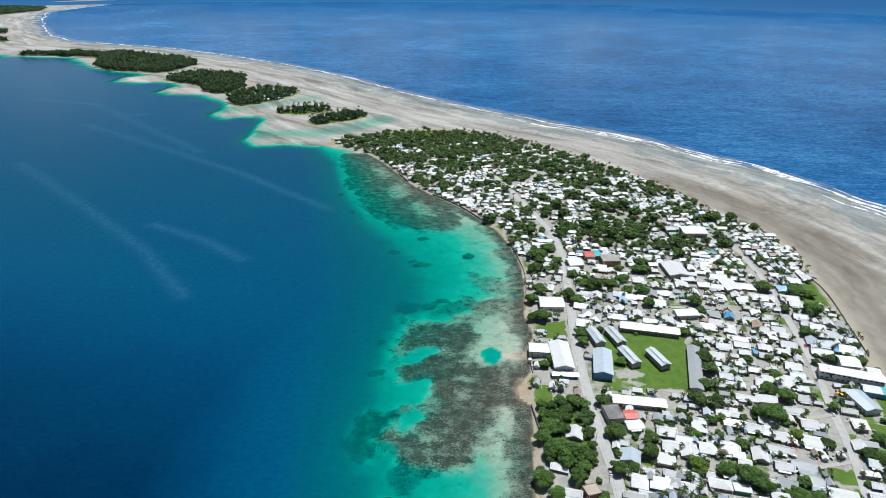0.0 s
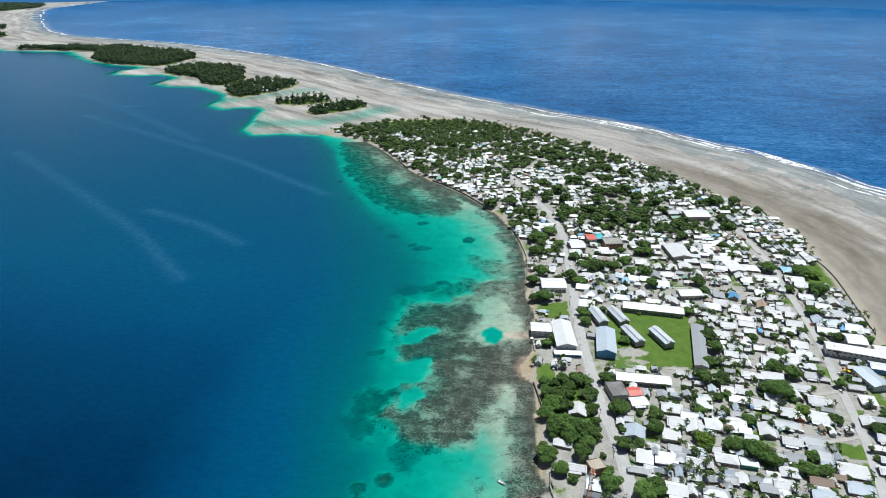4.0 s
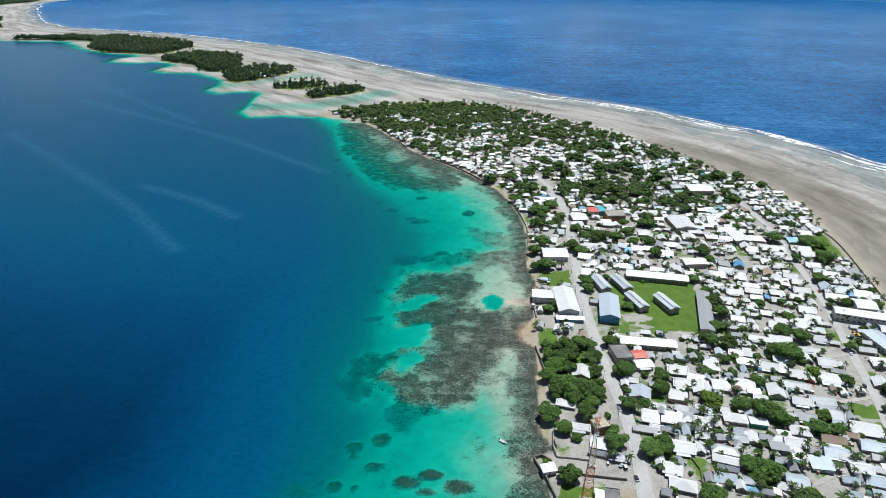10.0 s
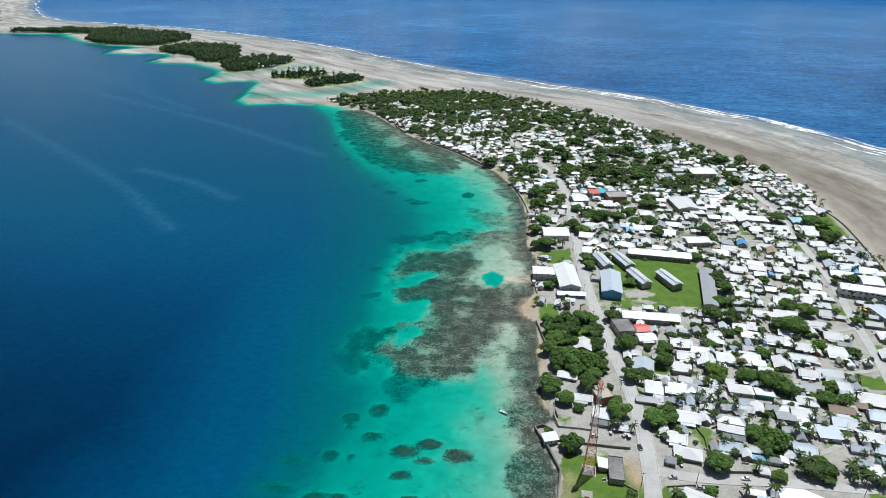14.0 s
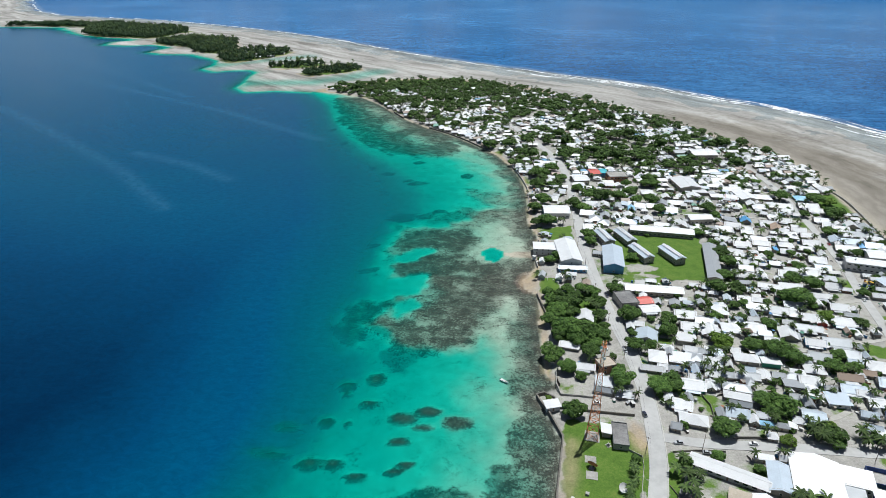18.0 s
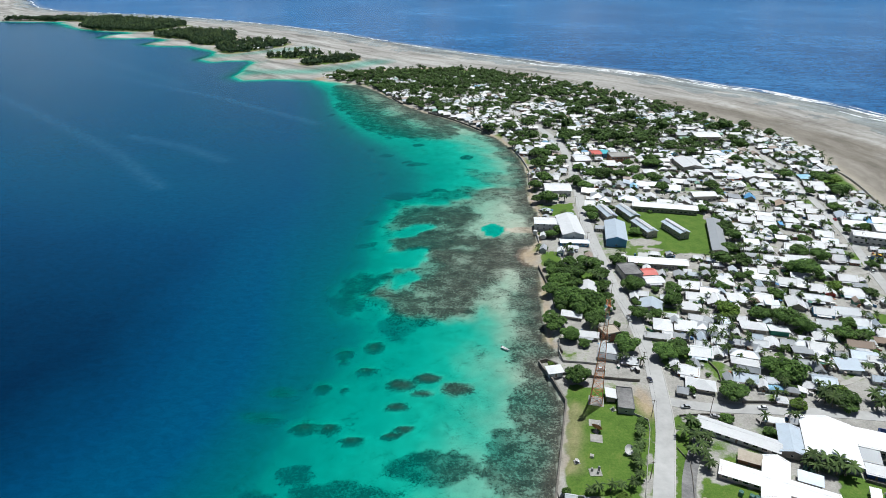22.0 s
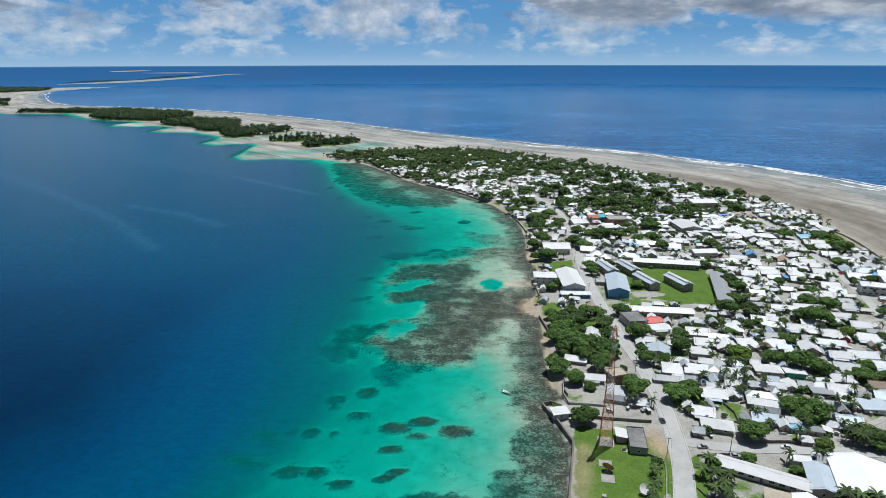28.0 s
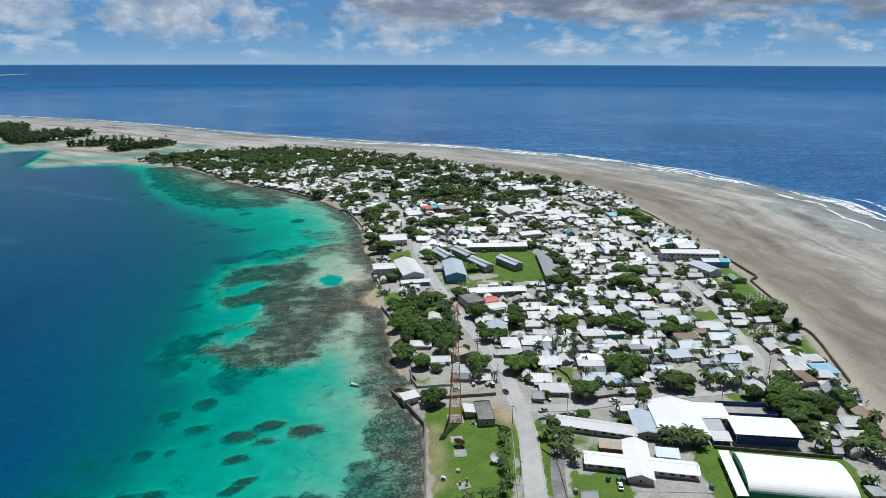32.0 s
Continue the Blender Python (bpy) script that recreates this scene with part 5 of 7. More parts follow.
def gymnasium(x, y, turn, L, W):
    """A high roof sheet on posts over navy walls that stop short of it."""
    BIG.append((x, y, math.radians(turn), L, W))
    ob = thing("gymnasium", x, y, LAND_Z, turn, "open-sided gymnasium with a white roof over navy blue walls", "gymnasium")
    a, b = L / 2, W / 2
    for q in ((-a + 0.6, -b + 0.6, a - 0.6, -b + 0.8), (-a + 0.6, b - 0.8, a - 0.6, b - 0.6), (-a + 0.6, -b + 0.8, -a + 0.8, b - 0.8), (a - 0.8, -b + 0.8, a - 0.6, b - 0.8)):
        part("wall", Shape().box(q[0], q[1], -0.3, q[2], q[3], 3.7), WALL_NAVY, ob)
    part("floor_slab", Shape().box(-a + 0.8, -b + 0.8, -0.2, a - 0.8, b - 0.8, 0.1), CONCRETE, ob)
    for k in range(8):
        for sy in (-1, 1):
            part("post", Shape().box(-a + 0.5 + (L - 1.0) * k / 7 - 0.14, sy * (b - 0.5) - 0.14, -0.3, -a + 0.5 + (L - 1.0) * k / 7 + 0.14, sy * (b - 0.5) + 0.14, 5.6), WALL_NAVY if k else TRIM, ob)
    s = Shape()
    s.slab([(-a - 0.7, -b - 0.9, 5.5), (a + 0.7, -b - 0.9, 5.5), (a + 0.7, 0.0, 6.2), (-a - 0.7, 0.0, 6.2)], 0.14)
    s.slab([(a + 0.7, b + 0.9, 5.5), (-a - 0.7, b + 0.9, 5.5), (-a - 0.7, 0.0, 6.2), (a + 0.7, 0.0, 6.2)], 0.14)
    part("roof", s, BRIGHT_ROOF, ob)
    for k in range(9):
        px = -a + 1.8 + (L - 3.6) * k / 8
        part("vent_panel", Shape().box(px - 0.7, -b + 0.52, 2.5, px + 0.7, -b + 0.6, 3.3), DARK_CONCRETE, ob)
    return ob


gymnasium(184.5, 223.5, -19, 25.5, 13)
big(123, 215.3, -23, 42, 7.4, 3.1, "gable", BRIGHT_ROOF, WALL_PINK, 1.3, 1, "white metal-roofed school building with pale pink walls", "school building")
big(123, 217.6, 67, 24, 9.0, 3.2, "gable", BRIGHT_ROOF, WALL_PINK, 1.7, 1, "cross wing of a white-roofed school building", "school building")
big(117.5, 229.5, -22, 8, 4.6, 2.6, "shed", FLAT_TAN, WALL_BROWN, 0, 1, "tan-roofed store behind a school", "store")
big(137, 218.8, -22, 8, 4.6, 2.7, "shed", STEEL_BLUE, WALL_CREAM, 0, 1, "blue-grey sheet-roofed store behind a school", "store")
big(73.9, 265.0, 83, 15.4, 7.0, 3.0, "flat", FLAT_DARK, CONCRETE, 0, 1, "grey concrete equipment hut with a dark flat roof", "hut")
big(67.9, 268.5, 85, 6, 4, 3.0, "shed", WHITE_ROOF, WALL_CREAM, 0, 1, "white sheet-roofed lean-to beside a concrete hut", "shed")
big(43.5, 286, 15, 7, 4.5, 2.8, "shed", WHITE_ROOF, WALL_WHITE, 0, 1, "small white-roofed boathouse at the seawall", "boathouse")
big(77, 321, 20, 9, 8, 5.0, "flat", FLAT_TAN, WALL_BROWN, 0, 2, "tan flat-roofed two-storey house among trees", "house")


def sports_hall(x, y, turn, L, W, h, rise):
    """Barrel-roofed hall with dark green ends."""
    BIG.append((x, y, math.radians(turn), L, W))
    ob = thing("sports_hall", x, y, LAND_Z, turn, "white barrel-roofed sports hall with dark green end walls", "sports hall")
    n = 20
    arc = [(-W / 2 * math.cos(math.pi * k / n), h + rise * math.sin(math.pi * k / n)) for k in range(n + 1)]
    s = Shape()
    vs = []
    for q, w in arc:
        vs += [(-L / 2 - 0.8, q, w), (L / 2 + 0.8, q, w), (L / 2 + 0.8, q, w - 0.22), (-L / 2 - 0.8, q, w - 0.22)]
    s.add(vs, [(4 * k + j, 4 * k + (j + 1) % 4, 4 * k + 4 + (j + 1) % 4, 4 * k + 4 + j) for k in range(n) for j in range(4)] + [(0, 1, 2, 3), (4 * n + 3, 4 * n + 2, 4 * n + 1, 4 * n)])
    part("roof", s, BRIGHT_ROOF, ob)
    for sx in (-1, 1):
        e = Shape()
        a = [(p, q) for p, q in arc]
        for x0 in (0,):
            xa, xb = sx * L / 2 - 0.15, sx * L / 2 + 0.15
            vs = [(xa, p, q - 0.2) for p, q in a] + [(xb, p, q - 0.2) for p, q in a] + [(xa, -W / 2, -0.3), (xa, W / 2, -0.3), (xb, -W / 2, -0.3), (xb, W / 2, -0.3)]
            m = n + 1
            e.add(vs, [tuple(range(m)) + (2 * m + 1, 2 * m), tuple(range(2 * m - 1, m - 1, -1)) + (2 * m + 2, 2 * m + 3)])
        part("end_wall", e, GREEN_GABLE, ob)
    for sy in (-1, 1):
        part("side_wall", Shape().box(-L / 2, sy * W / 2 - 0.15, -0.3, L / 2, sy * W / 2 + 0.15, h), GREEN_GABLE, ob)
    part("side_canopy", Shape().slab([(-L / 2 - 5, -W / 2 - 2, 3.1), (-L / 2 - 1.0, -W / 2 - 2, 3.4), (-L / 2 - 1.0, W / 2 + 3, 3.4), (-L / 2 - 5, W / 2 + 3, 3.1)], 0.2), BRIGHT_ROOF, ob, "low white canopy roof")
    for k in range(6):
        yy = -W / 2 + (W + 2) * k / 5
        part("post", Shape().tube((-L / 2 - 4.7, yy, -0.2), (-L / 2 - 4.7, yy, 3.0), 0.1), TRIM, ob)
    return ob


sports_hall(173.5, 193.5, -22, 36, 23, 3.9, 4.0)


def walled_court():
    ob = thing("sports_court", 191.5, 242.5, LAND_Z, -17, "grey sports court inside a navy blue wall", "court")
    BIG.append((191.5, 242.5, math.radians(-17), 25, 12))
    part("slab", Shape().box(-12, -5, -0.2, 12, 5, 0.12), CONCRETE, ob)
    for q in ((-12.2, 5, 12.2, 5.2), (-12.2, -5.2, 12.2, -5), (-12.2, -5, -12, 5), (12, -5, 12.2, 5)):
        part("wall", Shape().box(q[0], q[1], -0.2, q[2], q[3], 2.4), WALL_NAVY, ob)
    return ob


walled_court()


# ---- small houses ----
def make_template(k, L, W, h, roof, rm, wm, detail):
    return building("house", 0, -3000, 0, L, W, h, roof, rm, wm, 0.27 * W, 1, "", "house", "houses of the settlement", detail, detail > 1)


KIND = {0: (WHITE_ROOF, WALL_CREAM), 1: (GREY_ROOF, WALL_CREAM), 2: (WHITE_ROOF, WALL_BROWN), 3: (WHITE_ROOF, WALL_GREEN), 4: (WHITE_ROOF, WALL_BLUE), 5: (SKY_ROOF, WALL_WHITE), 6: (WHITE_ROOF, WALL_RED), 7: (RUST_ROOF, WALL_CREAM), 8: (BLUE_ROOF, WALL_CREAM), 9: (STEEL_BLUE, WALL_WHITE)}
TEMPLATES = {}


def house(x, y, turn, L, W, kind, detail, roof=None):
    roof = roof or random.choice(["gable", "gable", "gable", "gable", "gable", "hip", "hip", "shed"])
    if W > L:
        L, W, turn = W, L, turn + 90
    bl, bw = (7, 10, 14)[min(int(max(L - 5, 0) / 4), 2)], (5.5, 8)[W > 6.8]
    if roof == "hip" and bl < bw * 1.1:
        roof = "gable"
    key = (bl, bw, kind, detail, roof)
    m = pose(x, y, LAND_Z + random.uniform(-0.05, 0.15), 0, 0, turn + (180 if random.random() < 0.3 else 0)) @ Matrix.Diagonal((L / bl, W / bw, random.uniform(0.92, 1.12), 1))
    if key not in TEMPLATES:
        TEMPLATES[key] = make_template(0, bl, bw, 2.45, roof, *KIND[kind], detail)
        TEMPLATES[key].matrix_basis = m
        return
    sc = TEMPLATES[key]
    got = copy_thing(sc, m)
    got.matrix_basis = m


GRID = {}


def taken(x, y, r):
    cx, cy = int(x // 16), int(y // 16)
    for i in (-1, 0, 1):
        for j in (-1, 0, 1):
            for a, b, q in GRID.get((cx + i, cy + j), ()):
                if (a - x) ** 2 + (b - y) ** 2 < (r + q) ** 2:
                    return True
    return False


def occupy(x, y, r):
    GRID.setdefault((int(x // 16), int(y // 16)), []).append((x, y, r))


def road_gap(x, y):
    return min(float(line_dist(ROAD_LAGOON, np.array(x), np.array(y))) - 4.6, float(line_dist(ROAD_OCEAN, np.array(x), np.array(y))) - 4.0)


def turn_at(x, y):
    """House rows follow the shores: nearly square to the lagoon road, bending with it northwards."""
    k = min(max((y - 560) / 420, 0), 1)
    return -9 + (24 if x < 130 else 34) * k


YARDS = [LAWN, [(255, 330), (281, 326), (276, 308), (249, 310)], [(282, 378), (306, 374), (301, 352), (278, 358)]]


def in_big(x, y, pad):
    for bx, by, t, L, W in BIG:
        dx, dy = x - bx, y - by
        u, v = dx * math.cos(t) + dy * math.sin(t), -dx * math.sin(t) + dy * math.cos(t)
        if abs(u) < L / 2 + pad and abs(v) < W / 2 + pad:
            return True
    return False


TRACED = []
TRACED += [(147.4, 268.7, 5.8, 6.1, 0), (40.6, 204.1, 5.3, 5.6, 0), (47.5, 203.2, 4.7, 4.9, 1), (54.1, 201.8, 8.2, 4.9, 0), (137.4, 253.5, 8.7, 3.7, 0), (145.6, 253.2, 4.4, 3.7, 0), (269.0, 359.0, 10.4, 10.0, 4), (257.5, 345.5, 7.0, 6.6, 4), (270.5, 347.1, 6.0, 6.9, 1), (253.9, 329.4, 10.2, 9.3, 0), (268.5, 323.9, 7.5, 9.6, 0), (260.2, 315.6, 11.2, 7.5, 0), (252.8, 285.4, 9.5, 7.5, 0), (248.0, 277.8, 10.3, 8.9, 1), (245.0, 269.3, 9.6, 11.0, 0), (257.0, 267.6, 11.4, 11.5, 5), (251.4, 254.3, 6.0, 4.8, 0), (241.4, 248.2, 5.8, 6.8, 1), (230.3, 248.2, 5.7, 6.5, 1)]
TRACED += [(248.4, 238.4, 2.7, 3.7, 4), (213.3, 221.6, 7.1, 5.3, 0), (220.1, 219.6, 4.6, 6.3, 1), (209.5, 210.9, 4.9, 3.7, 0), (205.7, 206.0, 4.8, 3.7, 0), (212.2, 204.8, 5.7, 7.5, 1), (95.3, 202.6, 6.5, 3.7, 0), (199.9, 181.9, 6.1, 6.5, 1), (73.8, 375.2, 11.3, 15.2, 0), (59.7, 341.7, 11.9, 7.6, 0), (108.3, 355.2, 12.2, 13.8, 9), (136.4, 395.8, 7.0, 8.2, 1), (154.0, 396.9, 6.3, 6.9, 1), (138.4, 380.9, 13.6, 11.6, 0), (137.7, 366.8, 11.8, 10.9, 0), (131.0, 353.1, 12.1, 12.5, 0), (148.5, 362.1, 10.9, 13.0, 0), (148.6, 374.1, 11.2, 8.7, 1), (162.2, 390.0, 6.9, 10.7, 9)]
TRACED += [(116.9, 341.9, 7.7, 5.4, 0), (131.1, 341.1, 10.4, 6.5, 0), (143.0, 340.2, 10.4, 8.6, 0), (109.2, 332.6, 10.2, 15.6, 0), (103.1, 320.8, 14.6, 5.9, 0), (122.2, 331.3, 13.6, 11.3, 0), (131.0, 332.8, 6.8, 9.3, 1), (137.9, 330.2, 8.1, 8.2, 0), (131.3, 323.9, 15.3, 4.0, 1), (124.4, 313.5, 7.8, 5.7, 0), (121.7, 307.4, 12.1, 11.0, 3), (132.0, 308.4, 7.7, 8.3, 0), (110.7, 290.3, 10.4, 10.1, 2), (113.0, 278.5, 13.6, 9.5, 0), (102.9, 273.3, 5.8, 6.1, 1), (65.3, 320.5, 12.0, 6.9, 0), (78.2, 320.8, 8.0, 8.9, 0), (74.4, 306.4, 10.9, 9.2, 1), (75.6, 298.9, 17.0, 4.0, 1)]
TRACED += [(82.8, 297.6, 9.4, 7.9, 1), (203.4, 439.2, 10.2, 8.1, 0), (229.1, 442.3, 11.9, 11.4, 0), (246.0, 445.7, 13.7, 13.2, 0), (259.4, 452.2, 10.4, 8.4, 0), (256.8, 436.2, 9.2, 7.9, 1), (209.0, 422.7, 15.6, 7.6, 0), (223.0, 422.8, 15.6, 10.6, 0), (197.7, 414.0, 4.8, 5.9, 0), (252.5, 424.6, 10.7, 9.1, 0), (185.0, 404.2, 9.5, 8.5, 0), (237.8, 410.1, 14.4, 7.2, 0), (194.8, 401.3, 11.0, 7.0, 0), (213.3, 397.0, 11.7, 10.9, 1), (242.7, 396.1, 11.6, 10.8, 0), (162.9, 387.5, 10.0, 13.2, 0), (189.2, 391.6, 15.4, 8.0, 0), (201.3, 389.1, 12.3, 9.9, 0), (209.9, 386.4, 6.9, 11.1, 0)]
TRACED += [(216.5, 381.2, 9.8, 10.2, 0), (223.1, 377.2, 6.7, 8.1, 6), (237.3, 377.5, 16.4, 12.5, 3), (245.2, 385.4, 8.3, 5.2, 1), (210.2, 368.7, 16.1, 8.5, 1), (177.1, 367.3, 12.5, 15.7, 0), (162.1, 365.3, 11.0, 12.0, 0), (195.0, 361.4, 10.1, 16.4, 0), (182.2, 353.9, 8.5, 8.0, 0), (207.0, 352.0, 12.0, 9.0, 4), (219.8, 353.9, 15.6, 10.2, 1), (150.0, 359.9, 9.4, 10.5, 0), (278.6, 411.8, 11.2, 6.5, 0), (278.8, 397.0, 10.1, 12.2, 0), (267.3, 374.4, 9.6, 12.3, 0), (274.3, 424.4, 7.4, 10.6, 1), (144.6, 338.8, 9.6, 7.4, 9), (138.9, 329.2, 10.8, 9.2, 0), (147.3, 326.8, 4.7, 7.0, 0)]
TRACED += [(159.5, 333.5, 13.6, 9.3, 0), (169.7, 339.2, 5.5, 6.9, 9), (172.3, 331.2, 10.8, 9.2, 3), (192.3, 337.9, 8.2, 6.3, 0), (202.0, 337.5, 12.3, 9.5, 1), (192.0, 331.4, 7.4, 4.6, 1), (193.6, 324.6, 11.2, 9.9, 0), (219.6, 341.6, 13.7, 11.8, 1), (220.3, 333.0, 8.8, 6.7, 9), (233.4, 328.4, 17.3, 13.0, 0), (229.5, 313.7, 14.1, 10.3, 9), (134.8, 317.4, 7.9, 6.7, 0), (142.4, 316.9, 7.8, 6.2, 1), (155.1, 316.7, 9.8, 8.1, 1), (163.2, 317.1, 7.2, 9.6, 0), (170.9, 318.1, 7.2, 6.2, 1), (178.9, 318.0, 9.1, 8.6, 1), (186.1, 314.3, 12.3, 11.3, 0), (209.2, 318.4, 13.0, 8.1, 7)]
TRACED += [(216.7, 320.3, 5.2, 4.8, 0), (130.7, 307.0, 5.7, 9.1, 0), (144.1, 306.0, 14.6, 7.7, 1), (142.2, 298.1, 14.9, 7.0, 0), (140.6, 291.7, 11.0, 4.6, 1), (176.5, 310.1, 12.1, 9.2, 1), (183.5, 304.3, 7.6, 10.7, 0), (173.0, 299.8, 8.1, 6.1, 1), (193.0, 298.5, 11.1, 12.1, 9), (205.7, 308.2, 12.7, 10.0, 9), (193.6, 307.5, 7.0, 4.5, 0), (209.9, 304.6, 8.2, 7.1, 0), (185.7, 301.0, 3.7, 4.0, 0), (213.1, 296.3, 11.7, 8.5, 0), (222.3, 295.2, 7.3, 5.9, 0), (173.7, 284.3, 11.4, 11.3, 9), (136.5, 284.9, 11.4, 8.9, 9), (143.1, 279.8, 5.3, 7.1, 0), (149.8, 283.7, 8.4, 6.5, 1)]
TRACED += [(148.3, 277.4, 7.6, 3.5, 5), (155.0, 276.3, 7.6, 5.0, 1), (160.6, 276.6, 4.7, 5.8, 0), (215.7, 287.5, 10.2, 9.8, 9), (213.4, 278.2, 7.0, 6.2, 9), (254.4, 623.3, 17.2, 11.7, 0), (268.8, 621.3, 9.1, 8.7, 0), (275.9, 603.7, 21.1, 22.2, 0), (259.2, 602.7, 11.1, 11.1, 0), (246.0, 600.5, 12.2, 11.0, 6), (234.1, 603.8, 12.3, 13.9, 0), (219.5, 587.0, 8.7, 10.6, 0), (242.9, 579.5, 9.7, 18.1, 0), (258.8, 585.5, 8.7, 13.1, 0), (262.9, 576.9, 11.8, 15.4, 0), (276.8, 581.6, 8.6, 18.2, 0), (286.4, 580.9, 14.0, 18.1, 0), (282.7, 567.1, 14.7, 9.9, 0), (312.4, 602.0, 12.2, 13.7, 5)]
TRACED += [(320.7, 623.2, 10.3, 11.7, 0), (329.6, 620.9, 13.6, 14.5, 0), (346.1, 629.1, 10.3, 11.9, 0), (309.0, 582.3, 19.3, 13.0, 0), (310.2, 571.2, 11.6, 10.0, 0), (201.6, 541.1, 13.2, 18.4, 0), (225.3, 543.7, 10.2, 11.6, 1), (238.1, 543.3, 9.1, 10.4, 8), (222.9, 532.4, 13.0, 8.9, 0), (213.4, 523.2, 13.8, 13.0, 0), (202.9, 520.4, 7.8, 9.7, 1), (231.6, 525.3, 9.9, 8.7, 0), (265.3, 551.8, 9.2, 14.2, 0), (270.6, 545.3, 13.2, 9.3, 0), (255.6, 538.8, 14.1, 6.8, 0), (258.1, 529.1, 8.9, 13.2, 7), (305.7, 547.5, 15.3, 10.5, 1), (294.3, 535.7, 8.0, 9.0, 0), (304.3, 535.2, 10.0, 9.0, 1)]
TRACED += [(311.0, 529.2, 12.8, 15.4, 0), (325.4, 538.7, 9.0, 11.3, 0), (333.8, 531.6, 9.9, 13.3, 1), (308.5, 516.5, 10.6, 8.4, 0), (229.8, 517.9, 9.7, 7.5, 0), (261.0, 519.8, 9.8, 12.8, 0), (273.6, 522.6, 11.7, 9.7, 0), (276.2, 513.5, 9.6, 9.4, 0), (211.5, 503.5, 20.0, 8.1, 0), (232.3, 505.8, 18.1, 8.2, 0), (216.1, 493.0, 13.1, 9.8, 0), (232.3, 495.9, 13.1, 9.9, 0), (230.1, 484.5, 9.2, 8.6, 1), (252.0, 505.0, 10.5, 8.1, 0), (263.8, 509.7, 7.7, 10.3, 0), (250.8, 493.2, 11.2, 9.8, 0), (239.3, 485.0, 4.1, 7.6, 8), (272.2, 498.4, 13.2, 10.9, 0), (262.8, 487.4, 12.0, 8.6, 0)]
TRACED += [(295.3, 504.7, 9.5, 13.2, 9), (304.7, 502.3, 13.2, 11.0, 9), (321.0, 516.2, 19.3, 11.6, 1), (329.2, 509.7, 13.4, 9.2, 0), (296.0, 489.4, 16.6, 11.5, 1), (310.5, 495.0, 4.7, 10.8, 8), (319.8, 495.6, 13.0, 17.6, 9), (327.4, 491.3, 8.3, 8.7, 1), (312.3, 474.1, 17.9, 18.2, 0), (204.9, 476.5, 11.8, 13.0, 0), (211.1, 470.6, 7.2, 7.3, 1), (215.9, 469.1, 4.5, 6.3, 0), (246.1, 480.8, 10.0, 9.4, 1), (251.9, 475.8, 6.3, 7.4, 0), (272.2, 477.0, 5.4, 12.9, 0), (262.2, 466.7, 12.4, 11.6, 0), (229.4, 460.4, 9.7, 8.7, 1), (209.1, 459.2, 11.4, 7.0, 0), (202.7, 449.6, 10.4, 10.1, 1)]
TRACED += [(259.8, 453.1, 11.3, 11.0, 9), (236.8, 447.6, 12.0, 9.1, 0), (248.4, 448.3, 12.9, 11.6, 0), (121.7, 574.4, 9.7, 12.9, 0), (133.3, 571.4, 7.5, 14.0, 1), (141.9, 577.0, 8.6, 11.6, 9), (144.8, 565.9, 6.3, 11.2, 5), (154.5, 573.9, 10.7, 11.5, 0), (138.9, 549.8, 9.3, 11.9, 0), (133.8, 534.6, 18.1, 10.2, 9), (103.5, 552.4, 13.5, 12.0, 1), (108.2, 539.8, 11.2, 16.2, 1), (118.0, 549.7, 8.3, 10.7, 1), (113.2, 531.1, 10.0, 12.4, 1), (128.1, 549.2, 6.2, 7.1, 0), (101.8, 521.6, 13.8, 14.2, 0), (165.4, 573.4, 9.6, 10.2, 1), (175.9, 581.7, 11.9, 15.7, 1), (178.3, 564.3, 13.7, 17.4, 3)]
TRACED += [(189.2, 583.8, 14.1, 11.8, 0), (198.2, 598.9, 7.8, 11.0, 0), (184.7, 599.4, 7.8, 11.0, 0), (169.6, 609.4, 11.3, 12.8, 0), (151.1, 590.6, 7.7, 10.8, 1), (211.8, 602.4, 12.2, 13.9, 0), (221.2, 615.5, 13.6, 12.9, 0), (153.8, 541.5, 8.1, 11.6, 0), (163.8, 527.6, 15.9, 7.7, 0), (178.6, 531.8, 11.0, 13.4, 0), (191.0, 523.9, 11.8, 8.7, 0), (196.0, 513.7, 6.8, 9.5, 0), (97.9, 607.7, 7.9, 11.4, 0), (111.6, 577.6, 11.9, 9.1, 0), (77.8, 587.3, 6.6, 16.1, 0)]
TREES = []
TREES += [(165.2, 270.8, 13.7, 1), (167.9, 269.6, 11.8, 1), (153.3, 264.9, 8.6, 2), (169.9, 267.1, 13.7, 1), (191.5, 270.8, 10.2, 1), (78.1, 249.7, 5.1, 0), (116.8, 254.1, 6.2, 0), (100.2, 249.6, 6.9, 0), (61.7, 206.8, 6.0, 2), (136.0, 245.5, 5.4, 0), (143.1, 228.3, 8.7, 1), (150.8, 226.6, 8.8, 1), (153.6, 223.7, 8.7, 1), (147.0, 227.5, 7.0, 1), (280.0, 314.5, 5.8, 3), (292.0, 349.1, 9.3, 1), (273.7, 315.9, 8.6, 0), (278.0, 328.3, 7.3, 0), (277.4, 341.0, 10.5, 0), (284.2, 382.1, 9.7, 0), (215.2, 269.4, 7.2, 1), (206.4, 264.5, 7.0, 1), (193.8, 263.9, 6.9, 1), (189.3, 266.0, 6.9, 1)]
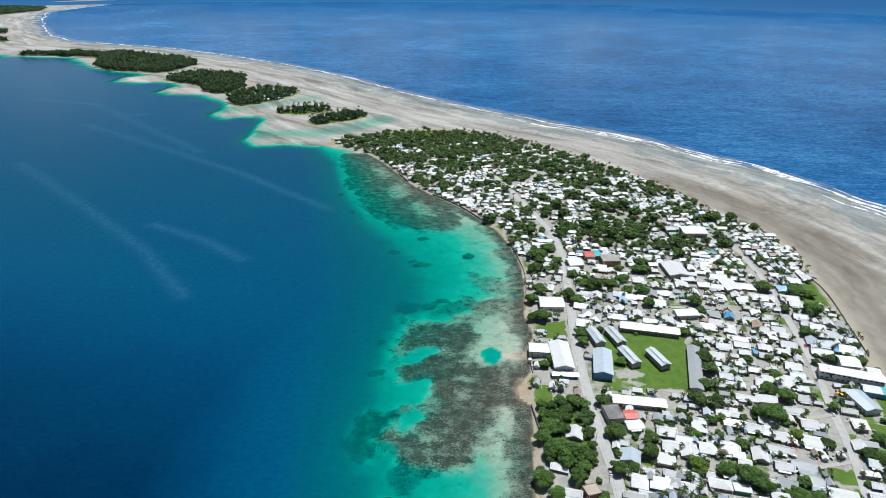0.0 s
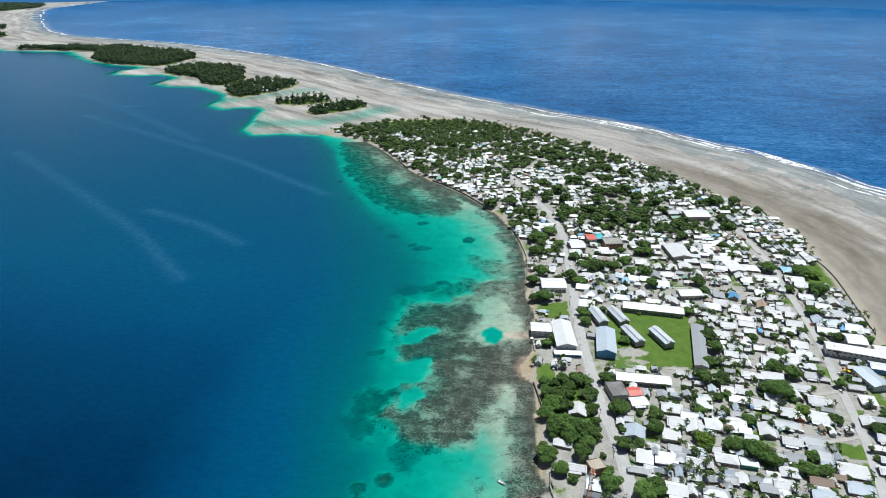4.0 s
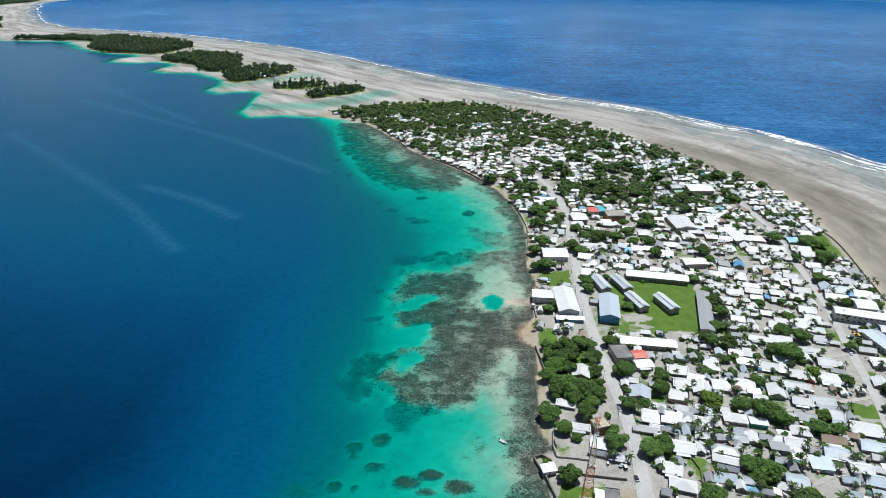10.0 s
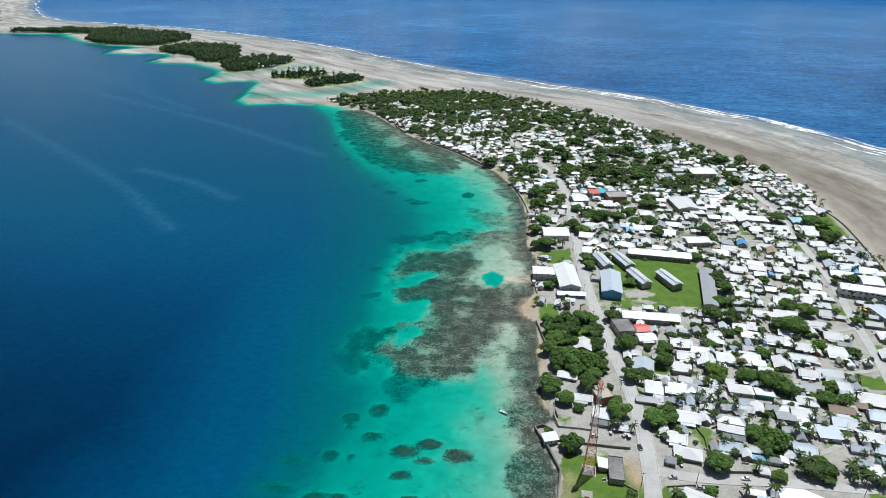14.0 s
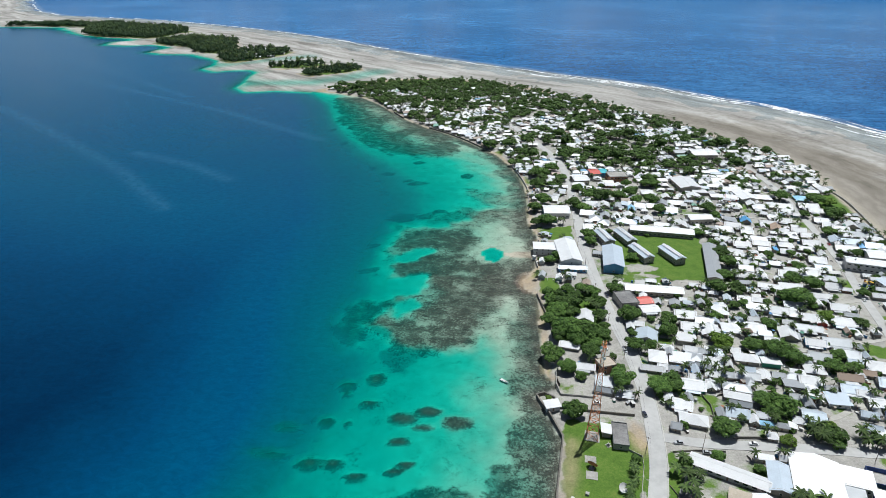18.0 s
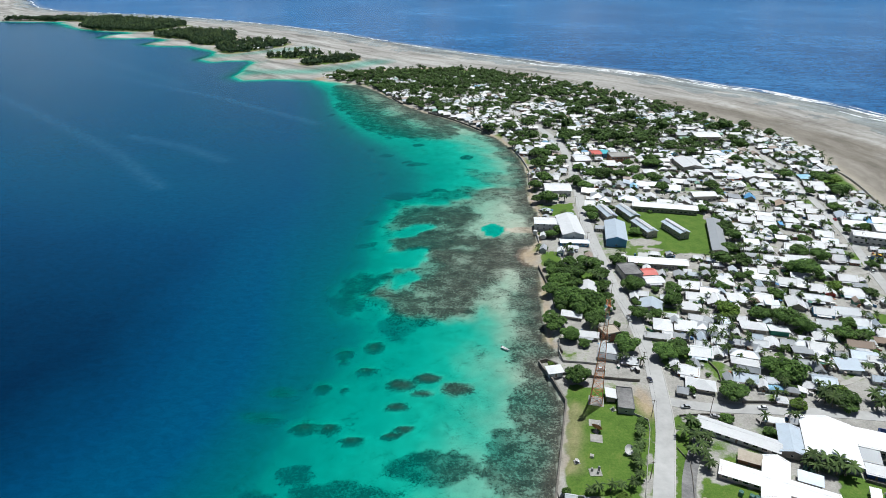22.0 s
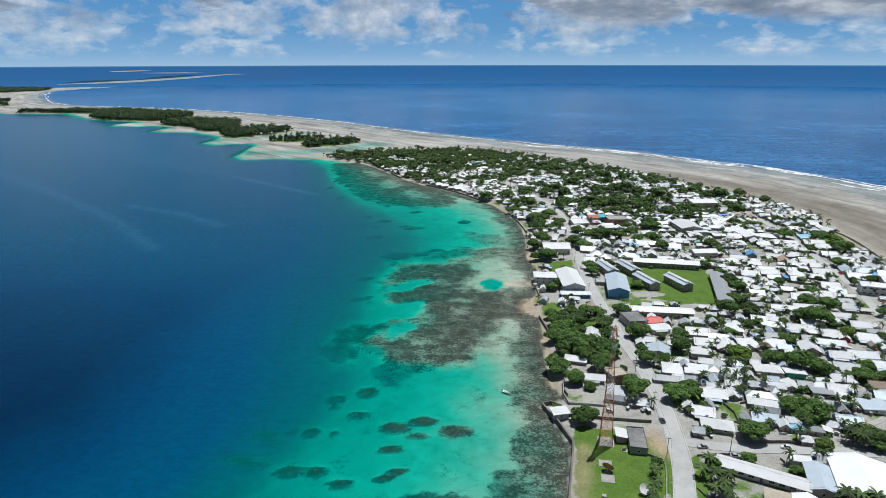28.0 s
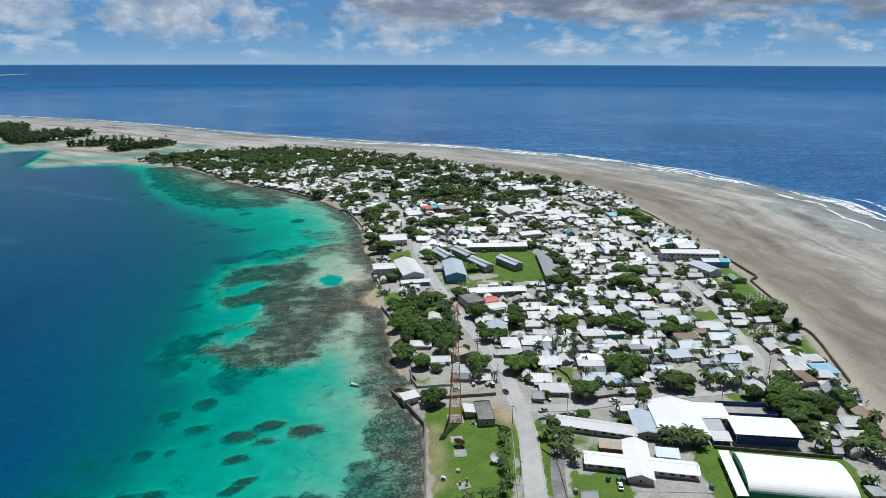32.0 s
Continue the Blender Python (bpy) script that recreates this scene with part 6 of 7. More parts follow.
TREES += [(199.0, 262.8, 6.9, 1), (227.1, 261.0, 10.9, 0), (215.0, 249.6, 12.7, 0), (218.6, 242.7, 11.5, 0), (225.0, 239.2, 10.4, 0), (225.5, 254.7, 7.1, 0), (243.3, 243.3, 8.4, 0), (242.4, 237.4, 7.2, 0), (174.8, 269.3, 12.4, 0), (176.4, 264.5, 7.8, 0), (206.0, 241.5, 10.1, 0), (206.8, 237.6, 12.8, 0), (205.9, 229.0, 11.5, 0), (216.5, 233.6, 10.8, 0), (226.1, 233.3, 12.1, 0), (207.0, 243.1, 9.7, 0), (203.3, 221.2, 8.2, 0), (201.3, 212.3, 7.0, 1), (206.2, 214.2, 6.1, 1), (215.2, 207.6, 8.2, 1), (220.3, 206.5, 8.3, 1), (215.3, 204.7, 8.2, 1), (221.5, 201.8, 8.2, 1), (226.6, 209.7, 8.4, 0)]
TREES += [(232.6, 219.6, 7.6, 0), (232.8, 214.6, 6.5, 0), (239.4, 233.1, 5.6, 0), (218.3, 196.9, 7.1, 1), (140.4, 226.6, 5.5, 1), (143.0, 224.5, 5.5, 1), (147.2, 225.1, 5.6, 1), (150.1, 223.7, 6.5, 1), (153.1, 223.8, 4.7, 1), (133.0, 246.9, 5.3, 0), (116.1, 254.2, 5.2, 0), (208.1, 218.5, 6.2, 1), (99.0, 409.6, 12.1, 0), (101.9, 376.1, 14.4, 0), (62.1, 385.9, 15.5, 0), (56.7, 377.4, 12.9, 0), (78.3, 404.2, 9.6, 1), (80.5, 392.1, 9.4, 1), (83.4, 385.8, 6.9, 1), (59.5, 354.6, 16.0, 0), (70.6, 352.6, 16.6, 0), (79.8, 351.4, 11.4, 0), (81.9, 371.3, 4.4, 1), (115.8, 374.7, 5.2, 0)]
TREES += [(125.1, 371.9, 11.2, 0), (122.0, 357.4, 12.3, 0), (100.2, 356.8, 5.7, 0), (97.6, 342.0, 10.5, 0), (108.5, 344.1, 7.7, 0), (140.4, 405.5, 5.6, 0), (171.2, 415.7, 13.9, 0), (137.1, 387.5, 3.8, 0), (52.5, 403.2, 8.8, 0), (60.4, 402.8, 8.0, 0), (157.3, 378.5, 8.3, 0), (48.5, 329.5, 13.7, 0), (70.6, 332.9, 11.7, 0), (55.9, 317.2, 11.2, 0), (62.5, 311.8, 6.5, 0), (83.3, 332.0, 4.7, 0), (84.2, 319.3, 7.3, 0), (83.2, 307.2, 12.9, 0), (102.6, 302.8, 13.3, 0), (108.7, 306.2, 13.5, 0), (54.3, 280.3, 12.0, 0), (104.7, 290.6, 4.3, 1), (42.4, 292.7, 3.7, 2), (183.7, 414.6, 12.2, 0)]
TREES += [(182.2, 398.2, 7.0, 0), (175.1, 394.5, 7.0, 0), (219.1, 402.2, 17.5, 0), (213.3, 403.0, 13.5, 0), (238.1, 424.0, 14.0, 0), (229.1, 433.5, 12.6, 0), (261.8, 428.6, 5.8, 0), (247.2, 410.3, 4.8, 0), (268.3, 414.5, 8.0, 0), (227.8, 382.6, 10.6, 2), (246.2, 375.5, 8.9, 0), (198.1, 399.6, 6.2, 0), (186.4, 370.3, 9.6, 0), (149.5, 346.9, 14.1, 2), (166.9, 345.3, 11.9, 0), (179.9, 339.4, 14.5, 0), (186.3, 332.8, 12.2, 0), (201.6, 429.7, 6.6, 1), (187.9, 437.3, 6.7, 1), (226.2, 396.0, 6.2, 0), (176.0, 380.7, 5.3, 0), (214.0, 338.6, 8.9, 0), (205.8, 327.4, 11.3, 0), (216.2, 326.4, 8.6, 0)]
TREES += [(175.3, 346.0, 8.4, 0), (125.2, 270.8, 13.4, 0), (153.4, 293.8, 11.1, 0), (161.6, 288.9, 14.0, 0), (154.4, 284.9, 10.2, 0), (200.0, 296.6, 6.1, 1), (218.7, 305.9, 3.8, 1), (178.3, 276.4, 8.8, 2), (171.5, 273.6, 7.5, 1), (65.7, 576.8, 15.3, 0), (56.4, 559.5, 12.7, 0), (55.4, 526.7, 10.0, 0), (63.8, 527.6, 16.2, 0), (79.2, 531.1, 13.1, 1), (99.7, 560.3, 14.8, 0), (92.6, 569.4, 14.0, 0), (121.4, 591.2, 17.8, 0), (138.9, 596.5, 13.4, 0), (95.3, 489.4, 10.3, 0), (95.3, 502.4, 11.5, 0), (114.2, 511.4, 6.8, 0), (123.0, 462.6, 8.9, 0), (66.5, 459.6, 10.7, 0), (59.4, 454.4, 8.8, 0)]
TREES += [(168.2, 560.2, 11.6, 0), (165.6, 583.0, 15.3, 0), (154.3, 586.4, 10.9, 0), (145.3, 508.4, 3.8, 0), (187.4, 512.8, 10.7, 0), (213.7, 568.3, 13.8, 0), (213.2, 549.8, 10.3, 0), (212.5, 587.4, 10.9, 1), (291.5, 599.9, 15.6, 0), (319.6, 591.9, 17.6, 0), (332.5, 590.1, 12.0, 2), (318.5, 556.7, 16.7, 0), (295.4, 559.3, 9.3, 0), (265.0, 540.4, 9.1, 1), (280.1, 541.3, 9.1, 1), (296.0, 518.7, 11.7, 0), (298.2, 476.9, 9.9, 0), (331.4, 501.1, 7.5, 0), (322.9, 477.1, 8.1, 0), (193.6, 474.8, 12.7, 0), (192.2, 455.1, 13.2, 0), (240.7, 516.1, 10.7, 1), (207.8, 509.8, 9.6, 1), (241.2, 451.7, 10.4, 0)]
TREES += [(248.3, 477.6, 7.2, 0), (258.4, 501.0, 5.6, 0), (261.8, 480.9, 6.4, 0), (210.1, 454.4, 6.1, 0), (285.2, 454.9, 6.0, 1), (182.6, 437.2, 11.0, 0), (283.8, 473.6, 7.2, 0), (229.1, 474.0, 8.1, 0), (193.1, 493.0, 8.4, 0), (76.7, 244.8, 4.8, 1), (75.6, 240.5, 4.8, 1), (74.9, 237.0, 4.8, 1), (73.4, 233.2, 4.8, 1), (72.1, 229.8, 4.8, 1), (71, 226, 4.8, 1), (70.3, 222.8, 4.8, 1), (70.1, 217.6, 4.8, 1), (65.9, 213.4, 4.8, 1), (61.7, 211.7, 4.8, 1), (57.0, 210.4, 4.8, 1), (52.8, 210.3, 4.8, 1), (49.5, 209.7, 4.8, 1), (93.8, 243.5, 6.2, 1), (95.7, 238.9, 6.2, 1)]
TREES += [(100.8, 242.1, 6.2, 1), (104.6, 239.3, 6.2, 1), (94.9, 231.0, 6.2, 1), (98.5, 226.0, 6.2, 1), (100.8, 229.9, 6.2, 1), (100.6, 250.1, 6.2, 1), (98, 235, 6.2, 1)]
TREES += [(69.1, 394.5, 12.1, 0), (82.4, 405.4, 11.5, 0), (85.9, 392.4, 10.3, 0), (83.9, 375.4, 9.1, 0), (51.6, 367.5, 12.3, 0), (54.3, 351.4, 11.8, 0), (64.2, 345.4, 11.6, 0), (75.0, 343.1, 10.8, 0), (81.0, 348.9, 8.6, 0), (67.0, 409.0, 9.8, 0), (75.9, 409.6, 9.8, 0), (83.5, 363.5, 7.2, 0), (55.1, 390.1, 11.1, 0), (65.1, 377.8, 10.8, 0)]
MID_TREES = []
MID_TREES += [(288.1, 701.9, 19.5), (298.9, 779.5, 21.2), (325.1, 786.8, 17.3), (177.7, 1036.3, 21.0), (112.1, 948.1, 28.7), (128.4, 965.0, 24.4), (19.0, 760.1, 20.0), (43.0, 766.5, 26.8), (43.4, 695.7, 12.3), (43.3, 873.3, 15.1), (-45.3, 871.7, 15.1), (-13.9, 851.8, 11.1), (32.5, 901.8, 11.7), (-155.6, 1046.5, 27.1), (-139.9, 1032.0, 26.7), (-116.4, 1066.4, 22.8), (-195.8, 1093.5, 23.6), (-229.3, 1117.5, 24.2), (-243.7, 1116.2, 19.4), (-57.7, 1015.9, 26.1), (-39.7, 1010.0, 25.9), (-86.6, 991.2, 25.5), (4.2, 1044.5, 26.7), (30.7, 1016.0, 26.1), (-14.9, 1092.3, 27.9), (107.7, 993.4, 25.6), (123.4, 980.7, 21.2), (93.6, 978.2, 16.8), (-59.6, 912.6, 15.7), (-88.4, 962.7, 20.7)]
MID_TREES += [(-77.0, 1037.4, 22.2), (134.6, 847.7, 23.2), (108.3, 814.9, 24.0), (113.7, 781.5, 23.0), (93.4, 795.6, 23.5), (104.5, 722.7, 22.8), (65.5, 723.4, 20.1), (66.2, 782.1, 20.1), (142.8, 794.4, 23.4), (154.4, 780.5, 26.0), (179.6, 810.6, 25.3), (181.9, 861.2, 25.2), (196.1, 821.2, 27.2), (203.6, 789.8, 24.7), (176.5, 757.4, 18.0), (162.4, 721.1, 24.1), (142.9, 712.8, 25.2), (140.4, 744.9, 26.3), (182.8, 726.2, 24.2), (200.4, 740.0, 21.8), (223.5, 771.7, 22.7), (229.0, 752.7, 17.9), (180.7, 646.3, 14.3), (231.9, 811.2, 13.1), (63.9, 657.7, 14.7), (83.7, 676.0, 17.6), (64.1, 624.6, 16.4), (122.3, 708.3, 11.7), (103.3, 616.1, 12.6), (111.1, 593.7, 14.5)]
MID_TREES += [(151.7, 605.7, 14.7), (231.8, 705.0, 20.8), (217.2, 702.5, 14.1), (199.4, 672.8, 8.6), (210.3, 889.4, 25.9), (186.4, 906.0, 21.3), (283.0, 776.6, 18.3), (290.5, 702.3, 15.4), (291.2, 731.3, 16.0), (266.5, 744.3, 13.5)]
for x, y, L, W, kind in TRACED:
    if in_big(x, y, 0.5):
        continue
    L, W = min(max(1.0 * L - 1.3, 3.0), 16.0), min(max(0.92 * W - 1.3, 2.8), 11.0)
    gap = road_gap(x, y)
    if any(inside(q, np.array([x]), np.array([y]))[0] for q in YARDS) or gap < 1.0:
        continue
    W = min(W, 2 * gap + 3)
    L = min(L, 2 * gap + 5)
    house(x, y, turn_at(x, y) + random.uniform(-7, 1), L, W, kind, 2 if y < 325 else 0)
    occupy(x, y, 0.40 * (L + W) / 2)
for x, y, w, kind in TREES:
    if kind == 3:
        w = 9
    plant(x, y, min(max(w * (1.12 if kind == 0 else 1.0), 4.0), 20), kind, tall=random.uniform(0.75, 0.95) if kind in (0, 2) else random.uniform(0.65, 0.9))
    occupy(x, y, 0.3 * w)
ALL_ROADS = [(ROAD_LAGOON, 5.2), (ROAD_OCEAN, 5.0)] + [(q, 3.4) for q in LANES]


def free_mask(x, y, pad):
    ok = inside(MAIN, x, y) & (line_dist(MAIN, x, y, True) > 3 + pad)
    for line, w in ALL_ROADS:
        ok &= line_dist(line, x, y) > w + pad
    for poly in GRASS + YARDS:
        ok &= ~inside(poly, x, y)
    for bx, by, t, L, W in BIG:
        u = (x - bx) * math.cos(t) + (y - by) * math.sin(t)
        v = -(x - bx) * math.sin(t) + (y - by) * math.cos(t)
        ok &= (np.abs(u) > L / 2 + 2 + pad) | (np.abs(v) > W / 2 + 2 + pad)
    return ok


SURVEYED = [(28, 266), (217, 277), (423, 637), (49, 614)]      # ground where every roof and crown is placed by its own row


# gather houses and trees; the nearest become things of their own, the far rest one mesh each
r = random.Random(5)
WANT_H, WANT_T = [], []
for x, y, w in MID_TREES:
    if free_mask(np.array([x]), np.array([y]), -2.0)[0]:
        WANT_T.append((x, y, min(max(w, 8), 21) * r.uniform(0.9, 1.05), 0, r.uniform(0.72, 0.92)))
        occupy(x, y, 0.3 * w)
cand = []
for gy_ in np.arange(190, 1190, 8.8):
    for gx_ in np.arange(-240, 366, 9.4):
        cand.append((gx_ + r.uniform(-3, 3), gy_ + r.uniform(-3, 3)))
cand = np.array(cand)
ok = free_mask(cand[:, 0], cand[:, 1], 1.2)
known = inside(SURVEYED, cand[:, 0], cand[:, 1])
wood = wobble(cand[:, 0], cand[:, 1], 34, 2.4) + 0.62 * smooth(760, 1060, cand[:, 1]) + 0.9 * np.exp(-(((cand[:, 0] - 170) / 70) ** 2 + ((cand[:, 1] - 740) / 42) ** 2)) - 0.1
wood = wood + 0.06 * smooth(480, 640, cand[:, 1])
wood = wood + 0.9 * smooth(1080, 1140, cand[:, 1]) + 0.8 * np.exp(-((cand[:, 0] - 215) / 24) ** 2 - ((cand[:, 1] - 450) / 60) ** 2)
wood = wood + 0.8 * np.exp(-((cand[:, 0] - 66) / 12) ** 2 - ((cand[:, 1] - 600) / 70) ** 2)
for (x, y), good, w, sure in zip(cand, ok, wood, known):
    if not good or y < 205 or (y < 272 and x < 200) or (x < 92 and y < 420):
        continue
    if sure:
        if not taken(x, y, 2.7) and r.random() < 0.8:
            WANT_H.append((x, y, turn_at(x, y) + r.uniform(-6, 3) + r.choice((0, 0, 90)), r.uniform(4.2, 7.2), r.uniform(3.2, 4.8), r.choice((0, 0, 0, 1, 1, 7, 9))))
            occupy(x, y, 3.0)
        elif not taken(x, y, 1.3) and r.random() < 0.45:
            WANT_T.append((x, y, r.uniform(3.0, 6.0), r.choice((0, 0, 1)), r.uniform(0.7, 1.0)))
            occupy(x, y, 1.6)
        continue
    leafy = w > 0.30 + r.uniform(-0.25, 0.25)
    if leafy or taken(x, y, 2.9):
        if not taken(x, y, 1.6) and r.random() < (0.95 if leafy else 0.6):
            palm = r.random() < 0.22
            WANT_T.append((x, y, r.uniform(6, 8) if palm else r.uniform(7, 14), 1 if palm else 0, r.uniform(0.65, 0.9) if not palm else r.uniform(0.8, 1.25)))
            occupy(x, y, 2.2)
        continue
    L, W = r.uniform(6.2, 11.4), r.uniform(4.8, 7.8)
    kind = r.choices([0, 1, 2, 3, 4, 5, 7, 8, 9], [46, 20, 3, 2, 3, 1.2, 7, 0.8, 10])[0]
    WANT_H.append((x, y, turn_at(x, y) + r.uniform(-6, 6) + (90 if r.random() < 0.4 else 0), L, W, kind))
    occupy(x, y, 3.5)
    if r.random() < 0.55:
        WANT_T.append((x + r.choice((-1, 1)) * r.uniform(4.0, 6.0), y + r.uniform(-5.5, 5.5), r.uniform(3.2, 6.5), r.choice((0, 0, 0, 1)), r.uniform(0.7, 1.0)))
for line, n in ((SHORE_OCEAN[12:], 90), (SHORE_LAGOON[:10], 34)):
    p = smooth_line(line, 9)
    for k in range(n):
        q = p[r.randrange(len(p))]
        x, y = q.x + r.uniform(-16, 12), q.y + r.uniform(-16, 6)
        if free_mask(np.array([x]), np.array([y]), -1.5)[0] and not taken(x, y, 1.2):
            palm = r.random() < 0.6
            WANT_T.append((x, y, r.uniform(5.5, 7.5) if palm else r.uniform(6, 10), 1 if palm else 0, r.uniform(0.8, 1.2)))
for k in range(260):
    x, y = r.uniform(-255, 120), r.uniform(1010, 1200)
    if free_mask(np.array([x]), np.array([y]), -2.5)[0] and not taken(x, y, 1.6):
        WANT_T.append((x, y, r.uniform(7, 13), r.choice((0, 0, 0, 1)), r.uniform(0.75, 1.0)))
        occupy(x, y, 1.8)
WANT_H.sort(key=lambda q: math.hypot(q[0] - 60, q[1]))
WANT_T.sort(key=lambda q: math.hypot(q[0] - 60, q[1]))
NH, NT = 60, 220
for x, y, t, L, W, kind in WANT_H[:NH]:
    house(x, y, t, L, W, kind, 2 if y < 330 else 0)
for x, y, w, kind, tall in WANT_T[:NT]:
    plant(x, y, w, kind, tall=tall)


class Pile:
    """Copies of small meshes joined into one, by arrays."""

    def __init__(self):
        self.co, self.lv, self.ln, self.mi, self.n = [], [], [], [], 0

    def put(self, proto, m):
        co, lv, ln, mi = proto
        m = np.array(m)
        self.co.append(co @ m[:3, :3].T + m[:3, 3])
        self.lv.append(lv + self.n)
        self.ln.append(ln)
        self.mi.append(mi)
        self.n += len(co)

    def build(self, name, mats, label, category):
        me = bpy.data.meshes.new(name)
        co, lv, ln, mi = (np.concatenate(q) for q in (self.co, self.lv, self.ln, self.mi))
        me.vertices.add(len(co))
        me.vertices.foreach_set("co", co.astype(np.float32).ravel())
        me.loops.add(len(lv))
        me.loops.foreach_set("vertex_index", lv.astype(np.int32))
        me.polygons.add(len(ln))
        me.polygons.foreach_set("loop_start", np.concatenate([[0], np.cumsum(ln)[:-1]]).astype(np.int32))
        me.polygons.foreach_set("material_index", mi.astype(np.int32))
        for q in mats:
            me.materials.append(q)
        me.update(calc_edges=True)
        me.polygons.foreach_set("use_smooth", np.zeros(len(ln), bool))
        return tagged(new(name, me), label, category, kind="stuff")


def proto_of(shapes):
    """Arrays of (mesh or Shape, material index) pairs."""
    co, lv, ln, mi, n = [], [], [], [], 0
    for s, k in shapes:
        v = [tuple(p.co) for p in s.vertices] if isinstance(s, bpy.types.Mesh) else s.v
        f = [tuple(p.vertices) for p in s.polygons] if isinstance(s, bpy.types.Mesh) else s.f
        co += v
        for q in f:
            lv += [i + n for i in q]
            ln.append(len(q))
            mi.append(k)
        n += len(v)
    return np.array(co, float), np.array(lv), np.array(ln), np.array(mi)


def per_piece(mat_name, stops, rough=0.55, metal=0.0):
    """Sheet roofs or walls of many houses joined: each piece has its own tone."""
    n = Nodes(mat_name)
    isl = n.node("NewGeometry").outputs["Random Per Island"]
    c = n.ramp(isl, stops, True)
    grime = n.ramp(n.mix(0.5, n.noise(1.4, 5, 0.7), n.noise(0.2, 3, 0.6)), [(0.35, 1.0), (0.7, 0.72)])
    return n.done(n.mix(1.0, c, grime, "MULTIPLY"), rough, metal)


FAR_ROOF = per_piece("mixed_metal_roofs", [(0.0, (0.80, 0.81, 0.82)), (0.36, (0.66, 0.68, 0.70)), (0.56, (0.74, 0.74, 0.73)), (0.7, (0.46, 0.49, 0.52)), (0.83, (0.55, 0.62, 0.68)), (0.91, (0.36, 0.29, 0.24)), (0.955, (0.14, 0.36, 0.58)), (0.968, (0.25, 0.45, 0.36)), (0.98, (0.80, 0.80, 0.80))])
FAR_WALL = per_piece("mixed_house_walls", [(0.0, (0.40, 0.37, 0.32)), (0.35, (0.50, 0.50, 0.48)), (0.6, (0.30, 0.27, 0.23)), (0.8, (0.22, 0.32, 0.40)), (0.88, (0.30, 0.17, 0.12)), (0.94, (0.14, 0.33, 0.25))], 0.85)


def far_house(L, W, h, rise, hip):
    a, b, o = L / 2, W / 2, 0.8
    w = Shape().add([(-a, -b, -0.5), (a, -b, -0.5), (a, b, -0.5), (-a, b, -0.5), (-a, -b, h), (a, -b, h), (a, b, h), (-a, b, h), (-a, 0, h + rise), (a, 0, h + rise)],
                    [(0, 1, 5, 4), (1, 2, 6, 9, 5), (2, 3, 7, 6), (3, 0, 4, 8, 7)])
    k = rise * o / b
    rx = a + o if not hip else max(a - b, 0.2)
    t = h + rise + 0.06
    rf = Shape().add([(-a - o, -b - o, h - k), (a + o, -b - o, h - k), (a + o, b + o, h - k), (-a - o, b + o, h - k), (-rx, 0, t), (rx, 0, t),
                      (-a - o, -b - o, h - k - 0.14), (a + o, -b - o, h - k - 0.14), (a + o, b + o, h - k - 0.14), (-a - o, b + o, h - k - 0.14)],
                     [(0, 1, 5, 4), (2, 3, 4, 5), (1, 2, 5), (3, 0, 4), (6, 7, 1, 0), (7, 8, 2, 1), (8, 9, 3, 2), (9, 6, 0, 3), (9, 8, 7, 6)])
    win = Shape()
    for x in (-a * 0.55, a * 0.5):
        win.box(x - 0.6, -b - 0.05, 0.9, x + 0.6, -b + 0.02, 2.0)
    win.box(-0.45, -b - 0.05, 0, 0.45, -b + 0.02, 2.0)
    return proto_of([(w, 0), (rf, 1), (win, 2)])


PROTO_H = [far_house(10, 8, 2.45, 1.25, k == 2) for k in range(3)]
pile = Pile()
for x, y, t, L, W, kind in WANT_H[NH:]:
    if W > L:
        L, W, t = W, L, t + 90
    pile.put(r.choice(PROTO_H), pose(x, y, LAND_Z + r.uniform(-0.1, 0.25), 0, 0, t) @ Matrix.Diagonal((L / 10, W / 8, r.uniform(0.9, 1.2), 1)))
pile.build("far_houses", [FAR_WALL, FAR_ROOF, GLASS], "crowded low houses with white and grey metal roofs", "houses")
PROTO_T = [proto_of([(tr, 0), (cr, 1)]) for tr, cr in [broad_tree(80 + k, LEAF, 300, 0.11, 0) for k in range(6)]]
PROTO_P = [proto_of([(tr, 0), (cr, 2)]) for tr, cr in [palm_tree(20 + k, 12, 3) for k in range(4)]]
PROTO_F = [proto_of([(tr, 0), (cr, 1)]) for tr, cr in [broad_tree(90 + k, LEAF_DARK, 90, 0.17, 0) for k in range(5)]]
PROTO_S = [proto_of([(tr, 0), (cr, 1)]) for tr, cr in [broad_tree(100 + k, LEAF, 70, 0.2, 0) for k in range(5)]]
pile = Pile()
for x, y, t, L, W, kind in WANT_H + [(q[0], q[1], 0, q[2], q[3], 0) for q in TRACED]:
    for k in range(r.choices([0, 1, 2, 3], [15, 40, 30, 15])[0]):
        a = r.uniform(0, 6.283)
        cx, cy = x + (L * 0.5 + 1.2) * math.cos(a), y + (W * 0.5 + 1.6) * math.sin(a)
        if road_gap(cx, cy) < 1.0 or in_big(cx, cy, 0.5):
            continue
        if r.random() < 0.42:
            sc = r.uniform(0.7, 1.05)
            pile.put(r.choice(PROTO_P), pose(cx, cy, LAND_Z, 0, 0, r.uniform(0, 360)) @ Matrix.Diagonal((sc, sc, sc * r.uniform(0.8, 1.2), 1)))
        else:
            w = r.uniform(2.6, 5.5)
            pile.put(r.choice(PROTO_S), pose(cx, cy, LAND_Z, 0, 0, r.uniform(0, 360)) @ Matrix.Diagonal((w, w, w * r.uniform(0.8, 1.2), 1)))
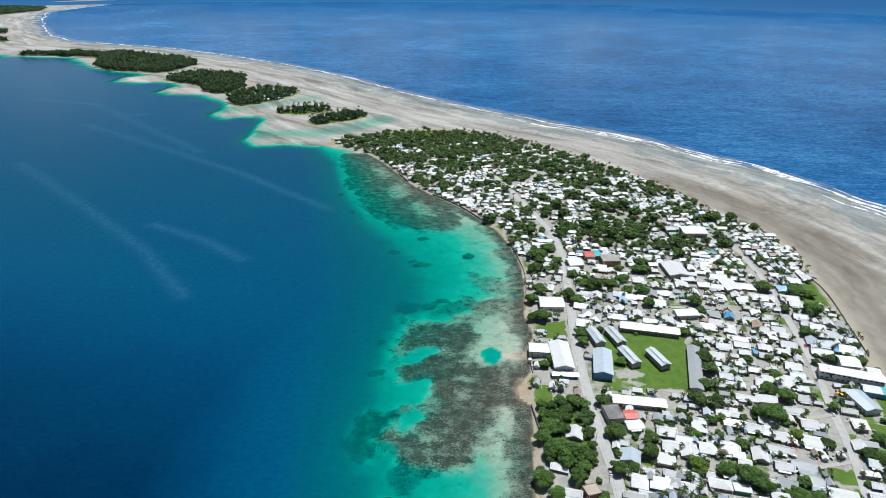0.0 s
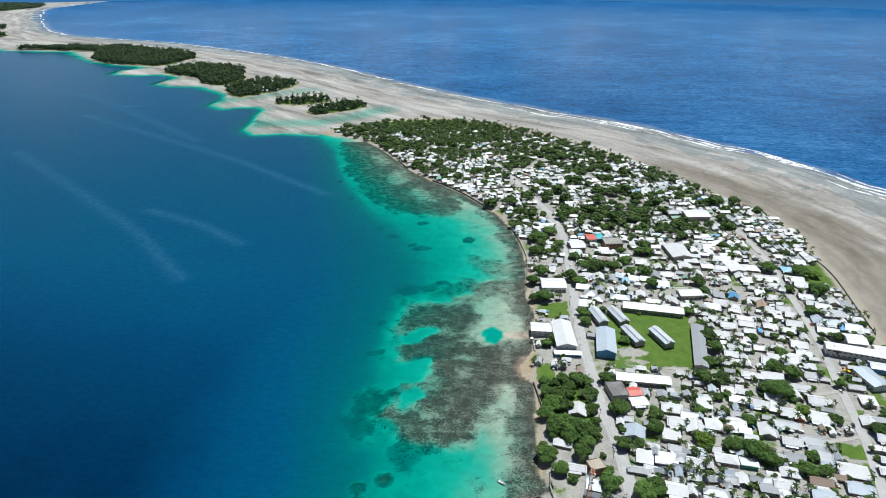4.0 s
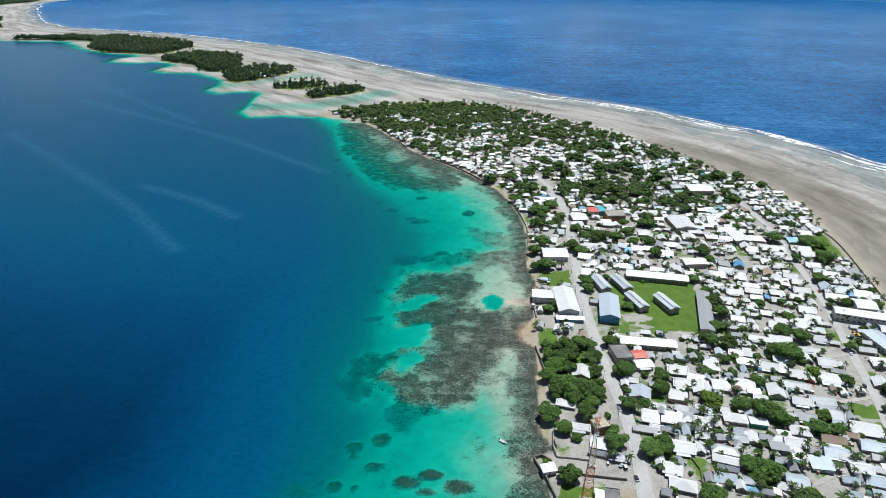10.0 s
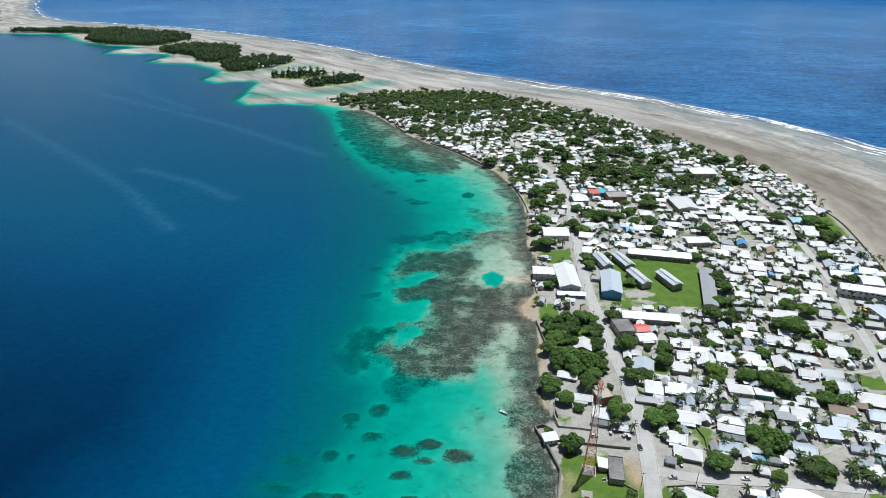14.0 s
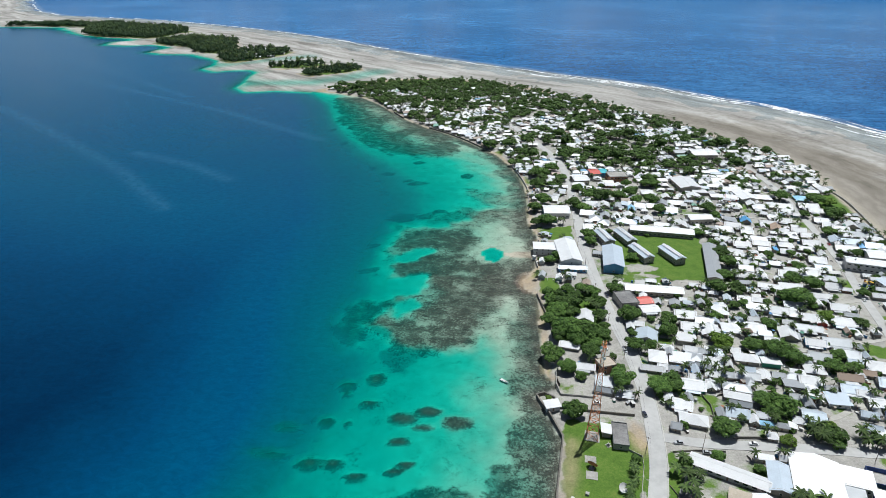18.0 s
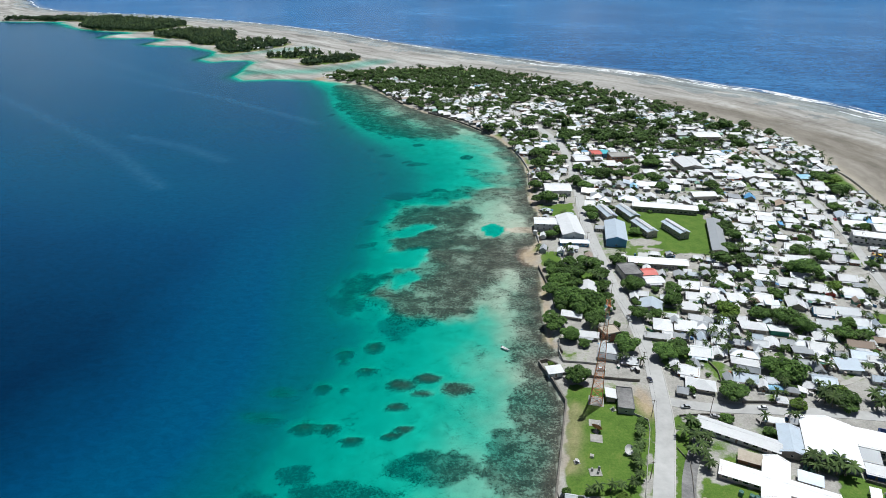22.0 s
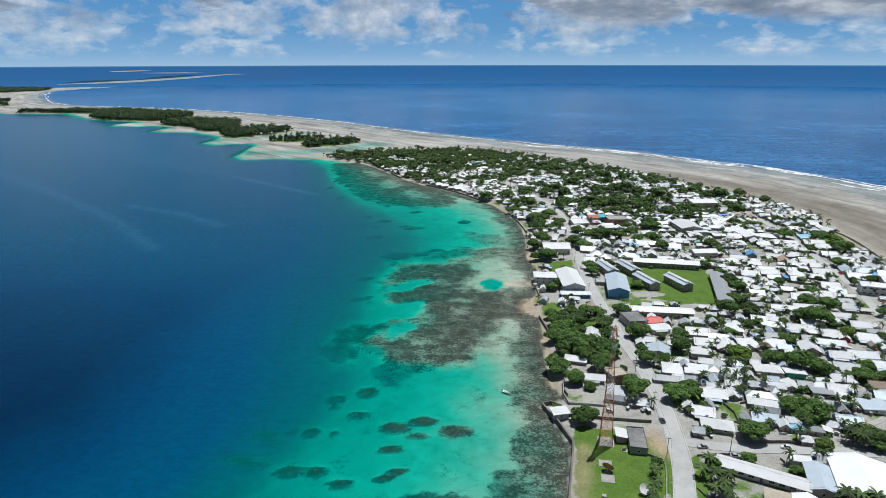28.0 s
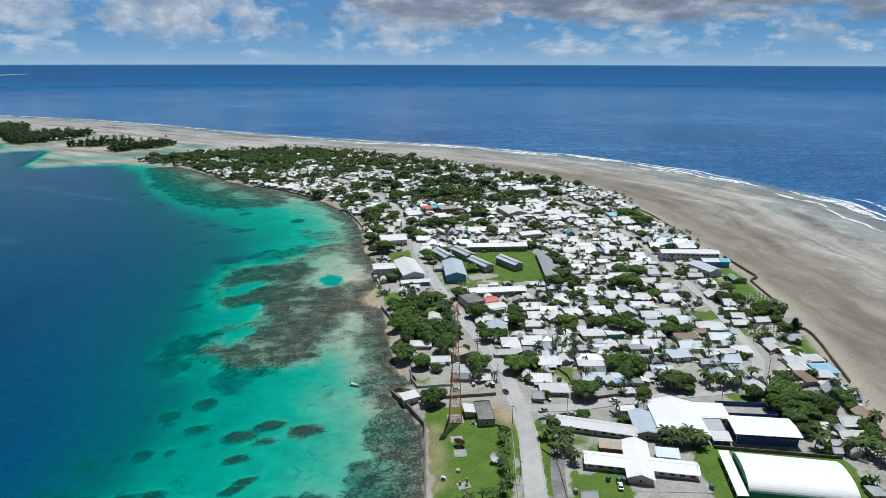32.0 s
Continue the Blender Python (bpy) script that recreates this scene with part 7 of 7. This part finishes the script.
for x, y, w, kind, tall in WANT_T[NT:]:
    sc = min(max(w / 5.6, 0.8), 1.3) if kind == 1 else w
    pile.put(r.choice(PROTO_P if kind == 1 else PROTO_T), pose(x, y, LAND_Z, 0, 0, r.uniform(0, 360)) @ Matrix.Diagonal((sc, sc, sc * tall, 1)))
pile.build("far_trees", [BARK, LEAF, FROND], "dark green trees and palms among the far houses", "trees")
pile = Pile()
houses = Pile()
for num, poly in enumerate(ISLETS):
    xs, ys = [q[0] for q in poly], [q[1] for q in poly]
    step = (8.5, 8.5, 9, 9.5, 10.5, 12, 26, 18, 16)[num]
    for yy in np.arange(min(ys), max(ys), step):
        for xx in np.arange(min(xs), max(xs), step):
            x, y = xx + r.uniform(-3, 3), yy + r.uniform(-3, 3)
            if not inside(poly, np.array([x]), np.array([y]))[0] or line_dist(poly, np.array([x]), np.array([y]), True)[0] < 2 + 9 * max(0.0, float(wobble(np.array(x), np.array(y), 11, num))) + 3 * r.random() or wobble(np.array(x), np.array(y), 26, num) > 0.7:
                continue
            if num == 0 and r.random() < 0.25:
                continue
            if num == 2 and r.random() < 0.2:
                houses.put(r.choice(PROTO_H), pose(x, y, LAND_Z, 0, 0, r.uniform(0, 180)) @ Matrix.Diagonal((1.1, 1.1, 1.1, 1)))
                continue
            if num < 6 and r.random() < 0.3:
                pile.put(r.choice(PROTO_P), pose(x, y, LAND_Z, 0, 0, r.uniform(0, 360)) @ Matrix.Diagonal((1.5, 1.5, r.uniform(1.8, 2.5), 1)))
            w = step * r.uniform(0.85, 1.5)
            if r.random() < 0.35:
                bx, by = x + r.uniform(-9, 9), y + r.uniform(-9, 9)
                pile.put(r.choice(PROTO_F), pose(bx, by, 0.6, 0, 0, r.uniform(0, 360)) @ Matrix.Diagonal((w * 0.6, w * 0.6, w * 0.55, 1)))
            pile.put(r.choice(PROTO_F), pose(x, y, LAND_Z, 0, 0, r.uniform(0, 360)) @ Matrix.Diagonal((w, w, min(w, 16) * r.uniform(0.95, 1.45), 1)))
pile.build("islet_woods", [BARK, LEAF_DARK, FROND], "dense dark green woods covering the small islets", "woods")
houses.build("islet_houses", [FAR_WALL, FAR_ROOF, GLASS], "scattered white-roofed houses among islet trees", "houses")
plant(342, 757, 15, 0, tall=0.85)


# ---- yard clutter between the houses ----
def clutter():
    rc = random.Random(21)
    pl = Pile()
    kinds = [proto_of([(Shape().box(-0.5, -0.5, -0.2, 0.5, 0.5, 0.6), 0)]), proto_of([(Shape().box(-1.1, -0.7, -0.2, 1.1, 0.7, 1.9).slab([(-1.3, -0.9, 1.9), (1.3, -0.9, 1.9), (1.3, 0.9, 2.15), (-1.3, 0.9, 2.15)], 0.08), 0)]),
             proto_of([(Shape().tube((0, 0, -0.2), (0, 0, 1.5), 0.7, 0.65, 9), 0)]), proto_of([(Shape().box(-1.5, -0.06, -0.2, 1.5, 0.06, 1.1), 0)]), proto_of([(Shape().box(-1.2, -0.5, 0.0, 1.2, 0.5, 0.12), 0)])]
    hs = [q for q in WANT_H[:420]] + [(x, y, -10, L, W, k) for x, y, L, W, k in TRACED]
    for x, y, t, L, W, k in hs:
        for j in range(rc.randint(3, 6)):
            a, d = rc.uniform(0, 6.283), 0.5 * max(L, W) + rc.uniform(0.6, 3.2)
            cx, cy = x + d * math.cos(a), y + d * math.sin(a)
            if not in_big(cx, cy, 0.5) and line_dist(ROAD_LAGOON, np.array(cx), np.array(cy)) > 6 and line_dist(ROAD_OCEAN, np.array(cx), np.array(cy)) > 5.5:
                pl.put(rc.choice(kinds), pose(cx, cy, LAND_Z, 0, 0, rc.uniform(0, 360)) @ Matrix.Scale(rc.uniform(0.6, 1.3), 4))
    mat = per_piece("mixed_yard_junk", [(0.0, (0.6, 0.6, 0.58)), (0.25, (0.30, 0.27, 0.23)), (0.45, (0.13, 0.12, 0.11)), (0.6, (0.42, 0.44, 0.46)), (0.72, (0.08, 0.22, 0.42)), (0.8, (0.36, 0.17, 0.10)), (0.87, (0.74, 0.74, 0.72)), (0.95, (0.07, 0.20, 0.15))], 0.75)
    pl.build("yard_clutter", [mat], "sheds, tanks, boards and boxes cluttering the yards", "clutter")


clutter()


# ---- surf on the reef edge ----
def surf():
    n = Nodes("breaking_foam")
    v = n.mix(0.5, n.noise(0.28, 6, 0.8), n.noise(0.05, 4, 0.7))
    tr_ = n.node("BsdfTransparent")
    m = n.node("MixShader")
    n.link(n.ramp(v, [(0.41, 0.0), (0.53, 1.0)]), m.inputs[0])
    n.done((0.82, 0.85, 0.87), 0.9)
    n.link(tr_.outputs[0], m.inputs[1])
    n.link(n.b.outputs[0], m.inputs[2])
    n.link(m.outputs[0], n.out.inputs["Surface"])
    rr = random.Random(3)
    p = smooth_line(SURF[1:-1], 12)
    vs, fs = [], []
    for band, (off, gap) in enumerate(((0, 0.05), (13, 0.35), (-13, 0.3), (27, 0.6), (42, 0.8), (-26, 0.6))):
        k = 0
        while k < len(p) - 8:
            run = rr.randint(4, 14)
            if rr.random() > gap and (band == 0 or p[k].y < 1300):
                wmax = rr.uniform(4.0, 11.0) * (1.0 if band == 0 else 0.55)
                first = True
                sh = rr.uniform(-5, 5)
                for j in range(run + 1):
                    if k + j >= len(p) - 1:
                        break
                    q, d = p[k + j], (p[k + j + 1] - p[max(k + j - 1, 0)]).normalized()
                    s = Vector((d.y, -d.x, 0))
                    w = wmax * math.sin(math.pi * (j + 0.35) / (run + 0.7)) * rr.uniform(0.7, 1.3) * (0.5 if q.y > 1300 else 1.0)
                    c = q + s * (off + sh + 7 * float(wobble(np.array(q.x), np.array(q.y), 30, 5)))
                    i = len(vs)
                    vs += [(c.x - s.x * w, c.y - s.y * w, 0.12), (c.x, c.y, 0.75), (c.x + s.x * w * 0.7, c.y + s.y * w * 0.7, 0.1)]
                    if not first:
                        fs += [(i - 3, i - 2, i + 1, i), (i - 2, i - 1, i + 2, i + 1)]
                    first = False
            k += run + rr.randint(0, 3)
    ob = new("surf", mesh_of("surf", vs, fs, n.mat))
    return tagged(ob, "white waves breaking along the reef edge", "surf", kind="stuff")


surf()


# ---- radio tower ----
def lattice_tower(x, y, turn, height, w0, w1):
    ob = thing("lattice_tower", x, y, LAND_Z, turn, "tall red and white lattice radio tower on grass", "tower")
    n = 14
    zs = [height * (1 - (1 - k / n) ** 1.12) for k in range(n + 1)]
    half = lambda z: (w0 + (w1 - w0) * min(z / (height * 0.8), 1)) / 2
    corners = ((-1, -1), (1, -1), (1, 1), (-1, 1))
    for a, b in corners:
        leg = Shape()
        ring = [(a * half(z), b * half(z), z, 0.17 - 0.08 * z / height) for z in zs]
        leg.add([(x + q * math.cos(1.047 * k), y + q * math.sin(1.047 * k), z) for x, y, z, q in ring for k in range(6)],
                [(6 * i + k, 6 * i + (k + 1) % 6, 6 * i + 6 + (k + 1) % 6, 6 * i + 6 + k) for i in range(n) for k in range(6)] + [tuple(range(6 * n, 6 * n + 6))])
        part("leg", leg, TOWER_RED, ob)
    for k, (z0, z1) in enumerate(zip(zs, zs[1:])):
        h0, h1 = half(z0), half(z1)
        paint = TOWER_WHITE if k % 4 in (2, 3) and k > 3 else TOWER_RED
        t = 0.09 if k < 8 else 0.07
        for (a, b), (c, d) in zip(corners, corners[1:] + corners[:1]):
            for u, v in (((a * h0, b * h0, z0), (c * h1, d * h1, z1)), ((c * h0, d * h0, z0), (a * h1, b * h1, z1)), ((a * h1, b * h1, z1), (c * h1, d * h1, z1))):
                part("brace", Shape().tube(u, v, t, None, 4), paint, ob)
    part("ladder", Shape().box(-0.25, -0.05, 0, -0.2, 0.05, height * 0.97).box(0.2, -0.05, 0, 0.25, 0.05, height * 0.97), TOWER_WHITE, ob)
    part("platform", Shape().box(-1.1, -1.1, height - 2.2, 1.1, 1.1, height - 2.0), TOWER_RED, ob)
    for k, (a, z) in enumerate(((0.4, 0.93), (2.2, 0.9), (3.9, 0.96), (5.2, 0.86))):
        h = half(z * height) + 0.5
        q = Shape().tube((h * math.cos(a), h * math.sin(a), z * height), ((h + 0.5) * math.cos(a), (h + 0.5) * math.sin(a), z * height), 0.75, 0.8, 12)
        part("antenna_dish", q, DISH, ob)
    for k in range(6):
        a = 1.05 * k
        part("panel_antenna", Shape().box(-0.12, -0.12, height - 1.6, 0.12, 0.12, height + 0.6, Matrix.Translation((1.15 * math.cos(a), 1.15 * math.sin(a), 0))), TOWER_RED if k % 2 else DISH, ob)
    part("mast", Shape().tube((0, 0, height - 2), (0, 0, height + 1.2), 0.07), TOWER_RED, ob)
    part("footing", Shape().box(-w0 / 2 - 0.8, -w0 / 2 - 0.8, -0.4, w0 / 2 + 0.8, w0 / 2 + 0.8, 0.12), CONCRETE, ob)
    return ob


lattice_tower(60.9, 266.0, -12, 54.3, 5.6, 1.5)


# ---- antenna yard ----
def bowl(r, depth, n=20, rings=6, hole=0.0):
    s = Shape()
    vs = [(0, 0, 0)]
    fs = []
    for k in range(1, rings + 1):
        q = r * k / rings
        vs += [(q * math.cos(6.2832 * j / n), q * math.sin(6.2832 * j / n), depth * (k / rings) ** 2) for j in range(n)]
        for j in range(n):
            a, b = 1 + (k - 1) * n + j, 1 + (k - 1) * n + (j + 1) % n
            fs.append((0, a, b) if k == 1 else (a - n, a, b, b - n))
    s.add(vs, fs)
    s.add([(x, y, z - 0.06) for x, y, z in vs], [f[::-1] for f in fs])
    return s


def satellite_dish(x, y, r, tilt, turn, mat, label):
    ob = thing("satellite_dish", x, y, LAND_Z, turn, label, "antenna")
    part("pad", Shape().box(-1.2, -1.2, -0.3, 1.2, 1.2, 0.15), CONCRETE, ob)
    part("pedestal", Shape().tube((0, 0, 0), (0, 0, r * 0.8), 0.22, 0.15, 8), TOWER_WHITE, ob)
    d = part("reflector", bowl(r, r * 0.28), mat, ob)
    d.matrix_basis = pose(0, 0, r * 0.85, tilt, 0, 0)
    f = Shape()
    for k in range(3):
        a = 2.094 * k
        f.tube((r * 0.8 * math.cos(a), r * 0.8 * math.sin(a), r * 0.2), (0, 0, r * 0.9), 0.04, None, 4)
    f.tube((0, 0, r * 0.8), (0, 0, r * 1.0), 0.16, None, 8)
    part("feed", f, TOWER_WHITE, d)
    return ob


def pad(x, y, turn, L, W, h, label):
    ob = thing("concrete_pad", x, y, LAND_Z, turn, label, "pad")
    part("slab", Shape().box(-L / 2, -W / 2, -0.3, L / 2, W / 2, h), CONCRETE, ob)
    return ob


pad(57.6, 250.3, -8, 5.2, 4.5, 0.22, "weathered concrete pad in the grass yard")
pad(56.7, 240.5, -8, 5.2, 5.0, 0.22, "weathered concrete pad in the grass yard")
satellite_dish(57.3, 244.9, 2.4, 62, 150, RUST, "rusty old satellite dish on a concrete pad")
satellite_dish(68.7, 232.2, 2.2, 38, 20, DISH, "white mesh satellite dish on a pedestal")
satellite_dish(67.7, 260.1, 1.0, 40, 200, DISH, "small white satellite dish beside the hut")
satellite_dish(46.2, 226, 1.0, 20, 100, DISH, "small white satellite dish in the grass")
pad(52.9, 229.3, -12, 1.6, 1.6, 1.0, "small concrete plinth in the grass yard")
pad(52.9, 220.4, 4, 5, 4, 0.3, "broken concrete pad beside palms")
for dx, dy, hh in ((-1.3, 0.8, 1.4), (0.9, -0.6, 1.1), (1.5, 1.0, 2.2)):
    o = pad(52.9 + dx, 220.4 + dy, 20, 0.7, 0.7, 0.3 + hh, "old concrete post on a pad")


# ---- cars ----
def car(x, y, turn, paint, name="car", L=4.3, W=1.75, H=1.45, label=""):
    ob = thing(name, x, y, RZ + 0.02, turn, label, "car", "cars")
    a, b = L / 2, W / 2
    body = Shape()
    prof = [(-a, 0.35), (a, 0.35), (a, 0.72), (a * 0.92, 0.82), (a * 0.42, 0.9), (-a * 0.8, 0.95), (-a, 0.85)]
    m = len(prof)
    body.add([(px, -b, pz) for px, pz in prof] + [(px, b, pz) for px, pz in prof], [tuple(range(m)), tuple(range(2 * m - 1, m - 1, -1))] + [(k, k + m, (k + 1) % m + m, (k + 1) % m) for k in range(m)])
    part("body", body, paint, ob)
    cab = [(-a * 0.82, 0.93), (a * 0.42, 0.9), (a * 0.12, H), (-a * 0.62, H)]
    c = b * 0.8
    part("glasshouse", Shape().add([(px, -b * 0.95 if pz < 1.2 else -c, pz) for px, pz in cab] + [(px, b * 0.95 if pz < 1.2 else c, pz) for px, pz in cab], [(0, 1, 2, 3), (7, 6, 5, 4), (0, 4, 5, 1), (1, 5, 6, 2), (2, 6, 7, 3), (3, 7, 4, 0)]), GLASS, ob)
    part("roof_panel", Shape().box(-a * 0.6, -c * 0.97, H, a * 0.11, c * 0.97, H + 0.05), paint, ob)
    for sx in (-0.62, 0.64):
        for sy in (-1, 1):
            w = part("wheel", Shape().tube((sx * a, sy * (b - 0.18), 0.31), (sx * a, sy * (b + 0.01), 0.31), 0.31, None, 12), TYRE, ob)
            part("rim", Shape().tube((sx * a, sy * (b + 0.005), 0.31), (sx * a, sy * (b + 0.025), 0.31), 0.19, None, 10), RIM, w)
    for sy in (-1, 1):
        part("headlight", Shape().box(a - 0.02, sy * b * 0.72 - 0.18, 0.6, a + 0.02, sy * b * 0.72 + 0.18, 0.74), TRIM, ob)
    return ob


CARS = [(137, 264.2, 176, 0, "white compact car driving on the road"), (101.5, 263.2, 184, 1, "silver car waiting at the junction"), (90, 283, 96, 2, "dark blue car driving along the road"),
        (67.5, 290.5, 0, 0, "white car parked in a yard"), (113, 257, -8, 1, "silver car parked beside a wall"), (110, 206.5, 70, 0, "white car parked on grass beside a school"),
        (212, 296, 60, 0, "white car parked in a sandy yard"), (92, 340, 92, 1, "silver car driving along the road"), (93.5, 405, 88, 2, "dark car driving along the road"),
        (266.5, 409, 79, 0, "white car driving along the road"), (288, 500, 80, 3, "red car driving along the road"), (99.5, 470, 85, 0, "white car parked at the roadside"),
        (100.5, 452, 85, 3, "red car parked at the roadside"), (101, 447, 85, 1, "silver car parked at the roadside"), (276, 430, 10, 0, "white car parked near a long building"), (279, 425, 10, 1, "silver car parked near a long building"),
        (256, 372, 78, 2, "dark car parked at the roadside"), (300, 640, 90, 0, "white car driving along the road"), (97, 600, 90, 0, "white car driving along the road"), (246, 330, 72, 1, "silver car parked at the roadside")]
for x, y, t, k, lab in CARS:
    car(x, y, t, CAR_PAINTS[k], label=lab)
car(283, 432, 100, CAR_PAINTS[4], "bus", 8.0, 2.3, 2.6, "yellow bus parked beside a white building")


# ---- poles and cables along the roads ----
def utility_pole(x, y, turn):
    ob = thing("utility_pole", x, y, LAND_Z, turn, "tall timber utility pole with a crossarm beside the road", "utility pole", "utility poles")
    part("pole", Shape().tube((0, 0, -0.5), (0, 0, 9.2), 0.16, 0.11, 7), POLE, ob)
    part("crossarm", Shape().box(-1.0, -0.07, 8.6, 1.0, 0.07, 8.75), POLE, ob)
    for sx in (-0.9, -0.3, 0.3, 0.9):
        part("insulator", Shape().tube((sx, 0, 8.75), (sx, 0, 8.95), 0.05, 0.04, 5), TRIM, ob)
    return ob


def pole_row(line, off, step, skip=0):
    p = smooth_line(line, 1.0)
    tops = []
    for k in range(skip, len(p) - 1, step):
        d = (p[k + 1] - p[max(k - 1, 0)]).normalized()
        s = Vector((d.y, -d.x, 0))
        q = p[k] + s * off
        utility_pole(q.x, q.y, math.degrees(math.atan2(s.y, s.x)))
        tops.append((q, s))
    for k in range(len(tops) - 1):
        (a, sa), (b, sb) = tops[k], tops[k + 1]
        ob = thing("power_cable", a.x, a.y, LAND_Z + 8.8, 0, "thin dark power cable strung between poles", "cable", "power cables")
        for o in (-0.9, 0.9):
            s = Shape()
            pts = [(a + sa * o).lerp(b + sb * o, j / 5) - a + Vector((0, 0, -0.9 * (1 - (2 * j / 5 - 1) ** 2))) for j in range(6)]
            for u, v in zip(pts, pts[1:]):
                s.tube(u, v, 0.03, None, 3)
            part("strand", s, WIRE, ob)


pole_row(ROAD_LAGOON[5:17], 5.2, 38, 6)
pole_row(ROAD_OCEAN[1:], 4.8, 38, 4)


# ---- graves near the ocean road ----
def grave_mesh(k):
    s = Shape().box(-1.0, -0.5, -0.2, 1.0, 0.5, 0.45).box(-1.1, -0.6, -0.2, 1.1, 0.6, 0.15)
    return s.mesh("slab", GRAVE), Shape().box(-1.15, -0.45, 0.15, -0.95, 0.45, 1.0 + 0.2 * k).mesh("headstone", GRAVE)


GRAVES = [grave_mesh(k) for k in range(3)]
rg = random.Random(9)
for poly, step in (([(255, 330), (281, 326), (276, 308), (249, 310)], 2.6), ([(282, 378), (306, 374), (301, 352), (278, 358)], 3.2)):
    xs, ys = [q[0] for q in poly], [q[1] for q in poly]
    for gy_ in np.arange(min(ys), max(ys), step * 1.15):
        for gx_ in np.arange(min(xs), max(xs), step):
            if inside(poly, np.array([gx_]), np.array([gy_]))[0] and rg.random() < 0.72:
                ob = thing("grave", gx_ + rg.uniform(-0.3, 0.3), gy_ + rg.uniform(-0.3, 0.3), LAND_Z, 75 + rg.uniform(-8, 8), "low whitewashed concrete grave in a crowded graveyard", "grave", "graves")
                sl, hd = GRAVES[rg.randrange(3)]
                part("slab", sl, None, ob)
                part("headstone", hd, None, ob)


# ---- water tanks, boat and bits ----
def tank(x, y, r, h, mat, label):
    ob = thing("water_tank", x, y, LAND_Z, 0, label, "tank", "water tanks")
    part("body", Shape().tube((0, 0, -0.2), (0, 0, h), r, r, 14).tube((0, 0, h), (0, 0, h + 0.3), r, r * 0.3, 14), mat, ob)
    part("lid", Shape().tube((0, 0, h + 0.28), (0, 0, h + 0.4), r * 0.3, None, 10), mat, ob)


for x, y in ((107.5, 211.5), (111, 209.8), (112.8, 209.2), (143, 198.5), (139, 226.5), (141, 225)):
    tank(x, y, 0.95, 2.0, TANK_GREEN, "dark green plastic rainwater tank beside the school")
tank(48.5, 461, 1.6, 2.6, DISH, "white storage tank on the lagoon shore")
tank(194, 176, 1.3, 2.4, RUST, "rusty brown tank beside the sports hall")


def boat(x, y, turn, L, label):
    ob = thing("boat", x, y, 0.02, turn, label, "boat")
    n = 9
    vs, fs = [], []
    for k in range(n):
        t = k / (n - 1)
        w = 0.16 * L * math.sin(math.pi * min(0.12 + 0.88 * (1 - t), 1.0) * 0.55 + 0.0) * (1 if t < 0.95 else 0.2)
        xx = -L / 2 + L * t
        vs += [(xx, -w, 0.55 + 0.25 * t * t), (xx, -w * 0.5, -0.2), (xx, w * 0.5, -0.2), (xx, w, 0.55 + 0.25 * t * t), (xx, w * 0.8, 0.5), (xx, 0, 0.12), (xx, -w * 0.8, 0.5)]
        if k:
            i, j = 7 * k, 7 * k - 7
            fs += [(j + q, j + (q + 1) % 7, i + (q + 1) % 7, i + q) for q in range(7)]
    fs += [tuple(range(6, -1, -1)), tuple(range(7 * n - 7, 7 * n))]
    part("hull", Shape().add(vs, fs), HULL, ob)
    for xx in (-0.2, 0.15):
        part("thwart", Shape().box(xx * L - 0.15, -0.13 * L, 0.36, xx * L + 0.15, 0.13 * L, 0.42), WOOD, ob)
    part("outboard_motor", Shape().box(-L / 2 - 0.35, -0.2, 0.1, -L / 2 + 0.02, 0.2, 1.0), TYRE, ob)


boat(20, 308.5, -40, 5.5, "small white open boat moored in shallow water")
boat(-108, 925, 20, 6, "white boat moored off the northern shore")
